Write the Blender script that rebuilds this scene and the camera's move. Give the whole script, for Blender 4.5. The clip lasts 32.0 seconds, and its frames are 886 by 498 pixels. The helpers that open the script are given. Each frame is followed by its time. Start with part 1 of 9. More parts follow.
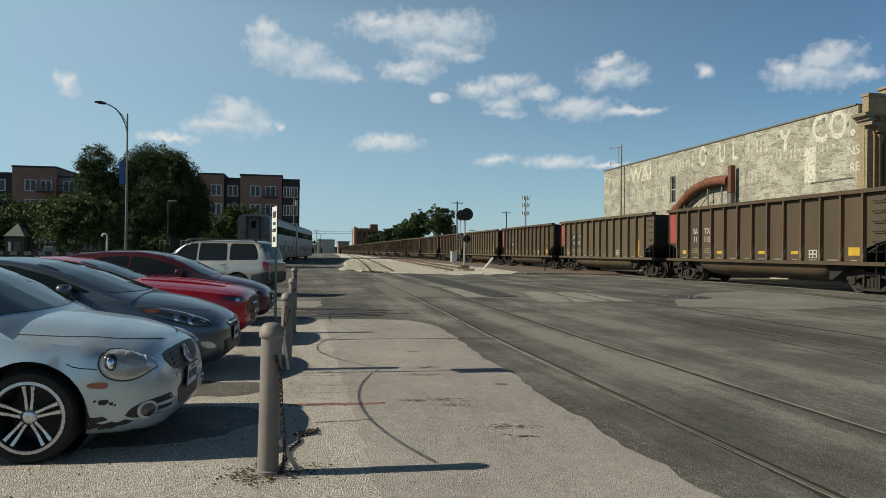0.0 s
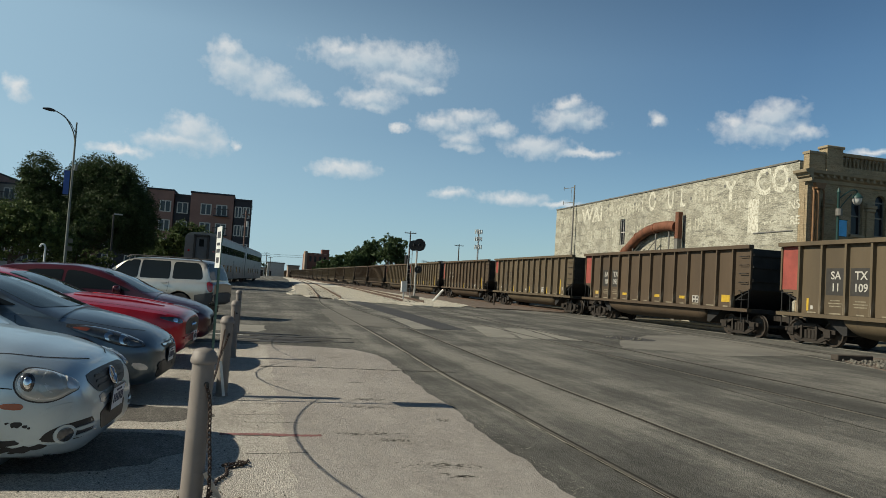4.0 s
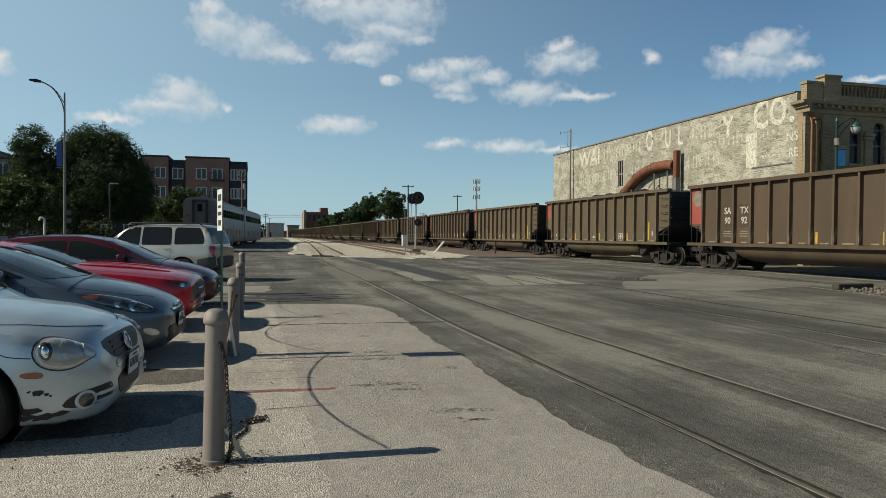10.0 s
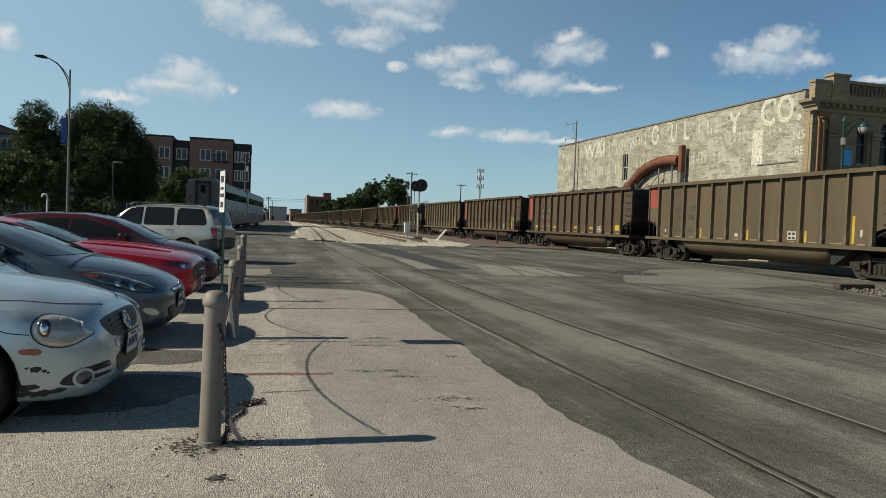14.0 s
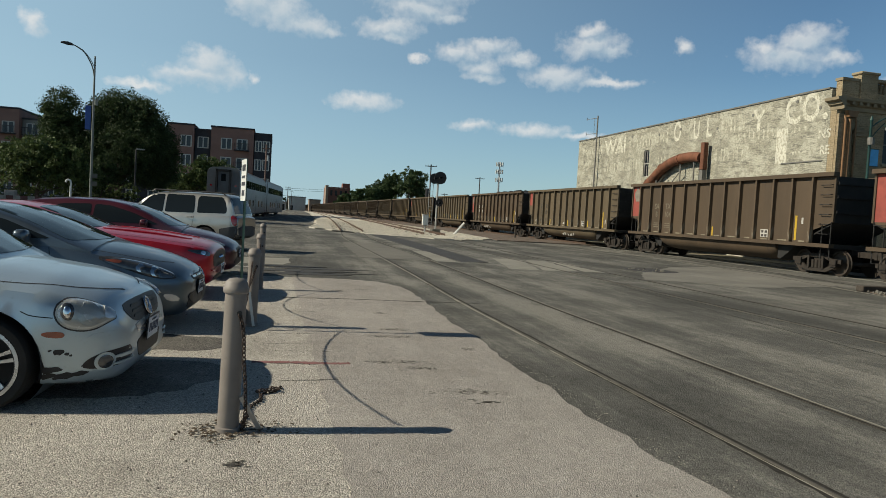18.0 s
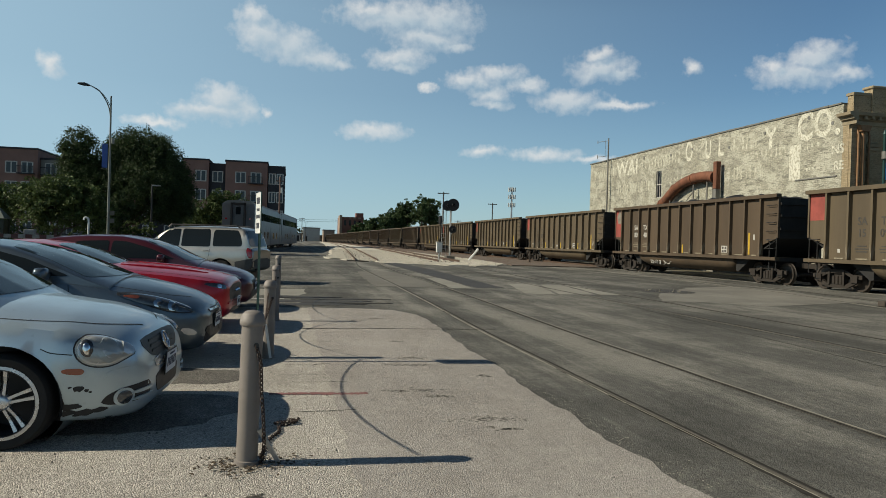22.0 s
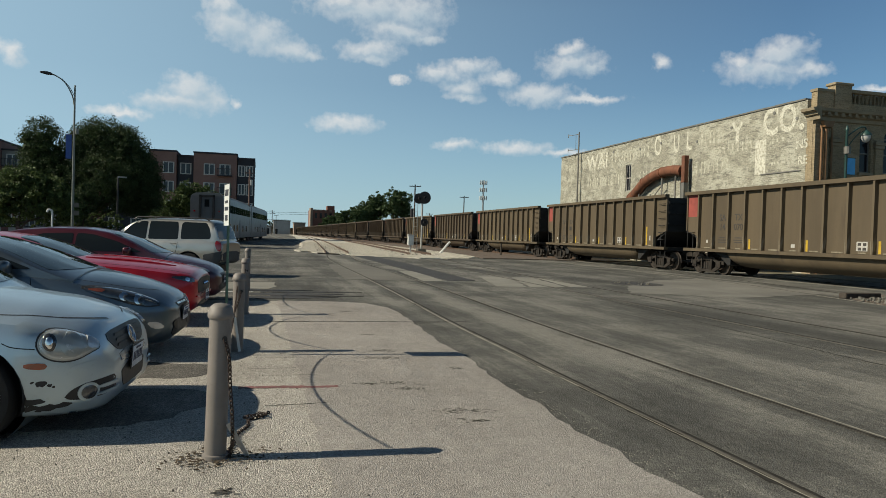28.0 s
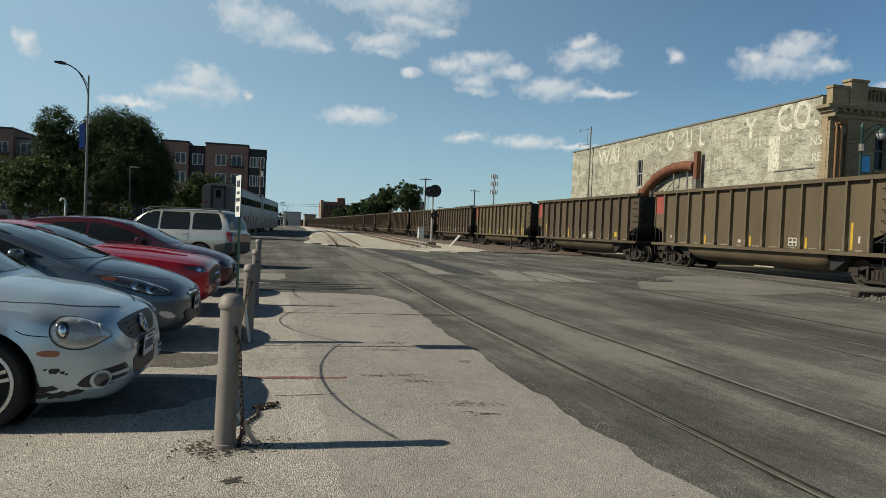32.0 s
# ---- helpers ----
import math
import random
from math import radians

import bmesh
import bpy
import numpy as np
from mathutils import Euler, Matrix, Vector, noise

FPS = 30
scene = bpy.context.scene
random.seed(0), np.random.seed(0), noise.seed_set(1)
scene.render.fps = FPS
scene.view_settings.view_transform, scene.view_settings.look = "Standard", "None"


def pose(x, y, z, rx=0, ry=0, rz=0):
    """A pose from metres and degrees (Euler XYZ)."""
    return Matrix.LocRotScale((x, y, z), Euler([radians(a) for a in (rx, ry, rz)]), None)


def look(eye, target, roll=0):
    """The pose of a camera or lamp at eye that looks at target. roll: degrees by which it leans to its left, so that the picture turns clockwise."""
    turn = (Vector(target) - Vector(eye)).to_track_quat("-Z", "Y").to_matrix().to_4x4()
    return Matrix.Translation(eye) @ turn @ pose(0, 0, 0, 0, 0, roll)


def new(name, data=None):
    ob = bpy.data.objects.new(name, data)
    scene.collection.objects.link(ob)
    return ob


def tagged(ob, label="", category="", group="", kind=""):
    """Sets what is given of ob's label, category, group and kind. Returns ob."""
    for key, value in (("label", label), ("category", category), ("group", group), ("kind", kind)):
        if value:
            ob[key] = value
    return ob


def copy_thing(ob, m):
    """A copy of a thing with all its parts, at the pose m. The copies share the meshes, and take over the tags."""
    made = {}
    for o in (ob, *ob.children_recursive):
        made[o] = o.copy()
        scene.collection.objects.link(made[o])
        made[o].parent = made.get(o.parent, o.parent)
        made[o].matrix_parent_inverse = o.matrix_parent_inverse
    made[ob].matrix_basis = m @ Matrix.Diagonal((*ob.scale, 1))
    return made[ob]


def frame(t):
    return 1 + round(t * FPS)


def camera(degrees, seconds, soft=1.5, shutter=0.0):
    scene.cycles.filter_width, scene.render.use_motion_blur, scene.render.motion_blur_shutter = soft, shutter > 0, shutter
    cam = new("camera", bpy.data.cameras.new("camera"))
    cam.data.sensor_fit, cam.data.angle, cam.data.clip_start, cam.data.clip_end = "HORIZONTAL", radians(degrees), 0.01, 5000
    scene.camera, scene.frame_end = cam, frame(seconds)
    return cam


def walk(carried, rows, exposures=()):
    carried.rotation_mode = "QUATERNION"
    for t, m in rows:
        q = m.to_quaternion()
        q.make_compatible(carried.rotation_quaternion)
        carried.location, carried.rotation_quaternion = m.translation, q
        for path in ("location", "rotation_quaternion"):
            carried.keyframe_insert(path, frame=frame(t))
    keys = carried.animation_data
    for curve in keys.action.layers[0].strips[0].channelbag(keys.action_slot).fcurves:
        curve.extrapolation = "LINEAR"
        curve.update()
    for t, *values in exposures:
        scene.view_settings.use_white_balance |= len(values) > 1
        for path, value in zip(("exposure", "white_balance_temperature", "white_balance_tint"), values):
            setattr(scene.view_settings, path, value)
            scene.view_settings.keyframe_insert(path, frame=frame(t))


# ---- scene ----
LENS = 63.87
cam = camera(LENS, 32.0, soft=0.5)
PATH = [
    (0, -0.005, -0.064, 1.382, 90.233, -0.584, -11.129),
    (0.5, 0.001, -0.067, 1.379, 89.732, -0.316, -11.252),
    (1, 0.012, -0.074, 1.38, 91.717, -1.221, -11.257),
    (1.5, 0.02, -0.063, 1.381, 91.53, -2.985, -13.799),
    (2, 0.022, -0.037, 1.379, 94.505, 2.147, -13.368),
    (2.5, 0.043, -0.012, 1.384, 94.399, 0.363, -13.003),
    (3, 0.045, -0.001, 1.386, 94.198, -0.696, -12.292),
    (3.5, 0.046, 0.016, 1.394, 93.363, -3.997, -15.304),
    (5.5, 0.016, 0.019, 1.398, 91.861, -1.099, -14.059),
    (6, 0.007, 0.013, 1.398, 90.929, -1.752, -14.523),
    (6.5, 0, 0.009, 1.384, 90.345, -2.483, -15.257),
    (7, 0.015, 0.019, 1.394, 91.334, -2.432, -15.608),
    (7.5, 0.005, 0.017, 1.386, 90.824, -2.105, -15.707),
    (8, 0.003, 0.026, 1.38, 90.485, -2.715, -14.946),
    (8.5, 0.002, 0.027, 1.379, 90.311, -2.575, -15.202),
    (9, 0.003, 0.011, 1.379, 89.344, -2.198, -14.726),
    (9.5, -0, 0.006, 1.377, 89.335, -2.115, -13.891),
    (10, 0.013, -0.016, 1.38, 88.956, -0.464, -15.061),
    (10.5, 0.002, -0.009, 1.389, 90.877, -1.577, -12.771),
    (11, -0.002, -0.005, 1.386, 89.774, -3.354, -13.199),
    (11.5, 0.004, 0.007, 1.383, 89.257, -3.121, -13.224),
    (12, 0.008, 0.003, 1.39, 88.929, -1.833, -13.751),
    (12.5, 0.011, -0.006, 1.382, 89.727, -1.344, -16.05),
    (13, 0.02, -0.007, 1.385, 89.403, -1.732, -15.16),
    (13.5, 0.018, -0.009, 1.381, 88.86, -1.994, -15.102),
    (14, 0.019, 0.001, 1.38, 88.014, -2.148, -14.87),
    (14.5, 0.022, 0.011, 1.378, 87.491, -2.083, -15.401),
    (16.5, 0.006, 0.008, 1.379, 87.53, -3.165, -13.967),
    (17, 0.005, 0.017, 1.376, 87.327, -3.129, -13.996),
    (17.5, 0.005, 0.023, 1.373, 87.035, -3.197, -13.864),
    (18, 0.004, 0.02, 1.375, 87.374, -3.298, -13.422),
    (18.5, 0.001, 0.021, 1.374, 87.437, -3.239, -13.509),
    (19, 0.001, 0.022, 1.371, 87.368, -3.313, -13.595),
    (19.5, -0.001, 0.012, 1.376, 87.683, -3.265, -13.392),
    (20, 0.012, 0.004, 1.379, 89.354, -2.922, -13.023),
    (20.5, 0.005, 0.003, 1.379, 89.283, -2.315, -13.658),
    (21, 0.002, 0.011, 1.373, 89.18, -2.685, -12.685),
    (21.5, 0.005, 0.017, 1.375, 89.54, -2.742, -12.299),
    (22, 0.005, 0.008, 1.377, 89.486, -1.661, -12.303),
    (22.5, 0.002, 0.012, 1.379, 89.438, -1.402, -12.255),
    (23, 0.007, 0.014, 1.377, 89.411, -2.217, -12.772),
    (23.5, 0.007, 0.021, 1.378, 89.397, -1.914, -13.583),
    (24, 0.004, 0.007, 1.376, 89.449, -1.889, -14.994),
    (24.5, 0.006, -0.002, 1.376, 89.427, -1.419, -15.465),
    (25, 0.012, 0.005, 1.38, 89.608, -0.921, -15.065),
    (25.5, 0.016, -0.008, 1.38, 89.775, -1.291, -15.748),
    (26, 0.011, -0.005, 1.372, 89.135, -1.688, -14.803),
    (26.5, 0.013, 0.004, 1.378, 89.226, -1.536, -14.578),
    (28.5, 0.012, 0.01, 1.371, 88.659, -1.823, -14.523),
    (29, 0.011, 0.009, 1.37, 88.254, -1.813, -13.852),
    (29.5, 0.012, -0.001, 1.373, 88.374, -1.999, -13.492),
    (30, 0.004, 0.007, 1.375, 88.223, -2.002, -13.269),
    (30.5, 0.012, 0.005, 1.37, 88.086, -1.986, -13.311),
    (31, 0.01, 0.001, 1.369, 87.686, -1.808, -13.208),
    (31.5, 0.014, 0.004, 1.375, 88.325, -2.554, -13.078),
    (32, 0.01, 0.002, 1.373, 88.42, -2.359, -13.776),
]
walk(cam, [(t, pose(*p)) for t, *p in PATH])

# ---- world, sun, exposure ----
SUN_EL, SUN_AZ = 34.6, 273.0  # the sun stands in the west, towards -x
world = bpy.data.worlds.new("world")
scene.world = world
world.use_nodes = True
wt = world.node_tree
wt.nodes.clear()


def wmath(op, a, b=None, c=None, clamp=False):
    n = wt.nodes.new("ShaderNodeMath")
    n.operation, n.use_clamp = op, clamp
    for i, x in enumerate((a, b, c)):
        if x is None:
            continue
        if isinstance(x, (int, float)):
            n.inputs[i].default_value = x
        else:
            wt.links.new(x, n.inputs[i])
    return n.outputs[0]


def wdot(a, vec):
    n = wt.nodes.new("ShaderNodeVectorMath")
    n.operation = "DOT_PRODUCT"
    wt.links.new(a, n.inputs[0])
    n.inputs[1].default_value = vec
    return n.outputs["Value"]


SKY_STRENGTH = 0.081
sky = wt.nodes.new("ShaderNodeTexSky")
sky.sky_type = "NISHITA"
sky.sun_disc = False
sky.sun_elevation = radians(SUN_EL)
sky.sun_rotation = radians(SUN_AZ)
sky.air_density, sky.dust_density, sky.ozone_density = 0.9, 0.25, 2.5
wcoord = wt.nodes.new("ShaderNodeTexCoord").outputs["Generated"]
# fair-weather clouds built of lobes: (azimuth, elevation), (half width, half height), in degrees
CLOUDS = (
    ((-16.7, 11.6), (0.84, 0.66)), ((-3.1, 16.6), (1.25, 0.71)), ((-2.4, 15.3), (1.89, 1.12)), ((-0.3, 14.8), (2.14, 1.21)), ((1.8, 14.0), (1.96, 0.74)), ((3.4, 13.6), (1.23, 0.38)),
    ((8.3, 17.4), (4.51, 1.06)), ((11.7, 17.4), (2.72, 1.14)), ((5.9, 17.8), (2.01, 0.56)), ((10.6, 15.9), (2.72, 0.91)), ((8.4, 14.4), (2.16, 0.76)), ((8.7, 13.7), (1.35, 0.42)),
    ((12.7, 15.4), (1.45, 0.42)), ((13.9, 12.9), (1.73, 0.69)), ((16.4, 13.4), (2.04, 0.68)), ((15.7, 11.9), (1.45, 0.69)), ((16.0, 11.1), (1.27, 0.39)), ((18.7, 12.5), (1.45, 0.52)),
    ((10.7, 12.2), (0.5, 0.27)), ((24.2, 14.9), (1.15, 0.5)), ((24.5, 13.7), (2.41, 0.93)), ((26.1, 13.4), (1.13, 0.51)), ((21.9, 11.3), (2.32, 0.86)), ((25.7, 10.9), (2.61, 0.34)),
    ((31.2, 13.7), (0.75, 0.58)), ((39.5, 13.9), (1.93, 0.85)), ((38.4, 12.8), (2.63, 0.99)), ((41.4, 12.4), (1.44, 0.5)), ((36.8, 13.4), (0.86, 0.56)),
    ((-5.1, 10.4), (1.9, 0.95)), ((-6.1, 9.4), (2.8, 0.7)), ((-3.6, 9.8), (1.16, 0.62)), ((-9.9, 8.3), (1.91, 0.32)), ((-1.8, 9.6), (0.38, 0.34)), ((6.6, 8.7), (2.33, 0.61)),
    ((15.3, 7.3), (1.46, 0.49)), ((20.2, 7.2), (2.47, 0.53)), ((23.8, 6.9), (1.85, 0.27)), ((45.7, 10.9), (1.33, 0.26)),
)
wsep = wt.nodes.new("ShaderNodeSeparateXYZ")
wt.links.new(wcoord, wsep.inputs[0])
w_az = wmath("MULTIPLY", wmath("ARCTAN2", wsep.outputs[0], wsep.outputs[1]), 57.2958)
w_el = wmath("MULTIPLY", wmath("ARCSINE", wsep.outputs[2]), 57.2958)
wdir = wt.nodes.new("ShaderNodeCombineXYZ")
wt.links.new(w_az, wdir.inputs[0])
wt.links.new(w_el, wdir.inputs[1])


def wnoise(scale, detail, rough, vec):
    n = wt.nodes.new("ShaderNodeTexNoise")
    n.inputs["Scale"].default_value, n.inputs["Detail"].default_value, n.inputs["Roughness"].default_value = scale, detail, rough
    wt.links.new(vec, n.inputs["Vector"])
    return n


def wvec(op, a, b, c=None):
    n = wt.nodes.new("ShaderNodeVectorMath")
    n.operation = op
    for i, x in enumerate((a, b, c)):
        if x is None:
            continue
        if isinstance(x, tuple):
            n.inputs[i].default_value = x
        else:
            wt.links.new(x, n.inputs[i])
    return n.outputs[0]


# billows: the lobes' outlines are pushed about at two sizes
warp = wvec("MULTIPLY", wvec("SUBTRACT", wnoise(0.55, 5.0, 0.55, wdir.outputs[0]).outputs["Color"], (0.5, 0.5, 0.5)), (2.6, 1.7, 0))
warped = wvec("ADD", wdir.outputs[0], warp)


def lobes(at):
    near = None
    for (az, el), (sx, sz) in CLOUDS:
        off = wvec("MULTIPLY_ADD", at, (1 / (sx * 1.25), 1 / (sz * 1.3), 0), (-az / (sx * 1.25), -el / (sz * 1.3), 0))
        n = wt.nodes.new("ShaderNodeVectorMath")
        n.operation = "LENGTH"
        wt.links.new(off, n.inputs[0])
        d = n.outputs["Value"]
        if near is None:
            near = d
        else:
            near = wmath("SMOOTH_MIN", near, d, 0.22)
    return wmath("SUBTRACT", 1.0, near)


puffs = wnoise(1.5, 4.5, 0.55, wdir.outputs[0]).outputs["Fac"]
body = wmath("ADD", lobes(warped), wmath("MULTIPLY", wmath("SUBTRACT", puffs, 0.5), 1.0))
# the light comes from the west and above: what lies behind more cloud is greyer
towards = wmath("ADD", lobes(wvec("ADD", warped, (-0.75, 0.55, 0))), wmath("MULTIPLY", wmath("SUBTRACT", puffs, 0.5), 0.4))
dens = wmath("MULTIPLY", wmath("ADD", body, 0.10), 1.15, clamp=True)
dens = wmath("MULTIPLY", wmath("POWER", dens, 1.15), 0.78)
shade = wmath("SUBTRACT", 1.0, wmath("MULTIPLY", wmath("ADD", towards, 0.18), 0.85), clamp=True)
ramp = wt.nodes.new("ShaderNodeValToRGB")
ramp.color_ramp.elements[0].position, ramp.color_ramp.elements[0].color = 0.05, (5.4, 6.5, 7.2, 1)
ramp.color_ramp.elements[1].position, ramp.color_ramp.elements[1].color = 0.95, (8.9, 8.9, 8.7, 1)
wt.links.new(shade, ramp.inputs["Fac"])
mixw = wt.nodes.new("ShaderNodeMix")
mixw.data_type = "RGBA"
wt.links.new(dens, mixw.inputs["Factor"])
tint = wt.nodes.new("ShaderNodeMix")
tint.data_type, tint.blend_type = "RGBA", "MULTIPLY"
tint.inputs["Factor"].default_value = 1.0
tint.inputs["B"].default_value = (0.76, 0.94, 0.955, 1)
wt.links.new(sky.outputs["Color"], tint.inputs["A"])
# thin summer haze: paler towards the sun and the horizon
hz = wmath("ADD", 0.50, wmath("MULTIPLY", wdot(wcoord, (1, 0, 0)), -0.80))
hz = wmath("ADD", hz, wmath("MULTIPLY", wmath("MAXIMUM", wmath("SUBTRACT", 0.20, wdot(wcoord, (0, 0, 1))), 0.0), 1.5))
hz = wmath("MULTIPLY", wmath("MINIMUM", wmath("MAXIMUM", hz, 0.0), 0.82), 0.94)
# the haze thins out overhead, mostly above the view, to cut fill light
hz = wmath("MULTIPLY", hz, wmath("SUBTRACT", 1.0, wmath("MULTIPLY", wmath("MAXIMUM", wmath("SUBTRACT", wdot(wcoord, (0, 0, 1)), 0.31), 0.0), 4.5), clamp=True))
hazed = wt.nodes.new("ShaderNodeMix")
hazed.data_type = "RGBA"
hazed.inputs["B"].default_value = (4.50, 6.60, 7.85, 1)
wt.links.new(hz, hazed.inputs["Factor"])
wt.links.new(tint.outputs["Result"], hazed.inputs["A"])
# deep blue overhead: sky dimmed, mostly above the view, to darken shadows
deep = wt.nodes.new("ShaderNodeVectorMath")
deep.operation = "SCALE"
wt.links.new(hazed.outputs["Result"], deep.inputs[0])
wt.links.new(wmath("SUBTRACT", 1.0, wmath("MULTIPLY", wmath("MULTIPLY", wmath("SUBTRACT", wdot(wcoord, (0, 0, 1)), 0.30), 2.0, clamp=True), 0.62)), deep.inputs["Scale"])
wt.links.new(deep.outputs[0], mixw.inputs["A"])
wt.links.new(ramp.outputs["Color"], mixw.inputs["B"])
bg = wt.nodes.new("ShaderNodeBackground")
bg.inputs["Strength"].default_value = SKY_STRENGTH
wt.links.new(mixw.outputs["Result"], bg.inputs["Color"])
wout = wt.nodes.new("ShaderNodeOutputWorld")
wt.links.new(bg.outputs["Background"], wout.inputs["Surface"])

sun_data = bpy.data.lights.new("sun", "SUN")
sun_data.energy, sun_data.angle, sun_data.color = 5.0, radians(0.55), (1.0, 0.915, 0.735)
sun = new("sun", sun_data)
_a, _e = radians(SUN_AZ), radians(SUN_EL)
sun.matrix_world = look((0, 0, 0), (-math.sin(_a) * math.cos(_e), -math.cos(_a) * math.cos(_e), -math.sin(_e)))
scene.view_settings.exposure = 0.12

# ---- materials ----
def mat(name, col, rough=0.7, metal=0.0, col2=None, var=0.12, scale=3.0, fine=40.0, bump=0.0, bscale=80.0, spec=0.5, coat=0.0, spots=None, vertical=False):
    """Principled surface with broad stains, fine grain and relief, in object metres."""
    m = bpy.data.materials.new(name)
    m.use_nodes = True
    t = m.node_tree
    b = t.nodes["Principled BSDF"]
    b.inputs["Roughness"].default_value, b.inputs["Metallic"].default_value = rough, metal
    b.inputs["Specular IOR Level"].default_value = spec
    if coat:
        b.inputs["Coat Weight"].default_value, b.inputs["Coat Roughness"].default_value = coat, 0.04
    tc = t.nodes.new("ShaderNodeTexCoord").outputs["Object"]
    if vertical:
        mp = t.nodes.new("ShaderNodeMapping")
        mp.inputs["Scale"].default_value = (1, 1, 0.15)
        t.links.new(tc, mp.inputs["Vector"])
        vec = mp.outputs["Vector"]
    else:
        vec = tc

    def noise_fac(sc, det, v):
        n = t.nodes.new("ShaderNodeTexNoise")
        n.inputs["Scale"].default_value, n.inputs["Detail"].default_value, n.inputs["Roughness"].default_value = sc, det, 0.6
        t.links.new(v, n.inputs["Vector"])
        return n.outputs["Fac"]

    def mix(fac, a, c, lo=0.35, hi=0.65):
        r = t.nodes.new("ShaderNodeMapRange")
        r.inputs["From Min"].default_value, r.inputs["From Max"].default_value = lo, hi
        t.links.new(fac, r.inputs["Value"])
        x = t.nodes.new("ShaderNodeMix")
        x.data_type = "RGBA"
        t.links.new(r.outputs["Result"], x.inputs["Factor"])
        for key, v in (("A", a), ("B", c)):
            if isinstance(v, tuple):
                x.inputs[key].default_value = v
            else:
                t.links.new(v, x.inputs[key])
        return x.outputs["Result"]

    c1 = tuple(min(1, x * (1 - var)) for x in col) + (1,)
    c2 = tuple(min(1, x * (1 + var)) for x in (col2 or col)) + (1,)
    big = mix(noise_fac(scale, 5, vec), c1, c2)
    dark = tuple(x * 0.72 for x in col) + (1,)
    out = mix(noise_fac(fine, 4, tc), big, dark, 0.62 - var * 0.3, 0.95)
    if spots:
        out = mix(noise_fac(spots[1], 6, vec), out, tuple(spots[0]) + (1,), spots[2], spots[2] + spots[3])
    t.links.new(out, b.inputs["Base Color"])
    rr = t.nodes.new("ShaderNodeMapRange")
    rr.inputs["To Min"].default_value, rr.inputs["To Max"].default_value = max(0.02, rough - 0.08), min(1, rough + 0.08)
    t.links.new(noise_fac(scale * 2.3, 4, tc), rr.inputs["Value"])
    t.links.new(rr.outputs["Result"], b.inputs["Roughness"])
    if bump:
        bp = t.nodes.new("ShaderNodeBump")
        bp.inputs["Strength"].default_value, bp.inputs["Distance"].default_value = 1.0, bump
        t.links.new(noise_fac(bscale, 4, tc), bp.inputs["Height"])
        t.links.new(bp.outputs["Normal"], b.inputs["Normal"])
    return m


def glass_mat(name, col, rough=0.03):
    m = bpy.data.materials.new(name)
    m.use_nodes = True
    b = m.node_tree.nodes["Principled BSDF"]
    b.inputs["Base Color"].default_value = (*col, 1)
    b.inputs["Roughness"].default_value = rough
    b.inputs["Specular IOR Level"].default_value = 0.2
    return m


def clear_glass(name, tint=(0.9, 0.95, 0.95)):
    m = bpy.data.materials.new(name)
    m.use_nodes = True
    b = m.node_tree.nodes["Principled BSDF"]
    b.inputs["Base Color"].default_value = (*tint, 1)
    b.inputs["Roughness"].default_value = 0.02
    b.inputs["Transmission Weight"].default_value = 1.0
    b.inputs["IOR"].default_value = 1.45
    return m


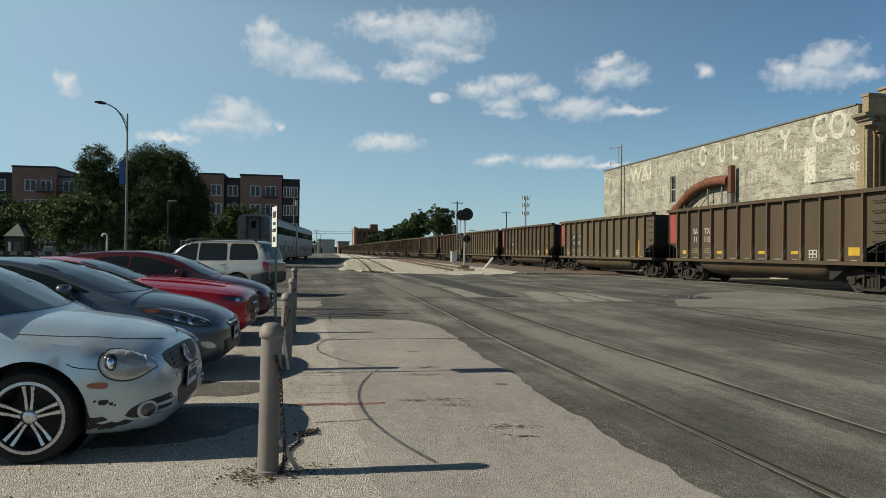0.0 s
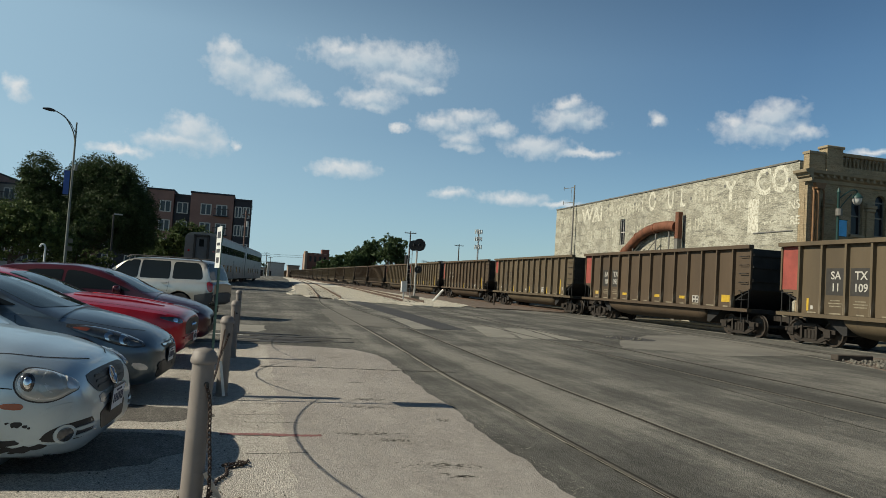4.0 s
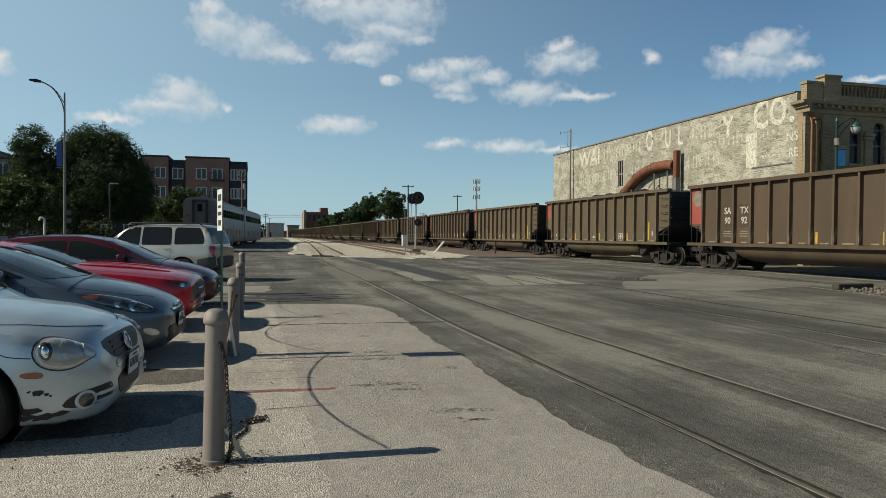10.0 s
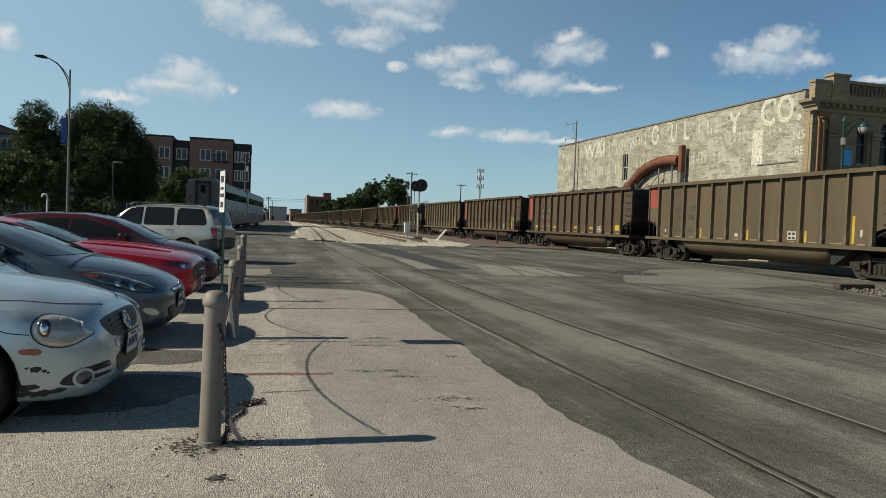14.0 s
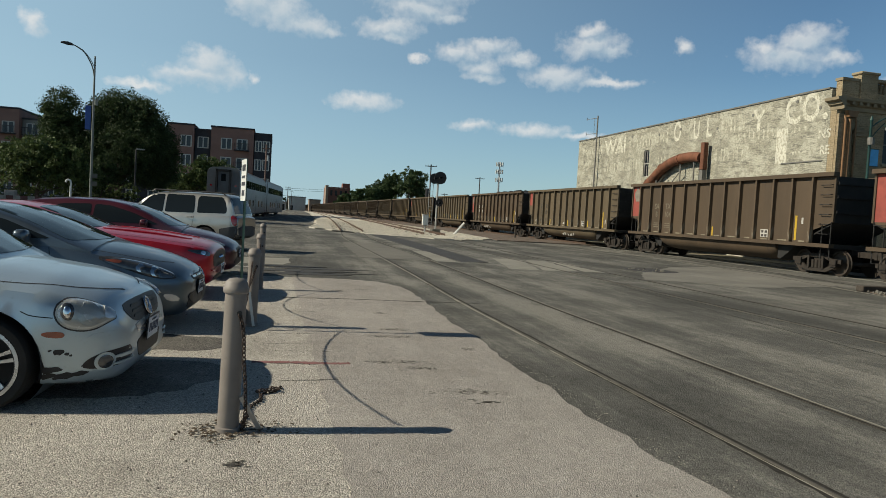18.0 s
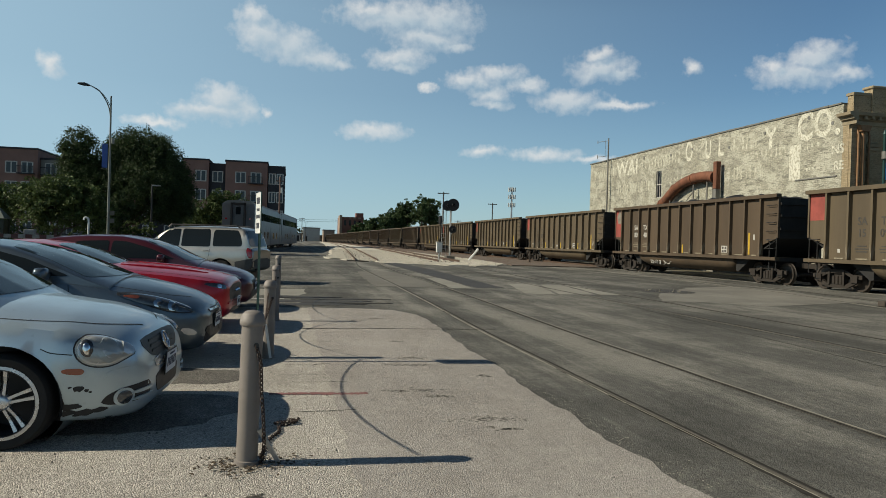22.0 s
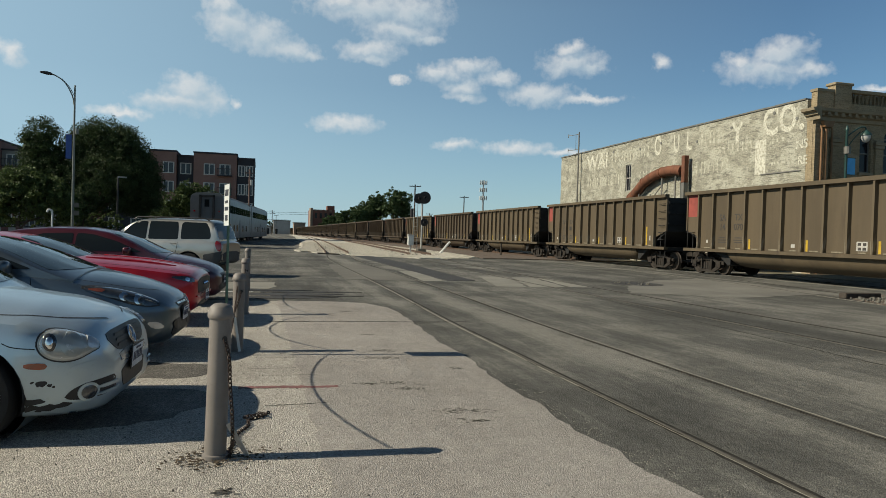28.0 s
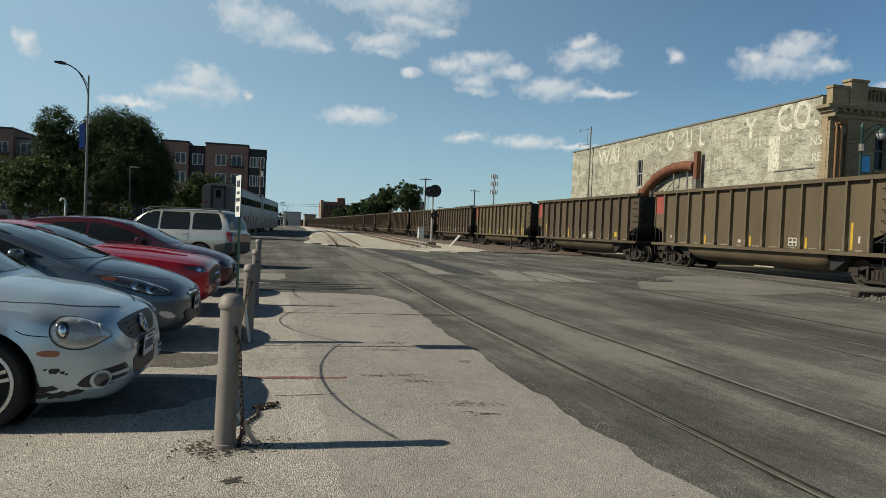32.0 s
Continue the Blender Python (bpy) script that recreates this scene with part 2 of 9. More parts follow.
def paving(name, stops, cell, cell_amount, streak, blotch, rough=0.88, bump=0.006, lanes=()):
    """Rolled paving: dark, middle and pale tones in streaks along the street and blotches, over a field of small stones."""
    m = bpy.data.materials.new(name)
    m.use_nodes = True
    t = m.node_tree
    b = t.nodes["Principled BSDF"]
    b.inputs["Roughness"].default_value = rough
    b.inputs["Specular IOR Level"].default_value = 0.15
    tc = t.nodes.new("ShaderNodeTexCoord").outputs["Object"]

    def nz(scale, det, stretch=(1, 1, 1), turn=0.0, rg=0.65):
        mp = t.nodes.new("ShaderNodeMapping")
        mp.inputs["Scale"].default_value = stretch
        mp.inputs["Rotation"].default_value = (0, 0, turn)
        t.links.new(tc, mp.inputs["Vector"])
        n = t.nodes.new("ShaderNodeTexNoise")
        n.inputs["Scale"].default_value, n.inputs["Detail"].default_value, n.inputs["Roughness"].default_value = scale, det, rg
        t.links.new(mp.outputs[0], n.inputs["Vector"])
        return n.outputs["Fac"]

    def ma(op, a, c):
        n = t.nodes.new("ShaderNodeMath")
        n.operation = op
        for i, v in enumerate((a, c)):
            if isinstance(v, (int, float)):
                n.inputs[i].default_value = v
            else:
                t.links.new(v, n.inputs[i])
        return n.outputs[0]
    v = ma("ADD", ma("MULTIPLY", nz(0.55, 6, (1.6, 0.16, 1), radians(4)), streak), ma("MULTIPLY", nz(0.30, 6), blotch))
    v = ma("ADD", v, ma("MULTIPLY", nz(3.2, 5, (1.5, 0.35, 1), radians(4)), 0.30))
    v = ma("ADD", v, ma("MULTIPLY", nz(5.0, 6, (2.4, 0.09, 1), radians(3), 0.7), 0.34 * min(streak, 1)))
    v = ma("ADD", v, ma("MULTIPLY", nz(17.0, 5, (1.2, 0.55, 1), 0.0, 0.75), 0.42 * min(streak, 1)))
    v = ma("SUBTRACT", v, (streak + blotch + 0.30 + 0.76 * min(streak, 1)) * 0.5 - 0.5)
    # dust swept into lanes along the street: middle, half width, strength
    sx = t.nodes.new("ShaderNodeSeparateXYZ")
    t.links.new(tc, sx.inputs[0])
    for x0, hw, amount in lanes:
        near = ma("MAXIMUM", ma("SUBTRACT", 1.0, ma("DIVIDE", ma("ABSOLUTE", ma("SUBTRACT", ma("ADD", sx.outputs[0], ma("MULTIPLY", ma("SUBTRACT", nz(0.8, 5, (1, 0.4, 1)), 0.5), hw * 1.5)), x0), 0.0), hw)), 0.0)
        v = ma("ADD", v, ma("MULTIPLY", ma("MULTIPLY", near, nz(1.1, 6, (1.3, 0.4, 1))), amount))
    ramp = t.nodes.new("ShaderNodeValToRGB")
    e = ramp.color_ramp.elements
    e[0].position, e[0].color = 0.30, (*stops[0], 1)
    e[1].position, e[1].color = 0.72, (*stops[2], 1)
    k = e.new(0.50)
    k.color = (*stops[1], 1)
    t.links.new(v, ramp.inputs["Fac"])
    vo = t.nodes.new("ShaderNodeTexVoronoi")
    vo.inputs["Scale"].default_value = cell
    t.links.new(tc, vo.inputs["Vector"])
    sp = t.nodes.new("ShaderNodeSeparateColor")
    t.links.new(vo.outputs["Color"], sp.inputs[0])
    gap = t.nodes.new("ShaderNodeMapRange")
    gap.inputs["From Min"].default_value, gap.inputs["From Max"].default_value = 0.25, 0.75
    gap.inputs["To Min"].default_value, gap.inputs["To Max"].default_value = 1.05, 1.05 - cell_amount * 0.6
    t.links.new(vo.outputs["Distance"], gap.inputs["Value"])
    tone = ma("ADD", ma("MULTIPLY", sp.outputs[0], cell_amount * 1.3), 1.04 - cell_amount * 0.5)
    tone = ma("MULTIPLY", tone, gap.outputs[0])
    # uneven patches of finer and coarser, fresher and dirtier stones
    tone = ma("MULTIPLY", tone, ma("ADD", ma("MULTIPLY", nz(cell * 0.33, 3, rg=0.8), cell_amount * 0.9), 1.0 - cell_amount * 0.45))
    tone = ma("MULTIPLY", tone, ma("ADD", ma("MULTIPLY", nz(7.0, 6, rg=0.75), 0.5), 0.75))
    tone = ma("MULTIPLY", tone, ma("ADD", ma("MULTIPLY", nz(38.0, 3, rg=0.85), 0.34), 0.83))
    mu = t.nodes.new("ShaderNodeVectorMath")
    mu.operation = "SCALE"
    t.links.new(ramp.outputs["Color"], mu.inputs[0])
    t.links.new(tone, mu.inputs["Scale"])
    t.links.new(mu.outputs[0], b.inputs["Base Color"])
    bp = t.nodes.new("ShaderNodeBump")
    bp.inputs["Distance"].default_value = bump
    bp.invert = True
    t.links.new(vo.outputs["Distance"], bp.inputs["Height"])
    t.links.new(bp.outputs[0], b.inputs["Normal"])
    return m


ASPHALT = paving("asphalt", ((0.068, 0.067, 0.060), (0.108, 0.1055, 0.0945), (0.205, 0.197, 0.172)), 95.0, 0.46, 1.0, 1.15, lanes=((4.1, 0.5, 0.42), (2.75, 0.35, 0.18), (5.7, 0.6, 0.28), (7.2, 0.6, 0.18)))
CHIPSEAL = paving("coarse_chip_seal", ((0.30, 0.278, 0.242), (0.40, 0.374, 0.33), (0.49, 0.46, 0.412)), 112.0, 0.68, 0.35, 1.0, 0.92, 0.007)
CHIPSEAL_FINE = paving("fine_chip_seal", ((0.258, 0.238, 0.212), (0.332, 0.308, 0.278), (0.40, 0.372, 0.338)), 175.0, 0.58, 0.35, 0.9, 0.92, 0.005)
# stained paving with the shade between the cars put into its tone
BAY_SHADE_STAIN = paving("oil_stained_chip_seal", ((0.10, 0.094, 0.085), (0.16, 0.15, 0.134), (0.32, 0.30, 0.268)), 112.0, 0.8, 0.3, 1.5, 0.9, 0.008)
CONCRETE = mat("concrete", (0.21, 0.20, 0.168), 0.85, var=0.14, scale=0.8, fine=25, bump=0.003)
PATCH_GREY = mat("worn_pale_street_patch", (0.158, 0.150, 0.128), 0.88, var=0.22, scale=0.5, fine=14, bump=0.004)
CONCRETE_OLD = mat("old_concrete", (0.128, 0.120, 0.10), 0.88, var=0.16, scale=0.6, fine=18, bump=0.004)
PIT = mat("worn_pit", (0.085, 0.076, 0.064), 0.9, var=0.3, scale=20, fine=60)
TAR = mat("tar", (0.036, 0.034, 0.030), 0.95, var=0.3, scale=9.0, bump=0.002, spec=0.08)
TAR_STRIP = mat("fresh_asphalt", (0.036, 0.035, 0.034), 0.85, var=0.15, scale=1.0, fine=30, bump=0.003)
RAIL = mat("rail_steel", (0.088, 0.082, 0.070), 0.7, metal=0.15, var=0.3, scale=2.0, spec=0.2)
RAIL_RUST = mat("rusty_rail", (0.075, 0.046, 0.03), 0.8, metal=0.2, var=0.25, scale=3.0)
GRAVEL = mat("limestone_gravel", (0.47, 0.44, 0.37), 0.95, var=0.16, scale=3.0, fine=18, bump=0.03, bscale=14)
BALLAST = mat("dirty_ballast", (0.119, 0.091, 0.07), 0.95, var=0.3, scale=2.0, fine=12, bump=0.03, bscale=12)
EARTH = mat("dry_grass_earth", (0.091, 0.084, 0.0525), 0.95, col2=(0.14, 0.119, 0.077), var=0.25, scale=0.15, fine=4, bump=0.02, bscale=8)
TIE = mat("creosoted_timber", (0.05, 0.04, 0.031), 0.9, var=0.3, scale=6.0)
RED_PAINT = mat("faded_red_paint", (0.205, 0.092, 0.086), 0.85, var=0.25, scale=9.0, fine=30)
WHITE_PAINT = mat("white_road_paint", (0.434, 0.427, 0.399), 0.8, var=0.15, scale=5.0)

CAR_OLIVE = mat("olive_grey_hopper_paint", (0.0819, 0.0605, 0.0341), 0.75, var=0.18, scale=0.9, fine=14, vertical=True, spots=((0.049, 0.0343, 0.0231), 1.6, 0.60, 0.12))
CAR_BROWN = mat("brown_hopper_paint", (0.0637, 0.0426, 0.0238), 0.75, var=0.18, scale=0.9, fine=14, vertical=True, spots=((0.0393, 0.0262, 0.0174), 1.6, 0.60, 0.12))
CAR_RUST = mat("red_brown_hopper_paint", (0.0607, 0.0424, 0.0241), 0.78, var=0.2, scale=0.9, fine=14, vertical=True, spots=((0.0334, 0.0274, 0.016), 1.6, 0.60, 0.12))
RIB_WORN = {m: mat(m.name + "_worn_edges", c, 0.75, var=0.18, scale=0.9, fine=14, vertical=True, spots=((0.17, 0.145, 0.105), 5.0, 0.60, 0.05)) for m, c in ((CAR_OLIVE, (0.095, 0.0715, 0.041)), (CAR_BROWN, (0.077, 0.052, 0.029)), (CAR_RUST, (0.072, 0.05, 0.029)))}
CAR_BLACK = mat("sooty_black_steel", (0.015, 0.0145, 0.014), 0.85, var=0.3, scale=2.0)
TRUCK_STEEL = mat("truck_cast_steel", (0.027, 0.021, 0.016), 0.8, metal=0.2, var=0.3, scale=5.0)
WHEEL_STEEL = mat("wheel_steel", (0.058, 0.047, 0.038), 0.55, metal=0.45, var=0.2, scale=4.0)
RED_PANEL = mat("red_end_panel", (0.252, 0.0525, 0.0385), 0.7, var=0.2, scale=2.0)
YELLOW = mat("yellow_reflector", (0.434, 0.28, 0.021), 0.6, var=0.15, scale=5.0)
DULL_WHITE = mat("dull_white_paint", (0.385, 0.371, 0.336), 0.75, var=0.15, scale=8.0)
FADED_LETTER = mat("faded_dark_lettering", (0.045, 0.04, 0.035), 0.8, var=0.2, scale=8.0)
FAINT_LETTER = mat("faint_dusty_lettering", (0.14, 0.12, 0.085), 0.8, var=0.25, scale=8.0)
LETTER_PANEL = mat("black_stencil_panel", (0.028, 0.026, 0.023), 0.75, var=0.2, scale=6.0)
PATCHED_PANEL = mat("darker_brown_panel", (0.050, 0.034, 0.020), 0.75, var=0.2, scale=3.0)
DUSTY_MARK = mat("dusty_stencil_paint", (0.19, 0.165, 0.115), 0.8, var=0.3, scale=9.0, fine=20)
WORN_GREY = mat("worn_grey_primer", (0.17, 0.15, 0.12), 0.8, var=0.2, scale=5.0, fine=20)
COAL = mat("coal", (0.018, 0.018, 0.019), 0.6, var=0.4, scale=3.0, bump=0.05, bscale=9)

BRICK_OLD = mat("whitewashed_brick_mortar", (0.33, 0.30, 0.225), 0.92, var=0.22, scale=0.5, fine=3.0, bump=0.01, bscale=14)

# ---- mesh helpers ----
def box(bm, x0, x1, y0, y1, z0, z1):
    v = [bm.verts.new(p) for p in ((x0, y0, z0), (x1, y0, z0), (x1, y1, z0), (x0, y1, z0), (x0, y0, z1), (x1, y0, z1), (x1, y1, z1), (x0, y1, z1))]
    for f in ((3, 2, 1, 0), (4, 5, 6, 7), (0, 1, 5, 4), (1, 2, 6, 5), (2, 3, 7, 6), (3, 0, 4, 7)):
        bm.faces.new([v[i] for i in f])
    return bm


def bevel(bm, w, seg=2):
    bmesh.ops.bevel(bm, geom=list(bm.edges), offset=w, segments=seg, affect="EDGES", profile=0.5)
    return bm


def ring(bm, c, axis, r, n):
    axis = Vector(axis).normalized()
    a = axis.orthogonal().normalized()
    b = axis.cross(a)
    return [bm.verts.new(Vector(c) + (a * math.cos(k) + b * math.sin(k)) * r) for k in (2 * math.pi * i / n for i in range(n))]


def bridge(bm, r0, r1):
    n = len(r0)
    for i in range(n):
        bm.faces.new((r0[i], r0[(i + 1) % n], r1[(i + 1) % n], r1[i]))


def tube(bm, pts, radii, n=10, caps=True):
    """A round bar through pts; radii one number or one for each point."""
    if isinstance(radii, (int, float)):
        radii = [radii] * len(pts)
    pts = [Vector(p) for p in pts]
    rings, ref = [], None
    for i, p in enumerate(pts):
        d = (pts[min(i + 1, len(pts) - 1)] - pts[max(i - 1, 0)]).normalized()
        if ref is None:
            ref = d.orthogonal().normalized()
        ref = (ref - d * ref.dot(d)).normalized()
        b = d.cross(ref)
        rings.append([bm.verts.new(p + (ref * math.cos(k) + b * math.sin(k)) * radii[i]) for k in (2 * math.pi * j / n for j in range(n))])
    for a, b in zip(rings, rings[1:]):
        bridge(bm, a, b)
    if caps:
        bm.faces.new(rings[0][::-1])
        bm.faces.new(rings[-1])
    return bm


def lathe(bm, prof, n=20, axis="z", at=(0, 0, 0), caps=True):
    """Turns a profile of (radius, height) round an axis through at."""
    at = Vector(at)
    rings = []
    for r, hh in prof:
        ring_ = []
        for k in range(n):
            a = 2 * math.pi * k / n
            c, s = math.cos(a) * r, math.sin(a) * r
            p = {"z": (c, s, hh), "x": (hh, c, s), "y": (s, hh, c)}[axis]
            ring_.append(bm.verts.new(at + Vector(p)))
        rings.append(ring_)
    for a, b in zip(rings, rings[1:]):
        bridge(bm, a, b)
    if caps and prof[0][0] > 1e-4:
        bm.faces.new(rings[0][::-1])
    if caps and prof[-1][0] > 1e-4:
        bm.faces.new(rings[-1])
    return bm


def prism(bm, poly, axis, lo, hi):
    """A flat outline pushed along an axis: poly in the two other axes' order."""
    def put(u, v, w):
        return {"x": (w, u, v), "y": (u, w, v), "z": (u, v, w)}[axis]
    a = [bm.verts.new(put(u, v, lo)) for u, v in poly]
    b = [bm.verts.new(put(u, v, hi)) for u, v in poly]
    bm.faces.new(a[::-1])
    bm.faces.new(b)
    bridge(bm, a, b)
    return bm


def mesh_of(name, bm, material, smooth=None):
    bmesh.ops.recalc_face_normals(bm, faces=list(bm.faces))
    me = bpy.data.meshes.new(name)
    bm.to_mesh(me)
    bm.free()
    for m in material if isinstance(material, (list, tuple)) else [material]:
        me.materials.append(m)
    if smooth is not None:
        me.polygons.foreach_set("use_smooth", [True] * len(me.polygons))
        me.set_sharp_from_angle(angle=radians(smooth))
    return me


def part(name, bm, material, parent=None, label="", smooth=None):
    ob = new(name, mesh_of(name, bm, material, smooth))
    ob.parent = parent
    if label:
        tagged(ob, label)
    return ob


def again(ob, parent=None, at=None):
    """Another object on the same mesh."""
    o = new(ob.name.split(".")[0], ob.data)
    o.parent = parent if parent is not None else ob.parent
    if at is not None:
        o.matrix_basis = at
    for key in ("label",):
        if key in ob:
            o[key] = ob[key]
    return o


def thing(name, at, label, category, group="", kind=""):
    ob = new(name)
    ob.matrix_basis = at if isinstance(at, Matrix) else Matrix.Translation(at)
    ob.empty_display_size = 0.2
    return tagged(ob, label, category, group, kind)


def struct(name, bm, material, label, category, kind="structure", smooth=None):
    return tagged(part(name, bm, material, None, "", smooth), label, category, "", kind)


def B():
    return bmesh.new()


def word_mesh(name, text, height, material, depth=0.002, bold=0.0):
    """Lettering of a given capital height as a thin mesh in the xy plane, centred."""
    cu = bpy.data.curves.new(name, "FONT")
    cu.body, cu.align_x, cu.align_y = text, "CENTER", "CENTER"
    cu.size, cu.extrude, cu.offset = height / 0.69, depth, bold
    cu.resolution_u = 3
    ob = bpy.data.objects.new(name, cu)
    scene.collection.objects.link(ob)
    bpy.context.view_layer.update()
    me = bpy.data.meshes.new_from_object(ob.evaluated_get(bpy.context.evaluated_depsgraph_get()))
    bpy.data.objects.remove(ob)
    bpy.data.curves.remove(cu)
    me.materials.clear()
    me.materials.append(material)
    return me


def word(name, text, height, material, parent, at, label="", bold=0.0):
    ob = new(name, word_mesh(name, text, height, material, 0.002, bold))
    ob.parent = parent
    ob.matrix_basis = at
    if label:
        tagged(ob, label)
    return ob


def smooth_line(pts, n):
    """n points along a smooth line through pts (Catmull-Rom)."""
    p = [Vector(q) for q in pts]
    p = [p[0] * 2 - p[1]] + p + [p[-1] * 2 - p[-2]]
    out = []
    segs = len(p) - 3
    for i in range(n):
        s = i / (n - 1) * segs
        k = min(int(s), segs - 1)
        u = s - k
        a, b, c, d = p[k:k + 4]
        out.append(0.5 * ((2 * b) + (c - a) * u + (2 * a - 5 * b + 4 * c - d) * u * u + (3 * b - a - 3 * c + d) * u ** 3))
    return out

# ---- ground ----
bm = B()
box(bm, -900, 900, -300, 2600, -0.5, 0.0)
ground = struct("ground", bm, ASPHALT, "worn grey asphalt street and yard", "ground")


def slab(name, poly, z, material, label, category="pavement", jag=0.0, step=0.3, seed=1):
    """A thin laid surface with an uneven edge, its top z above the ground."""
    rnd = random.Random(seed)
    out = []
    for (x0, y0), (x1, y1) in zip(poly, poly[1:] + poly[:1]):
        d = math.hypot(x1 - x0, y1 - y0)
        k = max(1, int(d / step)) if jag else 1
        for i in range(k):
            u = i / k
            out.append((x0 + (x1 - x0) * u + (rnd.uniform(-jag, jag) if i else 0), y0 + (y1 - y0) * u + (rnd.uniform(-jag, jag) if i else 0)))
    bm = B()
    top = [bm.verts.new((x, y, z)) for x, y in out]
    bot = [bm.verts.new((x, y, -0.05)) for x, y in out]
    bm.faces.new(top)
    bridge(bm, bot, top)
    bmesh.ops.triangulate(bm, faces=[f for f in bm.faces if len(f.verts) > 4])
    return struct(name, bm, material, label, category)


# pale chip-sealed parking strip with its ragged edge
pad_fine = [(0.43, -14), (2.38, -14), (2.38, 3.1), (2.36, 3.44), (2.29, 3.76), (2.34, 4.2), (2.25, 4.7), (2.31, 5.35), (2.27, 6.3), (2.36, 7.9), (2.32, 9.0), (2.36, 9.8), (2.43, 11.0), (2.45, 12.25), (2.38, 13.3), (2.1, 14.0), (1.5, 14.3), (0.42, 14.45)]
slab("parking_strip", pad_fine, 0.0065, CHIPSEAL_FINE, "pale finer-grained paving strip with a ragged edge", jag=0.028, step=0.16, seed=3)
pad = [(-26, -14), (0.7, -14), (0.7, 14.35), (-3.0, 14.6), (-26, 14.6)]
slab("parking_strip", pad, 0.0035, CHIPSEAL, "pale coarse chip-sealed parking strip", jag=0.012, step=0.25, seed=2)
slab("concrete_panel", [(6.65, 19.22), (7.46, 18.95), (8.52, 23.61), (7.60, 23.97)], 0.006, CONCRETE, "pale concrete crossing panel between street rails", jag=0.03, seed=4)
slab("concrete_panel", [(7.59, 18.95), (8.73, 19.12), (9.45, 23.60), (8.72, 23.61)], 0.006, CONCRETE, "pale concrete crossing panel between street rails", jag=0.03, seed=41)
slab("concrete_panel", [(8.90, 19.11), (9.56, 19.07), (9.84, 22.92), (9.58, 23.60)], 0.006, CONCRETE, "pale concrete crossing panel beside the rail", jag=0.03, seed=42)
slab("concrete_panel", [(4.93, 21.01), (5.59, 20.99), (5.80, 26.66), (5.22, 26.66)], 0.006, CONCRETE, "pale concrete crossing panel by the near rail", jag=0.03, seed=43)
slab("concrete_panel", [(2.62, 21.36), (4.70, 21.02), (4.92, 25.85), (4.58, 31.55), (3.05, 31.49), (2.75, 26.65)], 0.006, CONCRETE_OLD, "worn grey concrete crossing panel", jag=0.05, seed=5)
slab("patch", [(11.08, 19.73), (9.73, 17.16), (11.07, 16.70), (11.98, 15.91), (13.18, 16.19), (16.09, 17.39), (17.23, 21.45), (17.02, 24.60), (14.11, 23.17)], 0.006, PATCH_GREY, "pale street patch round the manhole", jag=0.06, seed=6)
slab("patch", [(5.74, 21.25), (6.69, 21.49), (7.06, 33.51), (7.03, 44.77), (5.77, 43.49), (5.74, 31.60)], 0.010, TAR_STRIP, "dark strip of newer asphalt", jag=0.04, seed=7)
gravel_poly = [(2.6, 53), (4.2, 47.5), (6.4, 44.4), (9, 42), (11, 41.0), (12.8, 42.6), (14.3, 46), (15.2, 56), (15.6, 100), (17.0, 200), (18.5, 330), (14, 330), (10.4, 207), (5.6, 95), (4.6, 77), (4.0, 66)]
slab("gravel_bed", gravel_poly, 0.05, GRAVEL, "pale limestone gravel between the tracks", "ground", jag=0.35, step=0.6, seed=8)
slab("ballast_bed", [(14.2, 44), (24.4, 43), (24.4, 900), (19, 900), (18.6, 330), (17.2, 200), (15.8, 100), (15.4, 56), (14.6, 46)], 0.06, BALLAST, "dirty brown track ballast", "ground", jag=0.25, step=1.5, seed=9)
slab("verge", [(24.5, 8), (80, 8), (80, 900), (24.5, 900)], 0.02, EARTH, "dry grass and earth beside the tracks", "ground")
slab("verge", [(-120, 44), (-14, 44), (-9.5, 58), (-8.0, 100), (-4, 180), (-30, 700), (-120, 700)], 0.02, EARTH, "dry grass and earth beyond the car park", "ground")

# first bays: dark worn paving, its colour lowered further for the cars' shade
slab("stain", [(-7.5, 5.2), (-2.4, 5.12), (-1.1, 5.2), (-0.55, 5.45), (-0.28, 5.8), (-0.22, 6.2), (-0.6, 6.42), (-1.6, 6.5), (-7.5, 6.6)], 0.0072, BAY_SHADE_STAIN, "worn paving, darkened for stains and car shade, in the parking bay", "stain", jag=0.06, step=0.12, seed=51)
slab("stain", [(-7.5, 6.95), (-1.4, 6.84), (-0.5, 6.95), (-0.2, 7.15), (-0.35, 7.5), (-1.2, 7.75), (-7.5, 7.8)], 0.0072, BAY_SHADE_STAIN, "worn paving, darkened for stains and car shade, in the parking bay", "stain", jag=0.06, step=0.12, seed=52)
# dark streaks and a pale apron at the head of the strip
for k, (xa, xb, y, w) in enumerate(((-0.2, 1.9, 15.9, 0.55), (0.1, 2.4, 16.5, 0.3), (-0.3, 1.7, 15.15, 0.45), (0.3, 2.3, 15.5, 0.12), (-0.2, 1.3, 16.95, 0.4))):
    slab("stain", [(xa, y - w * 0.5), (xa + (xb - xa) * 0.5, y - w * 0.5), (xb, y + 0.05), (xa + (xb - xa) * 0.6, y + w * 0.5), (xa, y + w * 0.5)], 0.009, TAR_STRIP, "dark streak across the asphalt", "stain", jag=0.03, step=0.12, seed=20 + k)
slab("apron", [(-2.4, 17.35), (0.3, 17.4), (0.45, 18.0), (0.5, 19.6), (-2.4, 19.5)], 0.005, CONCRETE, "pale concrete apron at the end of the bays", jag=0.05, seed=31)

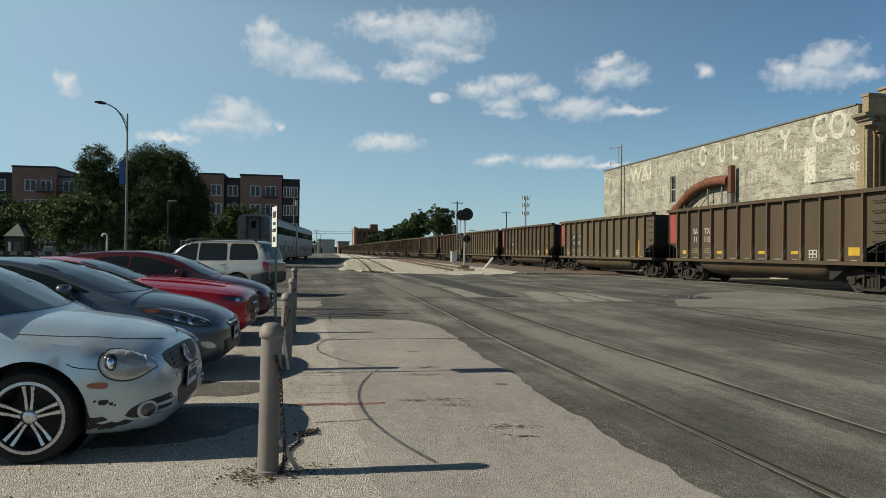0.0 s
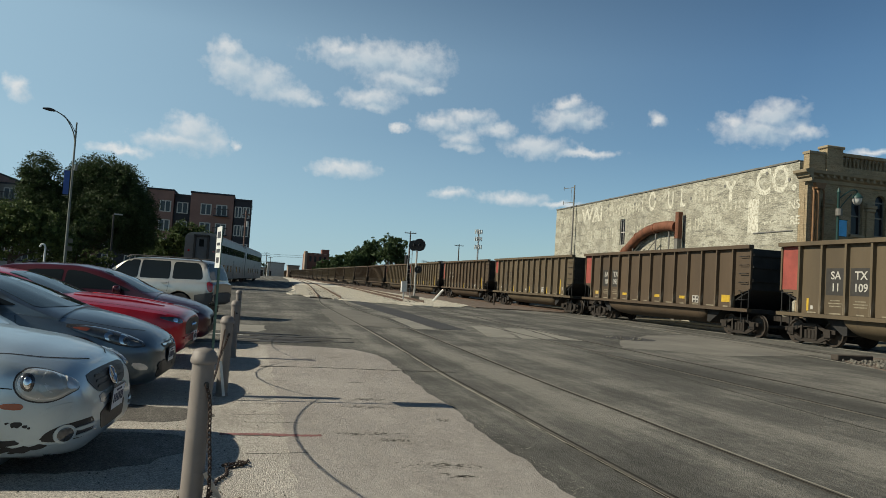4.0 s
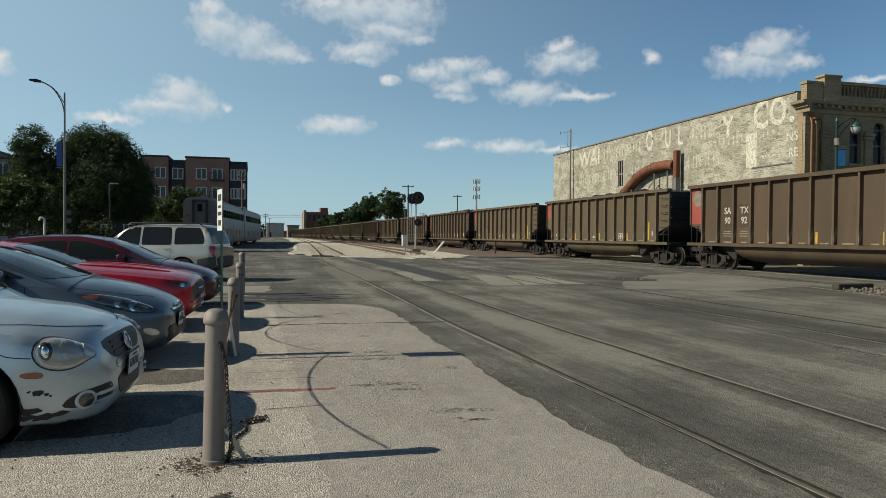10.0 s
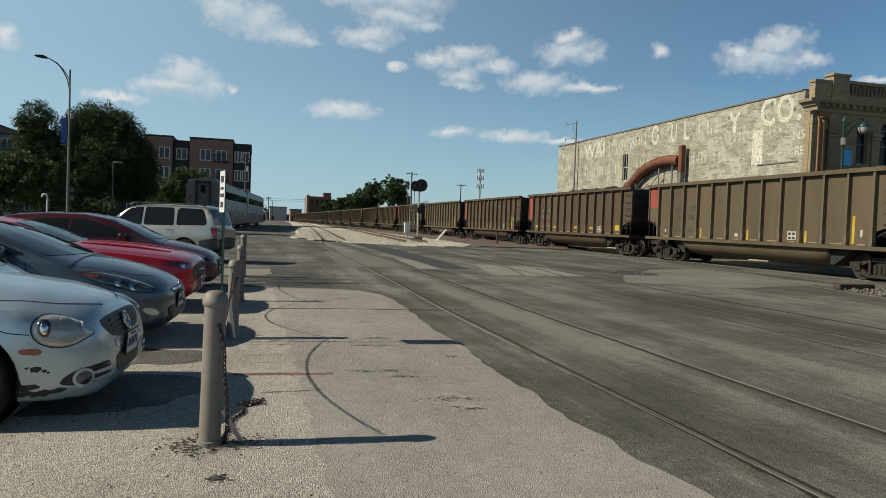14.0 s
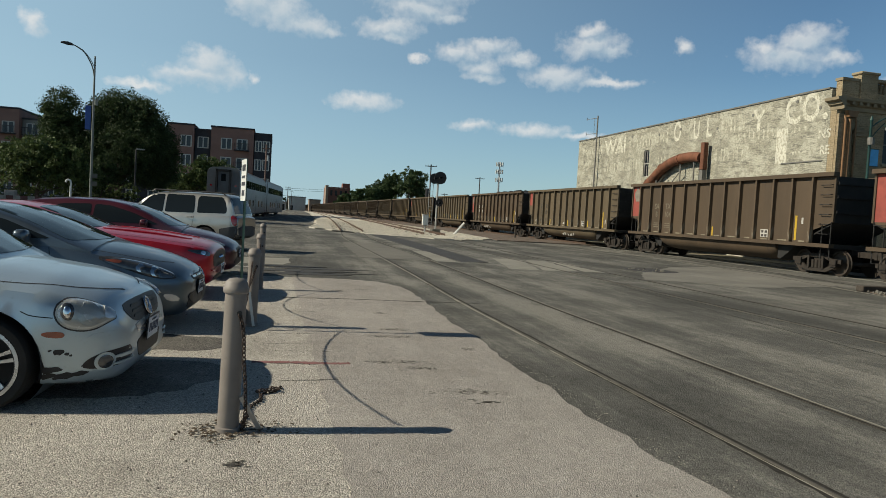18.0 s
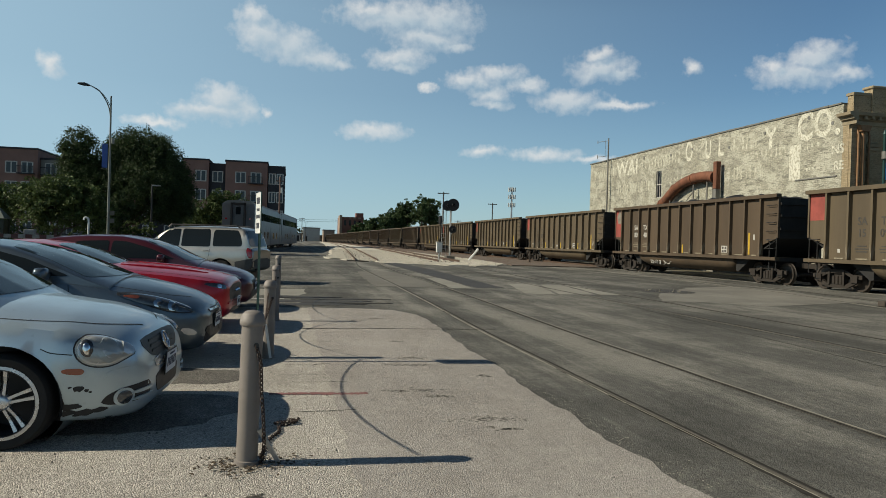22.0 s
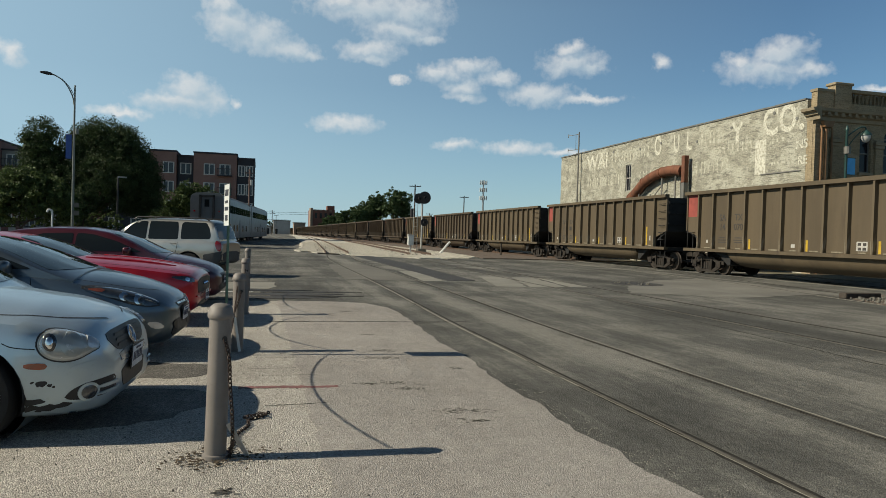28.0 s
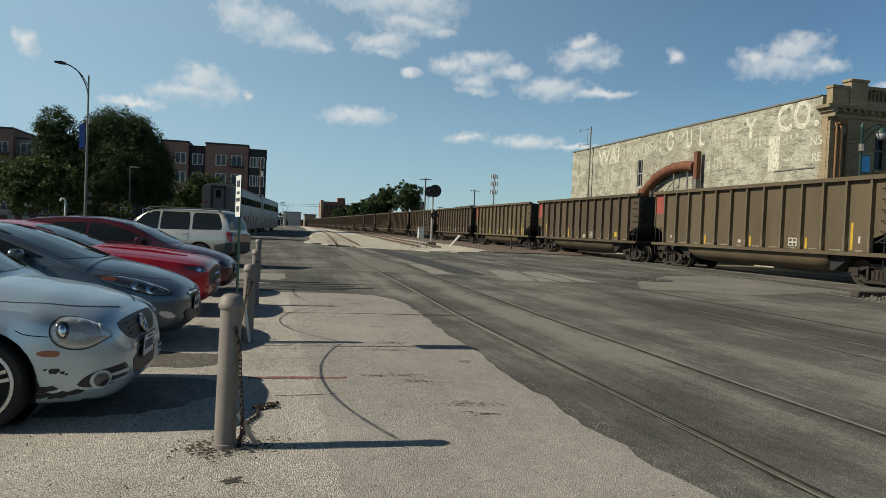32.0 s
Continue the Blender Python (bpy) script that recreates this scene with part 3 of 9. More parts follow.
def rails_of(line, name, material, label, head=0.010, gauge=1.435, wide=0.022, sleepers=False, edged=True, groove=0.024):
    """Two rails along a line of (x, y), with flangeways where they lie in the street."""
    pts = smooth_line([(x, y, 0) for x, y in line], 90)
    th = thing(name, (0, 0, 0), label, "track", kind="structure")
    for s in (-0.5, 0.5):
        bm = B()
        prev = None
        for i, p in enumerate(pts):
            d = (pts[min(i + 1, len(pts) - 1)] - pts[max(i - 1, 0)]).normalized()
            nrm = Vector((d.y, -d.x, 0))
            c = p + nrm * gauge * s
            v = [bm.verts.new(c + nrm * w + Vector((0, 0, z))) for w, z in ((-wide / 2, -0.05), (-wide / 2, head), (wide / 2, head), (wide / 2, -0.05))]
            if prev:
                bridge(bm, prev, v)
            prev = v
        part("rail", bm, material, th)
        if not sleepers:
            bm = B()
            prev = None
            for i, p in enumerate(pts):
                d = (pts[min(i + 1, len(pts) - 1)] - pts[max(i - 1, 0)]).normalized()
                nrm = Vector((d.y, -d.x, 0))
                c = p + nrm * (gauge * s - (wide / 2 + groove + 0.006) * (1 if s > 0 else -1))
                v = [bm.verts.new(c + nrm * w + Vector((0, 0, z))) for w, z in ((-groove, -0.05), (-groove, 0.0085), (groove, 0.0085), (groove, -0.05))]
                if prev:
                    bridge(bm, prev, v)
                prev = v
            part("flangeway", bm, TAR, th, "dark dirt-filled flangeway")
            if not edged:
                continue
            # pale worn mortar along the outer side
            bm = B()
            prev = None
            for i, p in enumerate(pts):
                d = (pts[min(i + 1, len(pts) - 1)] - pts[max(i - 1, 0)]).normalized()
                nrm = Vector((d.y, -d.x, 0))
                c = p + nrm * (gauge * s + (0.032 if s > 0 else -0.032))
                q = (0.012 if s > 0 else 0.011 if p.y > 8 else 0.003) * (0.55 + 0.45 * math.sin(i * 2.3) * math.sin(i * 0.7 + s))
                v = [bm.verts.new(c + nrm * w + Vector((0, 0, z))) for w, z in ((-q, -0.05), (-q, 0.007), (q, 0.007), (q, -0.05))]
                if prev:
                    bridge(bm, prev, v)
                prev = v
            part("rail_edging", bm, CONCRETE, th, "pale worn mortar beside the rail")
    return th


rails_of([(3.78, -14), (3.72, 4), (3.74, 8), (3.76, 11), (3.92, 16), (4.05, 22), (4.3, 36), (5.0, 46)], "street_track", RAIL, "steel rails set flush in the street asphalt", wide=0.014, groove=0.015)
rails_of([(8.9, -14), (8.85, 8), (8.85, 15), (9.05, 25), (9.8, 38), (10.7, 47)], "street_track", RAIL, "worn rails nearly buried in asphalt", edged=False)
rails_of([(13.4, 4), (16.3, 17.0), (17.4, 23), (18.3, 32), (18.9, 44)], "street_track", RAIL, "steel rails curving in from the street to the main line")
rails_of([(21.15, -300), (21.15, -100), (21.15, 44)], "main_track", RAIL, "main line rails set in the street crossing")
rails_of([(21.15, 44), (21.15, 300), (21.15, 1000)], "main_track", RAIL_RUST, "main line rails on brown ballast", head=0.17, sleepers=True)
rails_of([(5.0, 46), (6.2, 64), (7.4, 82), (9.6, 120), (14, 220), (17.5, 330)], "yard_track", RAIL_RUST, "rusty yard rails through pale gravel", head=0.20, sleepers=True)
rails_of([(10.7, 47), (11.3, 56), (12.1, 70), (13.9, 99), (16.5, 160), (20, 330)], "yard_track", RAIL_RUST, "rusty yard rails through pale gravel", head=0.22, sleepers=True)

# ---- coal train ----
CAR_LEN, SPACING, SPEED, PHASE = 15.0, 16.66, 7.357, 2.618
SIDE_X, CENTRE_X = 19.61, 21.15
HALF_W = CENTRE_X - SIDE_X - 0.16
TOP, SILL = 3.80, 1.06
NRIB = 13
BAY = CAR_LEN / (NRIB + 1)


def side_frame(bm, x):
    """Cast side frame of a freight truck, in the plane x."""
    for out in ([(-1.22, 0.46), (-1.22, 0.62), (-0.75, 0.64), (-0.42, 0.80), (0.42, 0.80), (0.75, 0.64), (1.22, 0.62), (1.22, 0.46), (0.7, 0.52), (0.38, 0.66), (-0.38, 0.66), (-0.7, 0.52)],
                [(-1.05, 0.36), (-0.80, 0.44), (-0.42, 0.24), (0.42, 0.24), (0.80, 0.44), (1.05, 0.36), (0.50, 0.12), (-0.50, 0.12)]):
        prism(bm, out, "x", x - 0.05, x + 0.05)
    for k in range(3):
        lathe(bm, [(0.0, 0.25), (0.075, 0.25), (0.075, 0.56), (0.0, 0.56)], 8, "z", (x, -0.18 + 0.18 * k, 0))
    for s in (-1, 1):
        box(bm, x - 0.11, x + 0.11, s * 0.89 - 0.16, s * 0.89 + 0.16, 0.34, 0.60)
        box(bm, x - 0.09, x + 0.09, s * 0.36 - 0.05, s * 0.36 + 0.05, 0.22, 0.74)


def wheelset_mesh():
    bm = B()
    for s in (-1, 1):
        lathe(bm, [(0.10, s * 0.80), (0.13, s * 0.79), (0.28, s * 0.745), (0.37, s * 0.745), (0.40, s * 0.79), (0.457, s * 0.79), (0.460, s * 0.70), (0.485, s * 0.67), (0.485, s * 0.655), (0.36, s * 0.66), (0.12, s * 0.66)], 24, "x", (0, 0, 0))
    tube(bm, [(-0.98, 0, 0), (0.98, 0, 0)], 0.075, 10)
    return mesh_of("wheelset", bm, WHEEL_STEEL, 35)


WHEELSET = wheelset_mesh()


def coal_car(paint, coal_height):
    car = thing("coal_car", (0, 0, 0), "", "railway wagon", "wagons of the coal train")
    hl = CAR_LEN / 2
    # hollow body: two walls, two ends, floor
    bm = B()
    for s in (-1, 1):
        x = s * HALF_W
        lo, hi = (x, x - s * 0.05)
        a, b = min(lo, hi), max(lo, hi)
        # corners at the ends are cut away above the sill
        prism(bm, [(-hl + 0.03, 1.98), (-hl + BAY, 1.66), (-hl + BAY, SILL + 0.12), (hl - BAY, SILL + 0.12), (hl - BAY, 1.66), (hl - 0.03, 1.98), (hl - 0.03, TOP - 0.1), (-hl + 0.03, TOP - 0.1)], "x", a, b)
    box(bm, -HALF_W + 0.06, HALF_W - 0.06, -hl + BAY + 0.1, hl - BAY - 0.1, SILL + 0.02, SILL + 0.10)
    part("body", bm, paint, car)
    for s in (-1, 1):
        bm = B()
        prism(bm, [(s * (hl - 0.06), TOP - 0.15), (s * (hl - 0.06), 1.95), (s * (hl - BAY - 0.6), SILL + 0.11), (s * (hl - BAY - 0.6) - s * 0.06, SILL + 0.11), (s * (hl - 0.12), 2.0), (s * (hl - 0.12), TOP - 0.15)], "x", -HALF_W + 0.055, HALF_W - 0.055)
        part("end_sheet", bm, CAR_BLACK, car, "black sloping end sheet")
        for z in (2.35, 2.9, 3.4):
            bm = B()
            box(bm, -HALF_W + 0.06, HALF_W - 0.06, min(s * (hl - 0.055), s * (hl + 0.02)), max(s * (hl - 0.055), s * (hl + 0.02)), z - 0.05, z + 0.05)
            part("end_stiffener", bm, CAR_BLACK, car)
        bm = B()
        box(bm, -HALF_W + 0.05, HALF_W - 0.05, s * (hl - 0.75) - 0.6, s * (hl - 0.75) + 0.6, SILL - 0.06, SILL + 0.10)
        box(bm, -0.35, 0.35, s * (hl - 1.6) - 1.4, s * (hl - 1.6) + 1.4, 0.78, SILL - 0.065)
        part("end_platform", bm, CAR_BLACK, car)
        bm = B()
        box(bm, -0.12, 0.12, min(s * (hl - 0.2), s * (hl + 0.72)), max(s * (hl - 0.2), s * (hl + 0.72)), 0.74, 0.95)
        box(bm, -0.20, 0.14, min(s * (hl + 0.68), s * (hl + 0.82)), max(s * (hl + 0.68), s * (hl + 0.82)), 0.70, 0.99)
        part("coupler", bm, TRUCK_STEEL, car)
    for s in (-1, 1):
        bm = B()
        x = s * HALF_W
        box(bm, min(x - s * 0.06, x + s * 0.18), max(x - s * 0.06, x + s * 0.18), -hl, hl, TOP - 0.15, TOP)
        part("top_chord", bm, paint, car)
        bm = B()
        box(bm, min(x - s * 0.05, x + s * 0.17), max(x - s * 0.05, x + s * 0.17), -hl, hl, SILL - 0.02, SILL + 0.115)
        part("side_sill", bm, paint, car)
        bm = B()
        prism(bm, [(x, -0.055), (x + s * 0.155, -0.045), (x + s * 0.155, 0.045), (x, 0.055)], "z", SILL + 0.12, TOP - 0.155)
        rib = part("rib", bm, RIB_WORN[paint], car)
        for k in range(NRIB):
            o = rib if k == 0 else again(rib)
            o.matrix_basis = Matrix.Translation((0, hl - BAY * (k + 1), 0))
        for e in (-1, 1):
            bm = B()
            prism(bm, [(x, e * (hl - 0.02)), (x + s * 0.05, e * (hl - 0.02)), (x + s * 0.05, e * (hl - 0.10)), (x, e * (hl - 0.10))], "z", 1.98, TOP - 0.155)
            part("corner_post", bm, paint, car)
            # grab irons at the corner bay
            for k in range(6 if e < 0 else 1):
                z = (1.55 + 0.36 * k) if e < 0 else 1.92
                bm = B()
                xx = x + s * 0.11
                tube(bm, [(x + s * 0.01, e * (hl - 0.18), z), (xx, e * (hl - 0.18), z - 0.02), (xx, e * (hl - 0.66), z - 0.02), (x + s * 0.01, e * (hl - 0.66), z)], 0.016, 5)
                part("grab_iron", bm, CAR_BLACK, car)
            bm = B()
            xx = x + s * 0.02
            tube(bm, [(xx, e * (hl - 0.12), 2.0), (xx, e * (hl - 0.12), 0.62), (xx, e * (hl - 0.55), 0.62), (xx, e * (hl - 0.55), 1.85)], 0.02, 5)
            part("stirrup", bm, CAR_BLACK, car)
    # round-bellied tub under the floor
    bm = B()
    prev = None
    for y, k in ((-4.45, 0.55), (-4.3, 0.86), (-4.0, 0.97), (-3.3, 1.0), (3.3, 1.0), (4.0, 0.97), (4.3, 0.86), (4.45, 0.55)):
        rr = []
        for i in range(15):
            a = math.pi * i / 14
            cx, cz = math.cos(a), math.sin(a)
            rr.append(bm.verts.new((1.36 * math.copysign(abs(cx) ** 0.75, cx), y, SILL - 0.03 - 0.66 * k * cz ** 0.8)))
        if prev:
            for i in range(14):
                bm.faces.new((prev[i], prev[i + 1], rr[i + 1], rr[i]))
        else:
            bm.faces.new(rr)
        prev = rr
    bm.faces.new(prev)
    part("tub", bm, paint, car, "round-bellied tub under the floor", smooth=40)
    for s in (-1, 1):
        bm = B()
        prism(bm, [(s * 4.44, SILL - 0.03), (s * 4.44, 0.50), (s * 4.60, 0.46), (s * 5.45, SILL - 0.03)], "x", -1.2, 1.2)
        part("tub_end", bm, CAR_BLACK, car)
        truck_y = s * 6.35
        for f in (-1, 1):
            bm = B()
            side_frame(bm, f * 0.98)
            o = part("side_frame", bm, TRUCK_STEEL, car)
            o.location = (0, truck_y, 0)
        bm = B()
        box(bm, -0.95, 0.95, truck_y - 0.2, truck_y + 0.2, 0.45, 0.80)
        part("bolster", bm, TRUCK_STEEL, car)
        for a in (-0.89, 0.89):
            w = new("wheelset", WHEELSET)
            w.parent, w.location = car, (0, truck_y + a, 0.475)
    if coal_height:
        bm = B()
        n, m = 46, 10
        grid = []
        for i in range(n + 1):
            row = []
            for j in range(m + 1):
                u, v = i / n * 2 - 1, j / m * 2 - 1
                zz = TOP - 0.35 + (coal_height + 0.25) * (1 - v * v) * (1 - abs(u) ** 6) * (0.75 + 0.35 * math.sin(i * 0.55) ** 2) + 0.10 * noise.noise((i * 0.9, j * 0.9, coal_height * 7))
                row.append(bm.verts.new((v * (HALF_W - 0.06), u * (hl - 0.2), zz)))
            grid.append(row)
        for i in range(n):
            for j in range(m):
                bm.faces.new((grid[i][j], grid[i + 1][j], grid[i + 1][j + 1], grid[i][j + 1]))
        part("coal_load", bm, COAL, car, "heaped black coal")
    return car


def face(y, z, x=None):
    """The pose of flat paint on the wagon side that looks towards -x."""
    return pose(-HALF_W - 0.003 if x is None else x, y, z, 90, 0, -90)


def plate(name, car, y, z, w, hgt, material, label=""):
    bm = B()
    box(bm, -HALF_W - 0.004, -HALF_W, y - w / 2, y + w / 2, z - hgt / 2, z + hgt / 2)
    return part(name, bm, material, car, label)


def dress(car, style, rnd):
    hl = CAR_LEN / 2
    b = lambda k: hl - BAY * (k + 0.5)
    if style["red"] > 0:
        plate("red_panel", car, b(0), TOP - 0.16 - style["red"] / 2, BAY - 0.2, style["red"], RED_PANEL, "faded red end panel")
        if style.get("blot"):
            bm = B()
            n = 26
            prev = None
            for q in (1.0, 0.5):
                cur = [bm.verts.new((-HALF_W - 0.0065, b(0) + 0.30 * q * math.cos(a) * (1 + 0.12 * math.sin(3 * a + 1)), 3.18 + 0.38 * q * math.sin(a) * (1 + 0.10 * math.sin(5 * a)))) for a in (2 * math.pi * i / n for i in range(n))]
                if prev:
                    bridge(bm, prev, cur)
                prev = cur
            bm.faces.new(prev)
            part("worn_patch", bm, WORN_GREY, car, "grey patch worn through the red paint")
    for k, w, hh, z, dy in style["yellow"]:
        plate("yellow_mark", car, b(k) + dy, z, w, hh, YELLOW)
    # dusty stencil dashes along the foot of the bays
    bm = B()
    for k in range(1, 13):
        w = 0.16 + 0.05 * ((k * 7) % 3)
        box(bm, -HALF_W - 0.0045, -HALF_W - 0.0005, b(k) - w, b(k) + w, SILL + 0.135, SILL + 0.185)
    tagged(part("stencil_dash", bm, DUSTY_MARK, car), kind="stuff")
    for k, w, hh, z in style["white"]:
        plate("white_mark", car, b(k), z, w, hh, DULL_WHITE)
    if style["data"]:
        plate("data_panel", car, b(style["data"]), 1.45, 0.46, 0.32, DULL_WHITE)
        for dy, dz in ((-0.11, 0.07), (0.11, 0.07), (-0.1, -0.09), (0.1, -0.09)):
            bm = B()
            box(bm, -HALF_W - 0.007, -HALF_W - 0.0045, b(style["data"]) + dy - 0.07, b(style["data"]) + dy + 0.07, 1.45 + dz - 0.05, 1.45 + dz + 0.05)
            part("data_line", bm, FADED_LETTER, car)


def lettering(car, initials, number, material, backing=None, z=2.55):
    hl = CAR_LEN / 2
    if backing:
        for k in (2, 3):
            plate("stencil_panel", car, hl - BAY * (k + 0.5), z - 0.21, BAY - 0.2, 0.95, backing, "darker repainted stencil panel")
    off = -HALF_W - 0.0075
    for k, txt, zz in ((2, initials[:2], z), (3, initials[2:], z), (2, number[0], z - 0.42), (3, number[1], z - 0.42)):
        if txt:
            word("lettering", txt, 0.27, material, car, face(hl - BAY * (k + 0.5), zz, off), bold=0.006)
    for k in (2, 3):
        for i, w in enumerate((0.22, 0.30, 0.26)):
            bm = B()
            y = hl - BAY * (k + 0.5)
            box(bm, off, -HALF_W - 0.0005, y - w, y + w, 1.66 - 0.1 * i, 1.70 - 0.1 * i)
            part("stencil_line", bm, DUSTY_MARK if material is DULL_WHITE else material, car)


STYLES = [
    dict(red=1.62, yellow=[(1, 0.36, 0.18, 1.5, 0), (4, 0.44, 0.13, 1.5, 0), (7, 0.44, 0.13, 1.5, 0), (9, 0.44, 0.13, 1.5, 0), (12, 0.55, 0.3, 1.55, 0)], white=[(1, 0.1, 0.16, 1.5)], data=10),
    dict(red=1.0, yellow=[(4, 0.10, 0.42, 1.42, 0.34), (7, 0.10, 0.42, 1.42, 0.36), (10, 0.10, 0.42, 1.42, 0.36), (12, 0.11, 0.95, 1.72, 0.34)], white=[(6, 0.2, 0.13, 1.40), (1, 0.12, 0.14, 1.5), (12, 0.09, 0.24, 1.6)], data=9),
    dict(red=1.1, yellow=[(1, 0.08, 0.8, 1.75, 0), (5, 0.09, 0.6, 1.5, 0.3), (9, 0.09, 0.6, 1.55, -0.3), (11, 0.3, 0.3, 1.5, 0)], white=[(7, 0.3, 0.14, 1.35)], data=8),
    dict(red=1.62, blot=True, yellow=[(1, 0.09, 0.75, 1.6, -0.34), (7, 0.10, 0.42, 1.42, 0.36), (9, 0.10, 0.42, 1.42, -0.36), (12, 0.11, 0.95, 1.72, 0.34)], white=[(12, 0.10, 0.24, 2.0)], data=10),
    dict(red=1.62, yellow=[(1, 0.10, 0.45, 1.5, 0.2), (6, 0.10, 0.5, 1.5, -0.3), (12, 0.11, 0.95, 1.72, 0.34)], white=[(1, 0.12, 0.14, 1.4)], data=9),
]
LABELS = {
    "olive": "olive-grey ribbed coal wagon with a red end panel",
    "brown": "dusty brown ribbed coal wagon with yellow reflectors",
    "dark": "dark brown ribbed coal wagon with tall yellow marks",
    "full": "olive-grey ribbed coal wagon with a wholly red end bay",
    "rust": "red-brown ribbed coal wagon heaped with coal",
}
protos = {}
for key, paint, st in (("olive", CAR_OLIVE, 1), ("brown", CAR_BROWN, 0), ("dark", CAR_BROWN, 3), ("full", CAR_OLIVE, 4), ("rust", CAR_RUST, 2)):
    for load in (0.10, 0.30):
        c = coal_car(paint, load)
        dress(c, STYLES[st], random.Random(st))
        tagged(c, LABELS[key])
        protos[key, load] = c
TRAIN_KEYS = {2: "brown", 3: "full", 4: "brown", 5: "olive", 6: "dark", 7: "olive", 8: "olive", 9: "brown", 10: "dark", 11: "olive", 12: "dark", 13: "olive", 14: "olive", 15: "olive", 16: "olive"}
NUMBERS = {2: ("11", "115"), 3: ("11", "109"), 12: ("80", "48"), 4: ("10", "095"), 5: ("15", "020"), 6: ("90", "92"), 7: ("16", "059"), 8: ("15", "088"), 9: ("11", "030"), 10: ("8", "104"), 11: ("15", "094"), 13: ("15", "056"), 14: ("14", "070"), 15: ("15", "006")}
train = {}
rnd = random.Random(5)
used = set()
for u in range(-3, 56):
    key = TRAIN_KEYS.get(u) or rnd.choice(["olive", "brown", "dark", "rust", "rust"])
    load = rnd.choice([0.10, 0.10, 0.30])
    src = protos[key, load]
    if (key, load) in used:
        car = copy_thing(src, Matrix.Identity(4))
    else:
        car = src
        used.add((key, load))
    train[u] = car
for u, num in NUMBERS.items():
    dark = u in (5, 7, 8, 11, 13, 14, 15)
    lettering(train[u], "SATX", num, FADED_LETTER if dark else FAINT_LETTER if u in (9, 10) else DULL_WHITE, LETTER_PANEL if u in (3, 4) else PATCHED_PANEL if u in (12, 6, 9) else None)
def scribble(car, y0, seed):
    """Sprayed white loops on the tub."""
    rs = random.Random(seed)
    for k in range(5):
        bm = B()
        y = y0 - 0.45 * k
        pts = [(-1.285 + 0.03 * (0.7 - z) , yy, z) for yy, z in ((y + rs.uniform(-0.2, 0.2), 0.68 + rs.uniform(-0.14, 0.16)) for _ in range(6))]
        tube(bm, smooth_line(pts, 30), 0.018, 5)
        part("sprayed_line", bm, DULL_WHITE, car, "white sprayed scribble")


scribble(train[11], 0.6, 3)
scribble(train[12], 3.0, 4)
for u, car in train.items():
    car.location = (CENTRE_X, PHASE + SPACING * u - CAR_LEN / 2, 0.0)
for (key, load), c in protos.items():
    if (key, load) not in used:
        for o in [*c.children_recursive, c]:
            bpy.data.objects.remove(o)


def motions():
    for u, car in train.items():
        y = PHASE + SPACING * u - CAR_LEN / 2
        walk(car, [(t, pose(CENTRE_X, y - SPEED * t, 0)) for t in (0, 8, 16, 24, 32)])

# ---- warehouse with painted wall ----
WALL_X, WALL_Y0, WALL_Y1, WALL_TOP = 27.0, 30.2, 61.0, 8.9


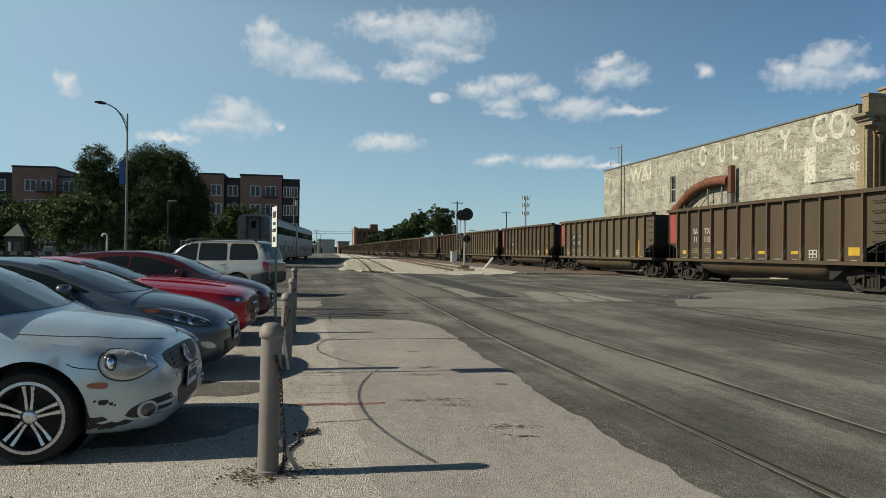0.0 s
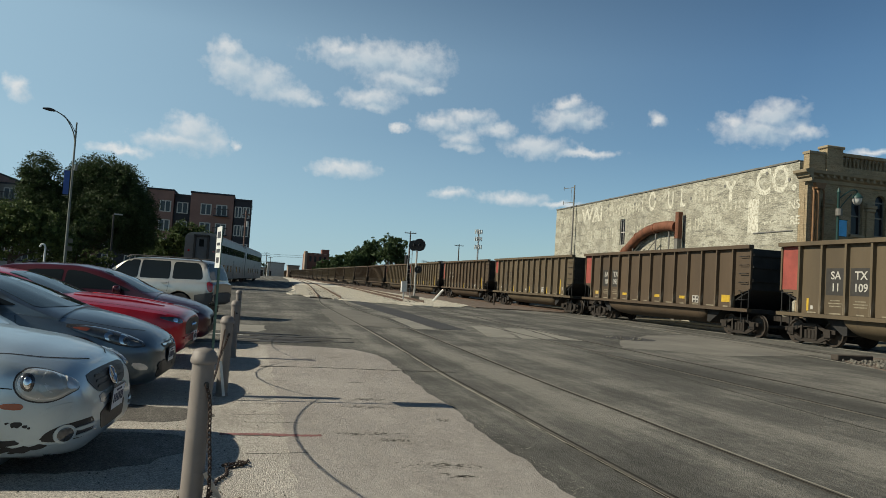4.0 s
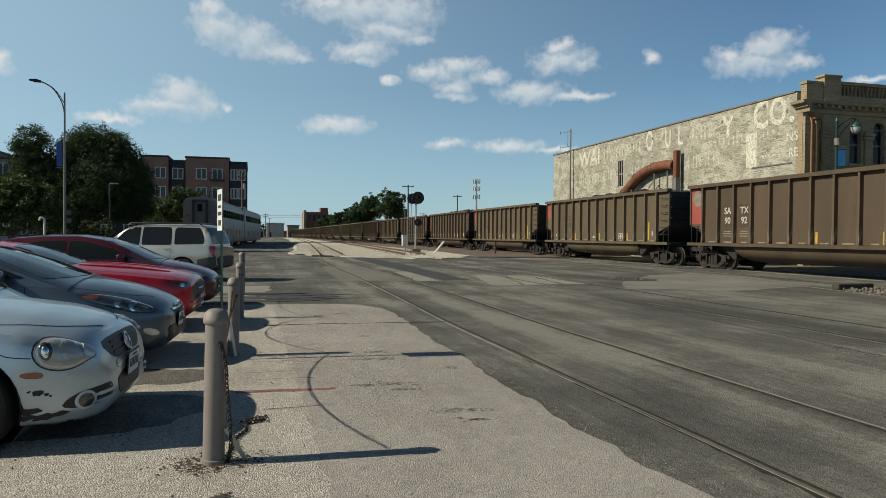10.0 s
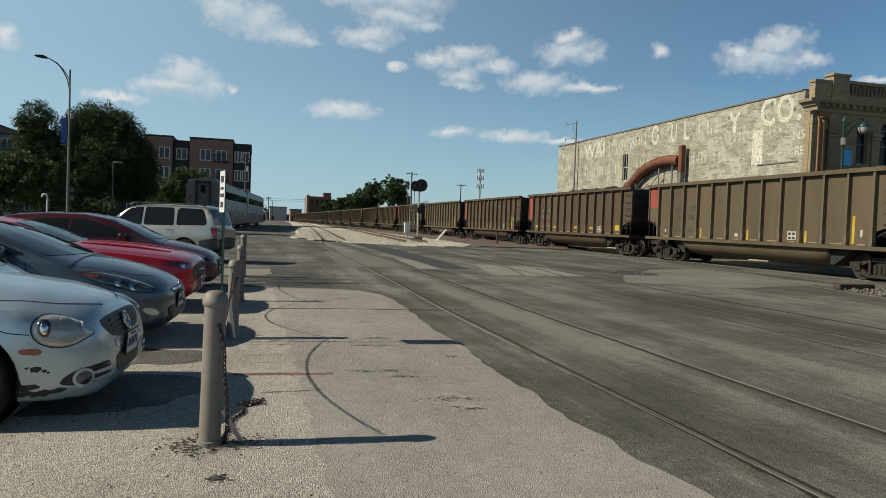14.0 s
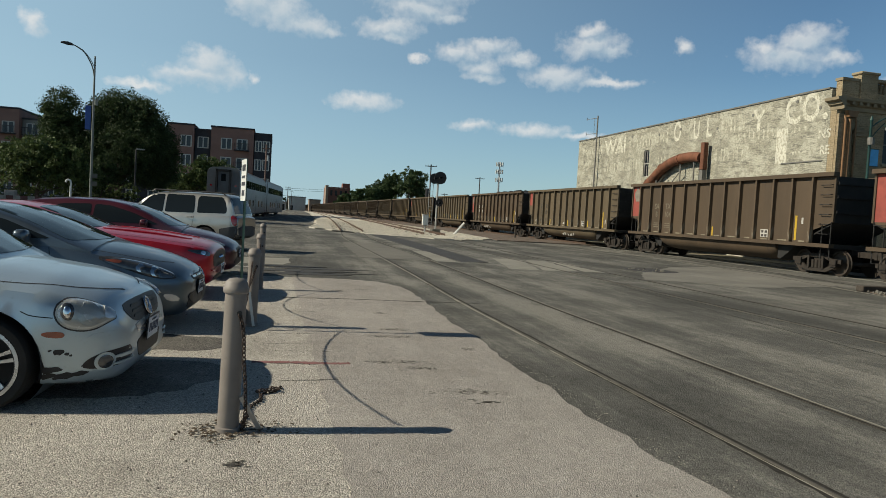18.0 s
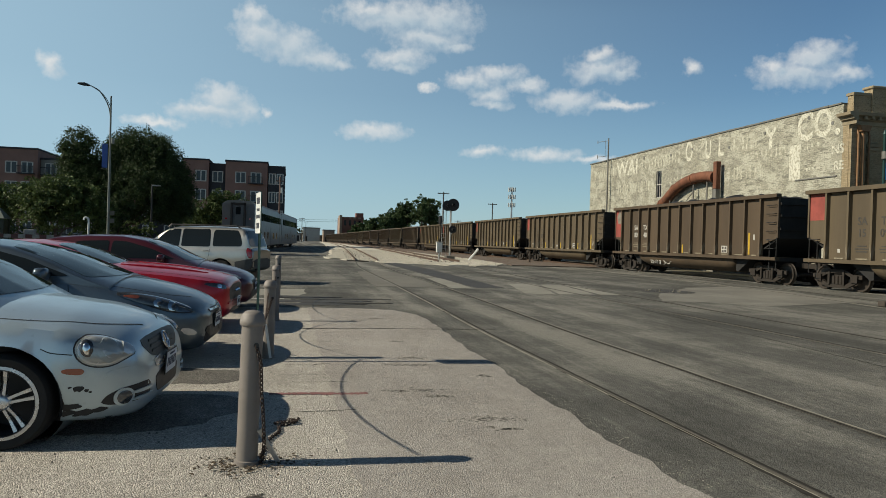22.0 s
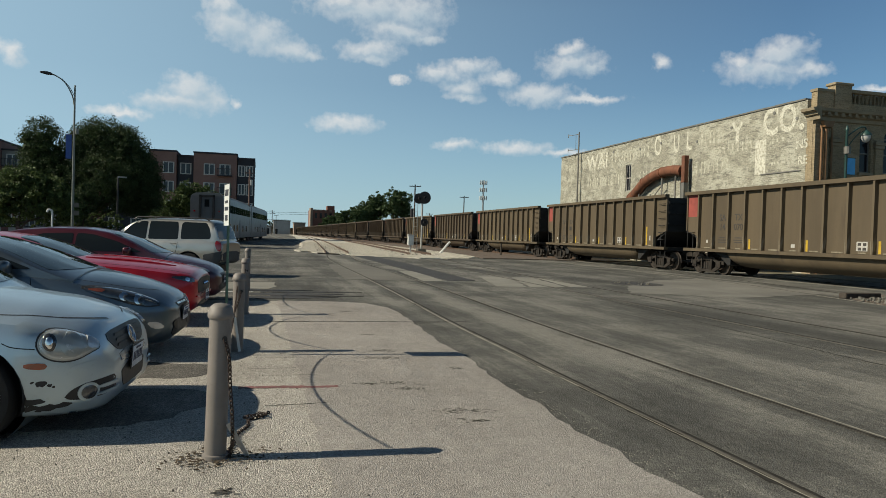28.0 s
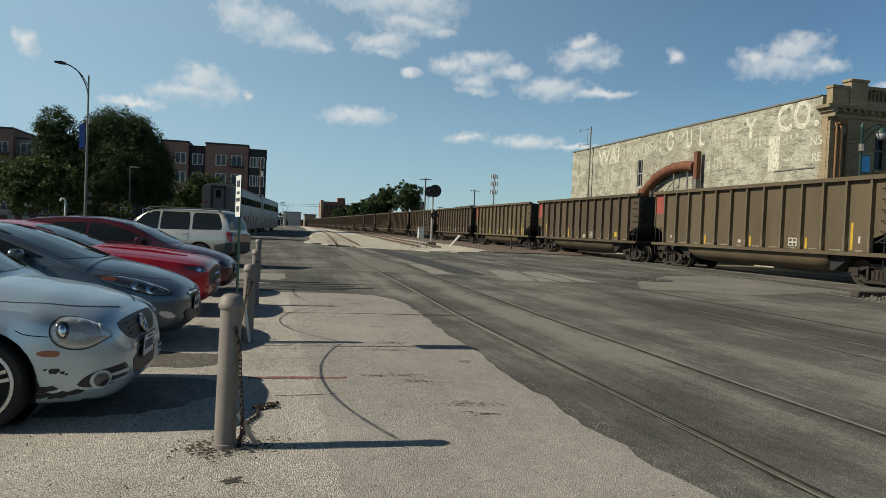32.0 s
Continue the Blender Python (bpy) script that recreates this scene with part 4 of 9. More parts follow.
def old_brick(name, base, pale, stain):
    """Flaking whitewash over brick: courses, pale remains and dark weathering."""
    m = bpy.data.materials.new(name)
    m.use_nodes = True
    t = m.node_tree
    b = t.nodes["Principled BSDF"]
    b.inputs["Roughness"].default_value = 0.92
    tc = t.nodes.new("ShaderNodeTexCoord").outputs["Object"]
    sep = t.nodes.new("ShaderNodeSeparateXYZ")
    t.links.new(tc, sep.inputs[0])
    com = t.nodes.new("ShaderNodeCombineXYZ")
    add = t.nodes.new("ShaderNodeMath")
    t.links.new(sep.outputs[0], add.inputs[0])
    t.links.new(sep.outputs[1], add.inputs[1])
    t.links.new(add.outputs[0], com.inputs[0])
    t.links.new(sep.outputs[2], com.inputs[1])
    br = t.nodes.new("ShaderNodeTexBrick")
    br.inputs["Scale"].default_value = 1.0
    br.inputs["Brick Width"].default_value, br.inputs["Row Height"].default_value, br.inputs["Mortar Size"].default_value = 0.30, 0.10, 0.012
    br.inputs["Color1"].default_value, br.inputs["Color2"].default_value = (*[c * 0.94 for c in base], 1), (*[c * 1.07 for c in base], 1)
    br.inputs["Mortar"].default_value = (*[c * 0.86 for c in base], 1)
    t.links.new(com.outputs[0], br.inputs["Vector"])
    cur = br.outputs["Color"]
    for sc, lo, hi, col, stretch in ((0.9, 0.49, 0.56, pale, (1, 1, 1.6)), (2.2, 0.53, 0.60, stain, (0.6, 0.6, 2.4)), (6.0, 0.54, 0.60, pale, (0.7, 0.7, 3.0)), (9.0, 0.56, 0.62, stain, (0.6, 0.6, 3.0)), (24.0, 0.56, 0.60, tuple(c * 0.72 for c in stain), (0.5, 0.5, 1.6)), (15.0, 0.58, 0.63, tuple(c * 1.12 for c in pale), (0.5, 0.5, 2.2)), (0.35, 0.54, 0.72, stain, (1, 1, 0.5))):
        mp = t.nodes.new("ShaderNodeMapping")
        mp.inputs["Scale"].default_value = stretch
        t.links.new(tc, mp.inputs["Vector"])
        nz = t.nodes.new("ShaderNodeTexNoise")
        nz.inputs["Scale"].default_value, nz.inputs["Detail"].default_value, nz.inputs["Roughness"].default_value = sc, 7, 0.68
        t.links.new(mp.outputs[0], nz.inputs["Vector"])
        r = t.nodes.new("ShaderNodeMapRange")
        r.inputs["From Min"].default_value, r.inputs["From Max"].default_value, r.inputs["To Max"].default_value = lo, hi, 0.86
        t.links.new(nz.outputs["Fac"], r.inputs["Value"])
        x = t.nodes.new("ShaderNodeMix")
        x.data_type = "RGBA"
        t.links.new(r.outputs[0], x.inputs["Factor"])
        t.links.new(cur, x.inputs["A"])
        x.inputs["B"].default_value = (*col, 1)
        cur = x.outputs["Result"]
    t.links.new(cur, b.inputs["Base Color"])
    bp = t.nodes.new("ShaderNodeBump")
    bp.inputs["Distance"].default_value = 0.02
    t.links.new(br.outputs["Fac"], bp.inputs["Height"])
    bp.invert = True
    t.links.new(bp.outputs[0], b.inputs["Normal"])
    return m


WHITEWASH = old_brick("flaking_whitewashed_brick", (0.297, 0.285, 0.222), (0.445, 0.432, 0.35), (0.15, 0.145, 0.118))
TAN_BRICK = old_brick("tan_face_brick", (0.29, 0.228, 0.138), (0.34, 0.275, 0.18), (0.21, 0.165, 0.10))
LIMESTONE = mat("carved_limestone", (0.25, 0.205, 0.135), 0.85, var=0.15, scale=1.5, fine=12, bump=0.004, bscale=30)
BALUSTER = mat("weathered_tan_stone", (0.21, 0.168, 0.105), 0.88, var=0.18, scale=3, fine=14)
COPING = mat("coping_metal", (0.14, 0.135, 0.12), 0.6, var=0.2, scale=2)
GHOST = mat("faded_white_sign_paint", (0.53, 0.515, 0.43), 0.92, var=0.10, scale=1.2, fine=5, spots=((0.33, 0.315, 0.245), 7.0, 0.49, 0.07))
GHOST_FAINT = mat("nearly_gone_sign_paint", (0.46, 0.445, 0.36), 0.92, var=0.10, scale=1.2, fine=5, spots=((0.30, 0.288, 0.225), 5.0, 0.46, 0.07))
ROOF_TAR = mat("flat_roof", (0.10, 0.095, 0.085), 0.9, var=0.15, scale=0.5)
WINDOW_DARK = glass_mat("old_window_glass", (0.012, 0.013, 0.016), 0.08)
RUST_PIPE = mat("rusty_duct", (0.16, 0.062, 0.032), 0.8, metal=0.15, var=0.25, scale=2.0, fine=12, spots=((0.08, 0.04, 0.028), 1.5, 0.55, 0.2))
DOWNPIPE = mat("rusty_downpipe", (0.22, 0.12, 0.055), 0.7, var=0.2, scale=3)
GREEN_IRON = mat("dark_green_iron", (0.015, 0.05, 0.045), 0.5, var=0.15, scale=5)
BLUE_BANNER = mat("blue_banner_cloth", (0.10, 0.40, 0.74), 0.8, var=0.08, scale=3)
NAVY_BANNER = mat("navy_banner_cloth", (0.045, 0.095, 0.29), 0.8, var=0.1, scale=3)
FROSTED = mat("frosted_lamp_globe", (0.40, 0.40, 0.38), 0.3, var=0.05)

warehouse = thing("warehouse", (0, 0, 0), "old whitewashed brick warehouse with faded painted sign wall", "building")
bm = B()
# side wall with one tall window opening
wy0, wy1, wz0, wz1 = 48.25, 49.0, 5.2, 7.2
for y0, y1, z0, z1 in ((WALL_Y0 + 0.41, wy0, 0, WALL_TOP), (wy1, WALL_Y1, 0, WALL_TOP), (wy0, wy1, 0, wz0), (wy0, wy1, wz1, WALL_TOP)):
    box(bm, WALL_X, WALL_X + 0.4, y0, y1, z0, z1)
part("side_wall", bm, WHITEWASH, warehouse)
win = new("window")
win.parent = warehouse
bm = B()
box(bm, WALL_X + 0.12, WALL_X + 0.16, wy0, wy1, wz0, wz1)
part("pane", bm, WINDOW_DARK, win)
bm = B()
for z in (wz0 + 0.03, (wz0 + wz1) / 2, wz1 - 0.03):
    box(bm, WALL_X + 0.08, WALL_X + 0.119, wy0, wy1, z - 0.03, z + 0.03)
for y in (wy0 + 0.02, (wy0 + wy1) / 2, wy1 - 0.02):
    box(bm, WALL_X + 0.082, WALL_X + 0.117, y - 0.02, y + 0.02, wz0, wz1)
part("frame", bm, DULL_WHITE, win)
y = WALL_Y0 + 0.5
rs = random.Random(2)
while y < WALL_Y1:
    d = rs.uniform(0.5, 0.9)
    bm = B()
    box(bm, WALL_X - 0.06, WALL_X + 0.46, y, min(y + d - 0.015, WALL_Y1 + 0.05), WALL_TOP + 0.004 + rs.uniform(0, 0.012), WALL_TOP + 0.09 + rs.uniform(0, 0.02))
    part("coping_stone", bm, COPING, warehouse)
    y += d
bm = B()
box(bm, WALL_X + 0.42, 74.5, WALL_Y0 + 0.45, WALL_Y1 - 0.05, 8.2, 8.35)
part("roof", bm, ROOF_TAR, warehouse)
bm = B()
box(bm, WALL_X + 0.41, 74.5, WALL_Y1 - 0.4, WALL_Y1, 0, WALL_TOP)
part("rear_wall", bm, WHITEWASH, warehouse)
# lead flashing on the wall and small iron anchors
bm = B()
box(bm, WALL_X - 0.05, WALL_X, 30.9, 33.9, 5.30, 5.36)
part("flashing", bm, COPING, warehouse)
for y, z in ((33.0, 8.6), (36.6, 8.3), (40.0, 7.9), (44.2, 8.3), (47.0, 8.2), (51.0, 8.4), (31.3, 8.05)):
    bm = B()
    lathe(bm, [(0.0, -0.03), (0.10, -0.03), (0.10, 0.0)], 8, "x", (WALL_X, y, z))
    part("anchor_plate", bm, COPING, warehouse)


def ghost(text, y, z, hgt, squeeze=1.0):
    """Faded painted letters on the wall that looks towards -x; y is their middle."""
    ob = word("painted_sign", text, hgt, GHOST, warehouse, pose(WALL_X - 0.004, y, z, 90, 0, -90) @ Matrix.Diagonal((squeeze, 1, 1, 1)), "faded white painted lettering", bold=0.034 * hgt)
    return ob


def ghost_bar(y0, y1, z0, z1, paint=None):
    bm = B()
    box(bm, WALL_X - 0.005, WALL_X, y0, y1, z0, z1)
    part("painted_bar", bm, paint or GHOST, warehouse)


ghost("C", 33.3, 8.08, 1.42, 0.86)
ghost("O", 31.97, 8.10, 1.42, 0.78)
ghost(".", 30.95, 8.10, 1.42, 1.0)
ghost("Y", 36.05, 7.90, 1.2, 0.95)
ghost("NS", 30.9, 6.67, 0.45, 1.05)
ghost("RE", 30.82, 5.84, 0.43, 1.0)
ghost("WAI", 53.8, 7.85, 1.15, 1.15)
ghost("O", 44.6, 8.1, 1.3, 0.62)
ghost("L", 40.9, 8.0, 1.15, 0.75)
ghost("U", 42.3, 7.98, 1.15, 0.62)
ghost_bar(33.58, 34.44, 5.34, 7.28)
# worn strokes of letters that can no longer be read
rs = random.Random(12)
for z0, z1, ya, yb in ((7.45, 8.5, 37.3, 39.8), (7.5, 8.4, 45.8, 51.5), (6.78, 7.4, 34.7, 37.9), (5.75, 6.6, 36.8, 40.9), (7.4, 8.2, 56.2, 60.2), (5.65, 6.0, 31.6, 33.2), (6.9, 7.3, 32.2, 33.3), (5.75, 6.6, 41.5, 47.0), (5.75, 6.65, 49.6, 55.6)):
    y = ya
    while y < yb:
        w = rs.uniform(0.09, 0.2)
        ghost_bar(y, y + w, z0 + rs.uniform(0, 0.15), z1 - rs.uniform(0, 0.1), GHOST_FAINT)
        if rs.random() < 0.5:
            zz = rs.uniform(z0 + 0.1, z1 - 0.15)
            ghost_bar(y + w + 0.004, y + w + 0.2, zz, zz + 0.12, GHOST_FAINT)
        y += rs.uniform(0.34, 0.55)

# street front with cornice, balustrade and arched windows
FY = WALL_Y0
front = []
WX = [30.3 + 1.52 * k for k in range(14)]
xs = [WALL_X] + [v for c in WX for v in (c - 0.36, c + 0.36)] + [56.0]
for i in range(0, len(xs) - 1, 2):
    bm = B()
    box(bm, xs[i], xs[i + 1], FY, FY + 0.4, 0, 8.0)
    part("wall_pier", bm, TAN_BRICK, warehouse)
for c in WX:
    bm = B()
    box(bm, c - 0.36, c + 0.36, FY, FY + 0.4, 0, 5.3)
    part("spandrel", bm, TAN_BRICK, warehouse)
    # arch head: a block with a round cut-out
    n = 10
    top = [(c + 0.36, 8.0), (c - 0.36, 8.0)]
    arc = [(c - 0.36 * math.cos(math.pi * k / n), 7.15 + 0.36 * math.sin(math.pi * k / n)) for k in range(n + 1)]
    bm = B()
    prism(bm, top + arc, "y", FY, FY + 0.4)
    part("arch_head", bm, TAN_BRICK, warehouse)
for c in WX[:9]:
    w = new("window")
    w.parent = warehouse
    bm = B()
    box(bm, c - 0.37, c + 0.37, FY + 0.20, FY + 0.23, 5.3, 7.55)
    part("pane", bm, WINDOW_DARK, w)
    bm = B()
    for z in (5.34, 6.3, 7.12):
        box(bm, c - 0.36, c + 0.36, FY + 0.15, FY + 0.199, z - 0.035, z + 0.035)
    for x in (c - 0.33, c + 0.33):
        box(bm, x - 0.03, x + 0.03, FY + 0.152, FY + 0.197, 5.3, 7.3)
    part("frame", bm, COPING, w)
    bm = B()
    box(bm, c - 0.45, c + 0.45, FY - 0.1, FY, 5.18, 5.30)
    part("sill", bm, LIMESTONE, w)
# pilasters between the windows
for c in [28.32] + [v + 0.76 for v in WX[:9]]:
    bm = B()
    box(bm, c - 0.22, c + 0.22, FY - 0.12, FY, 0, 6.55)
    part("pilaster", bm, TAN_BRICK, warehouse)
    bm = B()
    box(bm, c - 0.30, c + 0.30, FY - 0.20, FY - 0.001, 6.56, 6.72)
    box(bm, c - 0.34, c + 0.34, FY - 0.24, FY - 0.001, 6.73, 6.90)
    box(bm, c - 0.24, c + 0.24, FY - 0.16, FY - 0.001, 6.91, 7.0)
    bevel(bm, 0.02, 1)
    part("pilaster_cap", bm, LIMESTONE, warehouse)
bm = B()
box(bm, WALL_X + 0.02, WALL_X + 0.85, FY - 0.16, FY - 0.001, 0, 7.6)
part("corner_pier", bm, TAN_BRICK, warehouse)
bm = B()
prof = [(0.0, 7.80), (-0.10, 7.80), (-0.12, 7.98), (-0.24, 8.04), (-0.27, 8.14), (-0.46, 8.22), (-0.50, 8.36), (0.0, 8.44)]
prism(bm, [(FY + u, z) for u, z in prof], "x", WALL_X - 0.001, 56.0)
part("cornice", bm, LIMESTONE, warehouse)
bm = B()
prism(bm, [(WALL_X + 0.08 + u, z) for u, z in prof], "y", FY - 0.50, FY + 0.42)
part("cornice_return", bm, LIMESTONE, warehouse)
k = 27.6
while k < 44:
    bm = B()
    box(bm, k - 0.07, k + 0.07, FY - 0.42, FY - 0.25, 8.06, 8.20)
    part("dentil", bm, LIMESTONE, warehouse)
    k += 0.42
bm = B()
box(bm, WALL_X + 0.2, 28.2, FY - 0.02, FY + 0.38, 8.45, 9.28)
box(bm, 29.25, 56, FY + 0.05, FY + 0.35, 8.45, 8.80)
box(bm, 29.25, 56, FY, FY + 0.38, 9.36, 9.52)
part("parapet", bm, TAN_BRICK, warehouse)
bm = B()
box(bm, 29.25, 56, FY + 0.36, FY + 0.46, 8.45, 9.35)
part("parapet_backing", bm, TAN_BRICK, warehouse)
bm = B()
box(bm, WALL_X + 0.15, 28.2, FY - 0.08, FY + 0.43, 9.285, 9.42)
part("coping", bm, LIMESTONE, warehouse)
for x in (28.72, 35.4, 42.0):
    bm = B()
    box(bm, x - 0.5, x + 0.5, FY - 0.10, FY + 0.45, 8.45, 9.66)
    part("parapet_pier", bm, TAN_BRICK, warehouse)
    bm = B()
    box(bm, x - 0.58, x + 0.58, FY - 0.17, FY + 0.52, 9.664, 9.80)
    bevel(bm, 0.03, 1)
    part("pier_cap", bm, LIMESTONE, warehouse)
x = 29.45
bm = B()
lathe(bm, [(0.06, 8.80), (0.065, 8.86), (0.04, 8.90), (0.055, 9.0), (0.075, 9.1), (0.055, 9.22), (0.04, 9.30), (0.06, 9.36)], 8, "z", (0, FY + 0.2, 0))
bal = part("baluster", bm, BALUSTER, warehouse, smooth=50)
first = True
while x < 42:
    if min(abs(x - p) for p in (28.72, 35.4, 42.0)) > 0.6:
        o = bal if first else again(bal)
        o.location = (x, 0, 0)
        first = False
    x += 0.25
# downpipes with rain heads
for x, r in ((27.35, 0.05), (27.60, 0.075), (27.98, 0.05)):
    bm = B()
    tube(bm, [(x, FY - 0.24, 0), (x, FY - 0.24, 7.3), (x, FY - 0.10, 7.6)], r, 8)
    part("downpipe", bm, DOWNPIPE, warehouse, "rusty ochre downpipe")
bm = B()
prism(bm, [(27.42, 7.45), (27.86, 7.45), (27.98, 7.75), (27.30, 7.75)], "y", FY - 0.40, FY - 0.17)
part("rain_head", bm, DOWNPIPE, warehouse)

# bent rusty duct and its stack in front of the wall
duct = thing("exhaust_duct", (26.6, 0.68, 0), "large rusty bent duct rising to a short stack", "duct")
bm = B()
tube(bm, smooth_line([(0, 47.6, 2.2), (0, 47.1, 4.2), (0, 46.0, 5.0), (0, 44.6, 5.75), (0, 42.9, 6.15), (0, 41.3, 6.22), (0, 40.2, 6.1)], 30), 0.33, 18)
part("duct_bend", bm, RUST_PIPE, duct, smooth=60)
for y, z in ((46.6, 4.66), (44.9, 5.64), (42.6, 6.17)):
    i = 0
    bm = B()
    d = Vector((0, -1, 0.55 if y > 44 else 0.1)).normalized()
    tube(bm, [Vector((0, y, z)) - d * 0.04, Vector((0, y, z)) + d * 0.04], 0.37, 18)
    part("flange", bm, RUST_PIPE, duct, smooth=60)
bm = B()
box(bm, -0.16, 0.16, 39.78, 40.12, 0, 5.3)
part("chimney_base", bm, COPING, duct, "grey galvanised lower stack")
bm = B()
box(bm, -0.17, 0.17, 39.77, 40.13, 5.304, 7.05)
bevel(bm, 0.03, 1)
part("chimney", bm, RUST_PIPE, duct)
for y, z in ((45.6, 5.1), (42.6, 5.85), (41.0, 5.9)):
    bm = B()
    tube(bm, [(0, y, 0), (0, y, z)], 0.05, 8)
    part("support_post", bm, COPING, duct)
bm = B()
tube(bm, [(0.0, 43.6, 4.6), (0, 42.62, 5.3)], 0.035, 6)
tube(bm, [(0.0, 44.6, 5.1), (0, 45.58, 4.5)], 0.035, 6)
part("brace", bm, COPING, duct)

# iron street lamp with banner before the street front
lamp = thing("street_lamp", (28.15, 29.2, 0), "dark green iron street lamp with a blue banner", "lamp")
bm = B()
lathe(bm, [(0.16, 0), (0.16, 0.5), (0.10, 0.62), (0.075, 0.8), (0.065, 7.2), (0.09, 7.25), (0.05, 7.4), (0.0, 7.5)], 12, "z")
part("pole", bm, GREEN_IRON, lamp, smooth=40)
bm = B()
tube(bm, smooth_line([(0, 0, 6.9), (0.4, 0, 7.2), (0.8, 0, 7.42), (1.08, 0, 7.44), (1.15, 0, 7.3)], 16), 0.035, 8)
tube(bm, smooth_line([(0, 0, 6.3), (0.35, 0, 6.75), (0.8, 0, 7.2)], 10), 0.025, 6)
part("arm", bm, GREEN_IRON, lamp)
bm = B()
lathe(bm, [(0.05, 7.12), (0.10, 7.08), (0.26, 6.90), (0.27, 6.84), (0.0, 6.86)], 14, "z", (1.15, 0, 0.2))
part("shade", bm, GREEN_IRON, lamp, smooth=40)
bm = B()
lathe(bm, [(0.22, 6.84), (0.22, 6.72), (0.17, 6.58), (0.08, 6.50), (0.0, 6.48)], 14, "z", (1.15, 0, 0.2))
part("globe", bm, FROSTED, lamp, smooth=60)
bm = B()
box(bm, -0.02, 0.55, -0.012, 0.012, 5.05, 5.85)
part("banner", bm, BLUE_BANNER, lamp, "bright blue cloth banner")
bm = B()
for z in (5.03, 5.87):
    tube(bm, [(0, 0, z), (0.6, 0, z)], 0.018, 6)
part("banner_rod", bm, GREEN_IRON, lamp)
bm = B()
lathe(bm, [(0.0, 6.05), (0.16, 6.05), (0.16, 6.4), (0.0, 6.42)], 10, "z", (-0.02, -0.08, 0))
part("junction_box", bm, COPING, lamp)

# ---- parked cars ----
from mathutils.bvhtree import BVHTree



def car_paint(name, col, metal=0.85, rough=0.34):
    m = mat(name, col, rough, metal, var=0.06, scale=1.2, fine=30, coat=0.55, spec=0.4, spots=(tuple(c * 0.85 + 0.004 for c in col), 3.0, 0.62, 0.3))
    return m


PAINT_SILVER = car_paint("silver_blue_paint", (0.43, 0.52, 0.565), 0.5, 0.30)
PAINT_SLATE = car_paint("slate_blue_paint", (0.098, 0.128, 0.152), 0.72)
PAINT_RED = car_paint("red_paint", (0.42, 0.010, 0.022), 0.45)
PAINT_MAROON = car_paint("maroon_paint", (0.06, 0.009, 0.016), 0.3)
PAINT_CHAMPAGNE = car_paint("champagne_silver_paint", (0.41, 0.395, 0.355))
CLADDING = mat("grey_plastic_cladding", (0.048, 0.052, 0.056), 0.6, var=0.15, scale=3)
DARK_GLASS = glass_mat("car_window_glass", (0.012, 0.016, 0.018))
SCREEN_GLASS = glass_mat("windscreen_glass", (0.02, 0.03, 0.033))
BLACK_PLASTIC = mat("black_plastic", (0.014, 0.014, 0.015), 0.5, var=0.2, scale=6)
CHROME = mat("chrome_trim", (0.62, 0.62, 0.62), 0.14, metal=1.0, var=0.05, scale=4)
LAMP_GLASS = mat("headlamp_lens", (0.30, 0.315, 0.30), 0.25, metal=0.25, var=0.06, scale=9, coat=1.0)
LAMP_BEZEL = mat("silver_lamp_bezel", (0.52, 0.53, 0.52), 0.25, metal=0.5, var=0.15, scale=9, coat=0.6)
LAMP_DARK = mat("headlamp_housing", (0.06, 0.065, 0.07), 0.15, metal=0.4, var=0.4, scale=9, coat=1.0)
REFLECTOR = mat("lamp_reflector", (0.75, 0.75, 0.74), 0.1, metal=1.0, var=0.1, scale=8)
AMBER = mat("amber_marker", (0.26, 0.062, 0.028), 0.25, var=0.15, scale=20, coat=1.0)
TAIL_RED = mat("tail_lamp_red", (0.34, 0.014, 0.016), 0.15, var=0.2, scale=12, coat=1.0)
TYRE = mat("tyre_rubber", (0.010, 0.010, 0.010), 0.85, var=0.25, scale=6, bump=0.002)
ALLOY = mat("alloy_wheel", (0.50, 0.52, 0.54), 0.28, metal=0.85, var=0.12, scale=6)
ALLOY_DARK = mat("dark_wheel_barrel", (0.03, 0.03, 0.032), 0.5, metal=0.5, var=0.2, scale=5)
PLATE_WHITE = mat("number_plate_white", (0.68, 0.70, 0.72), 0.5, var=0.06, scale=9)
PLATE_INK = mat("number_plate_ink", (0.03, 0.04, 0.08), 0.6, var=0.1, scale=9)
SEAM = mat("panel_gap", (0.008, 0.008, 0.009), 0.8, var=0.1)
PRIMER_SCUFF = mat("scuffed_black_primer", (0.02, 0.021, 0.022), 0.7, var=0.2, scale=9)


def table(pairs, n=0.05):
    xs = np.array([p[0] for p in pairs], float)
    ys = np.array([p[1] for p in pairs], float)

    def f(s):
        if n <= 0:
            return float(np.interp(s, xs, ys))
        k = np.linspace(-1, 1, 9)
        w = np.exp(-3 * k * k)
        nn = min(n, 0.02 + 0.5 * max(0.0, min(s, xs[-1] - s)))
        return float((np.interp(s + k * nn, xs, ys) * w).sum() / w.sum())
    return f


def stations(length, nose=0.5):
    out, s = [], 0.0
    while s < length:
        out.append(s)
        d = min(s, length - s)
        s += 0.006 if d < 0.03 else 0.014 if d < 0.10 else 0.028 if d < nose else 0.045
    out.append(length)
    return out


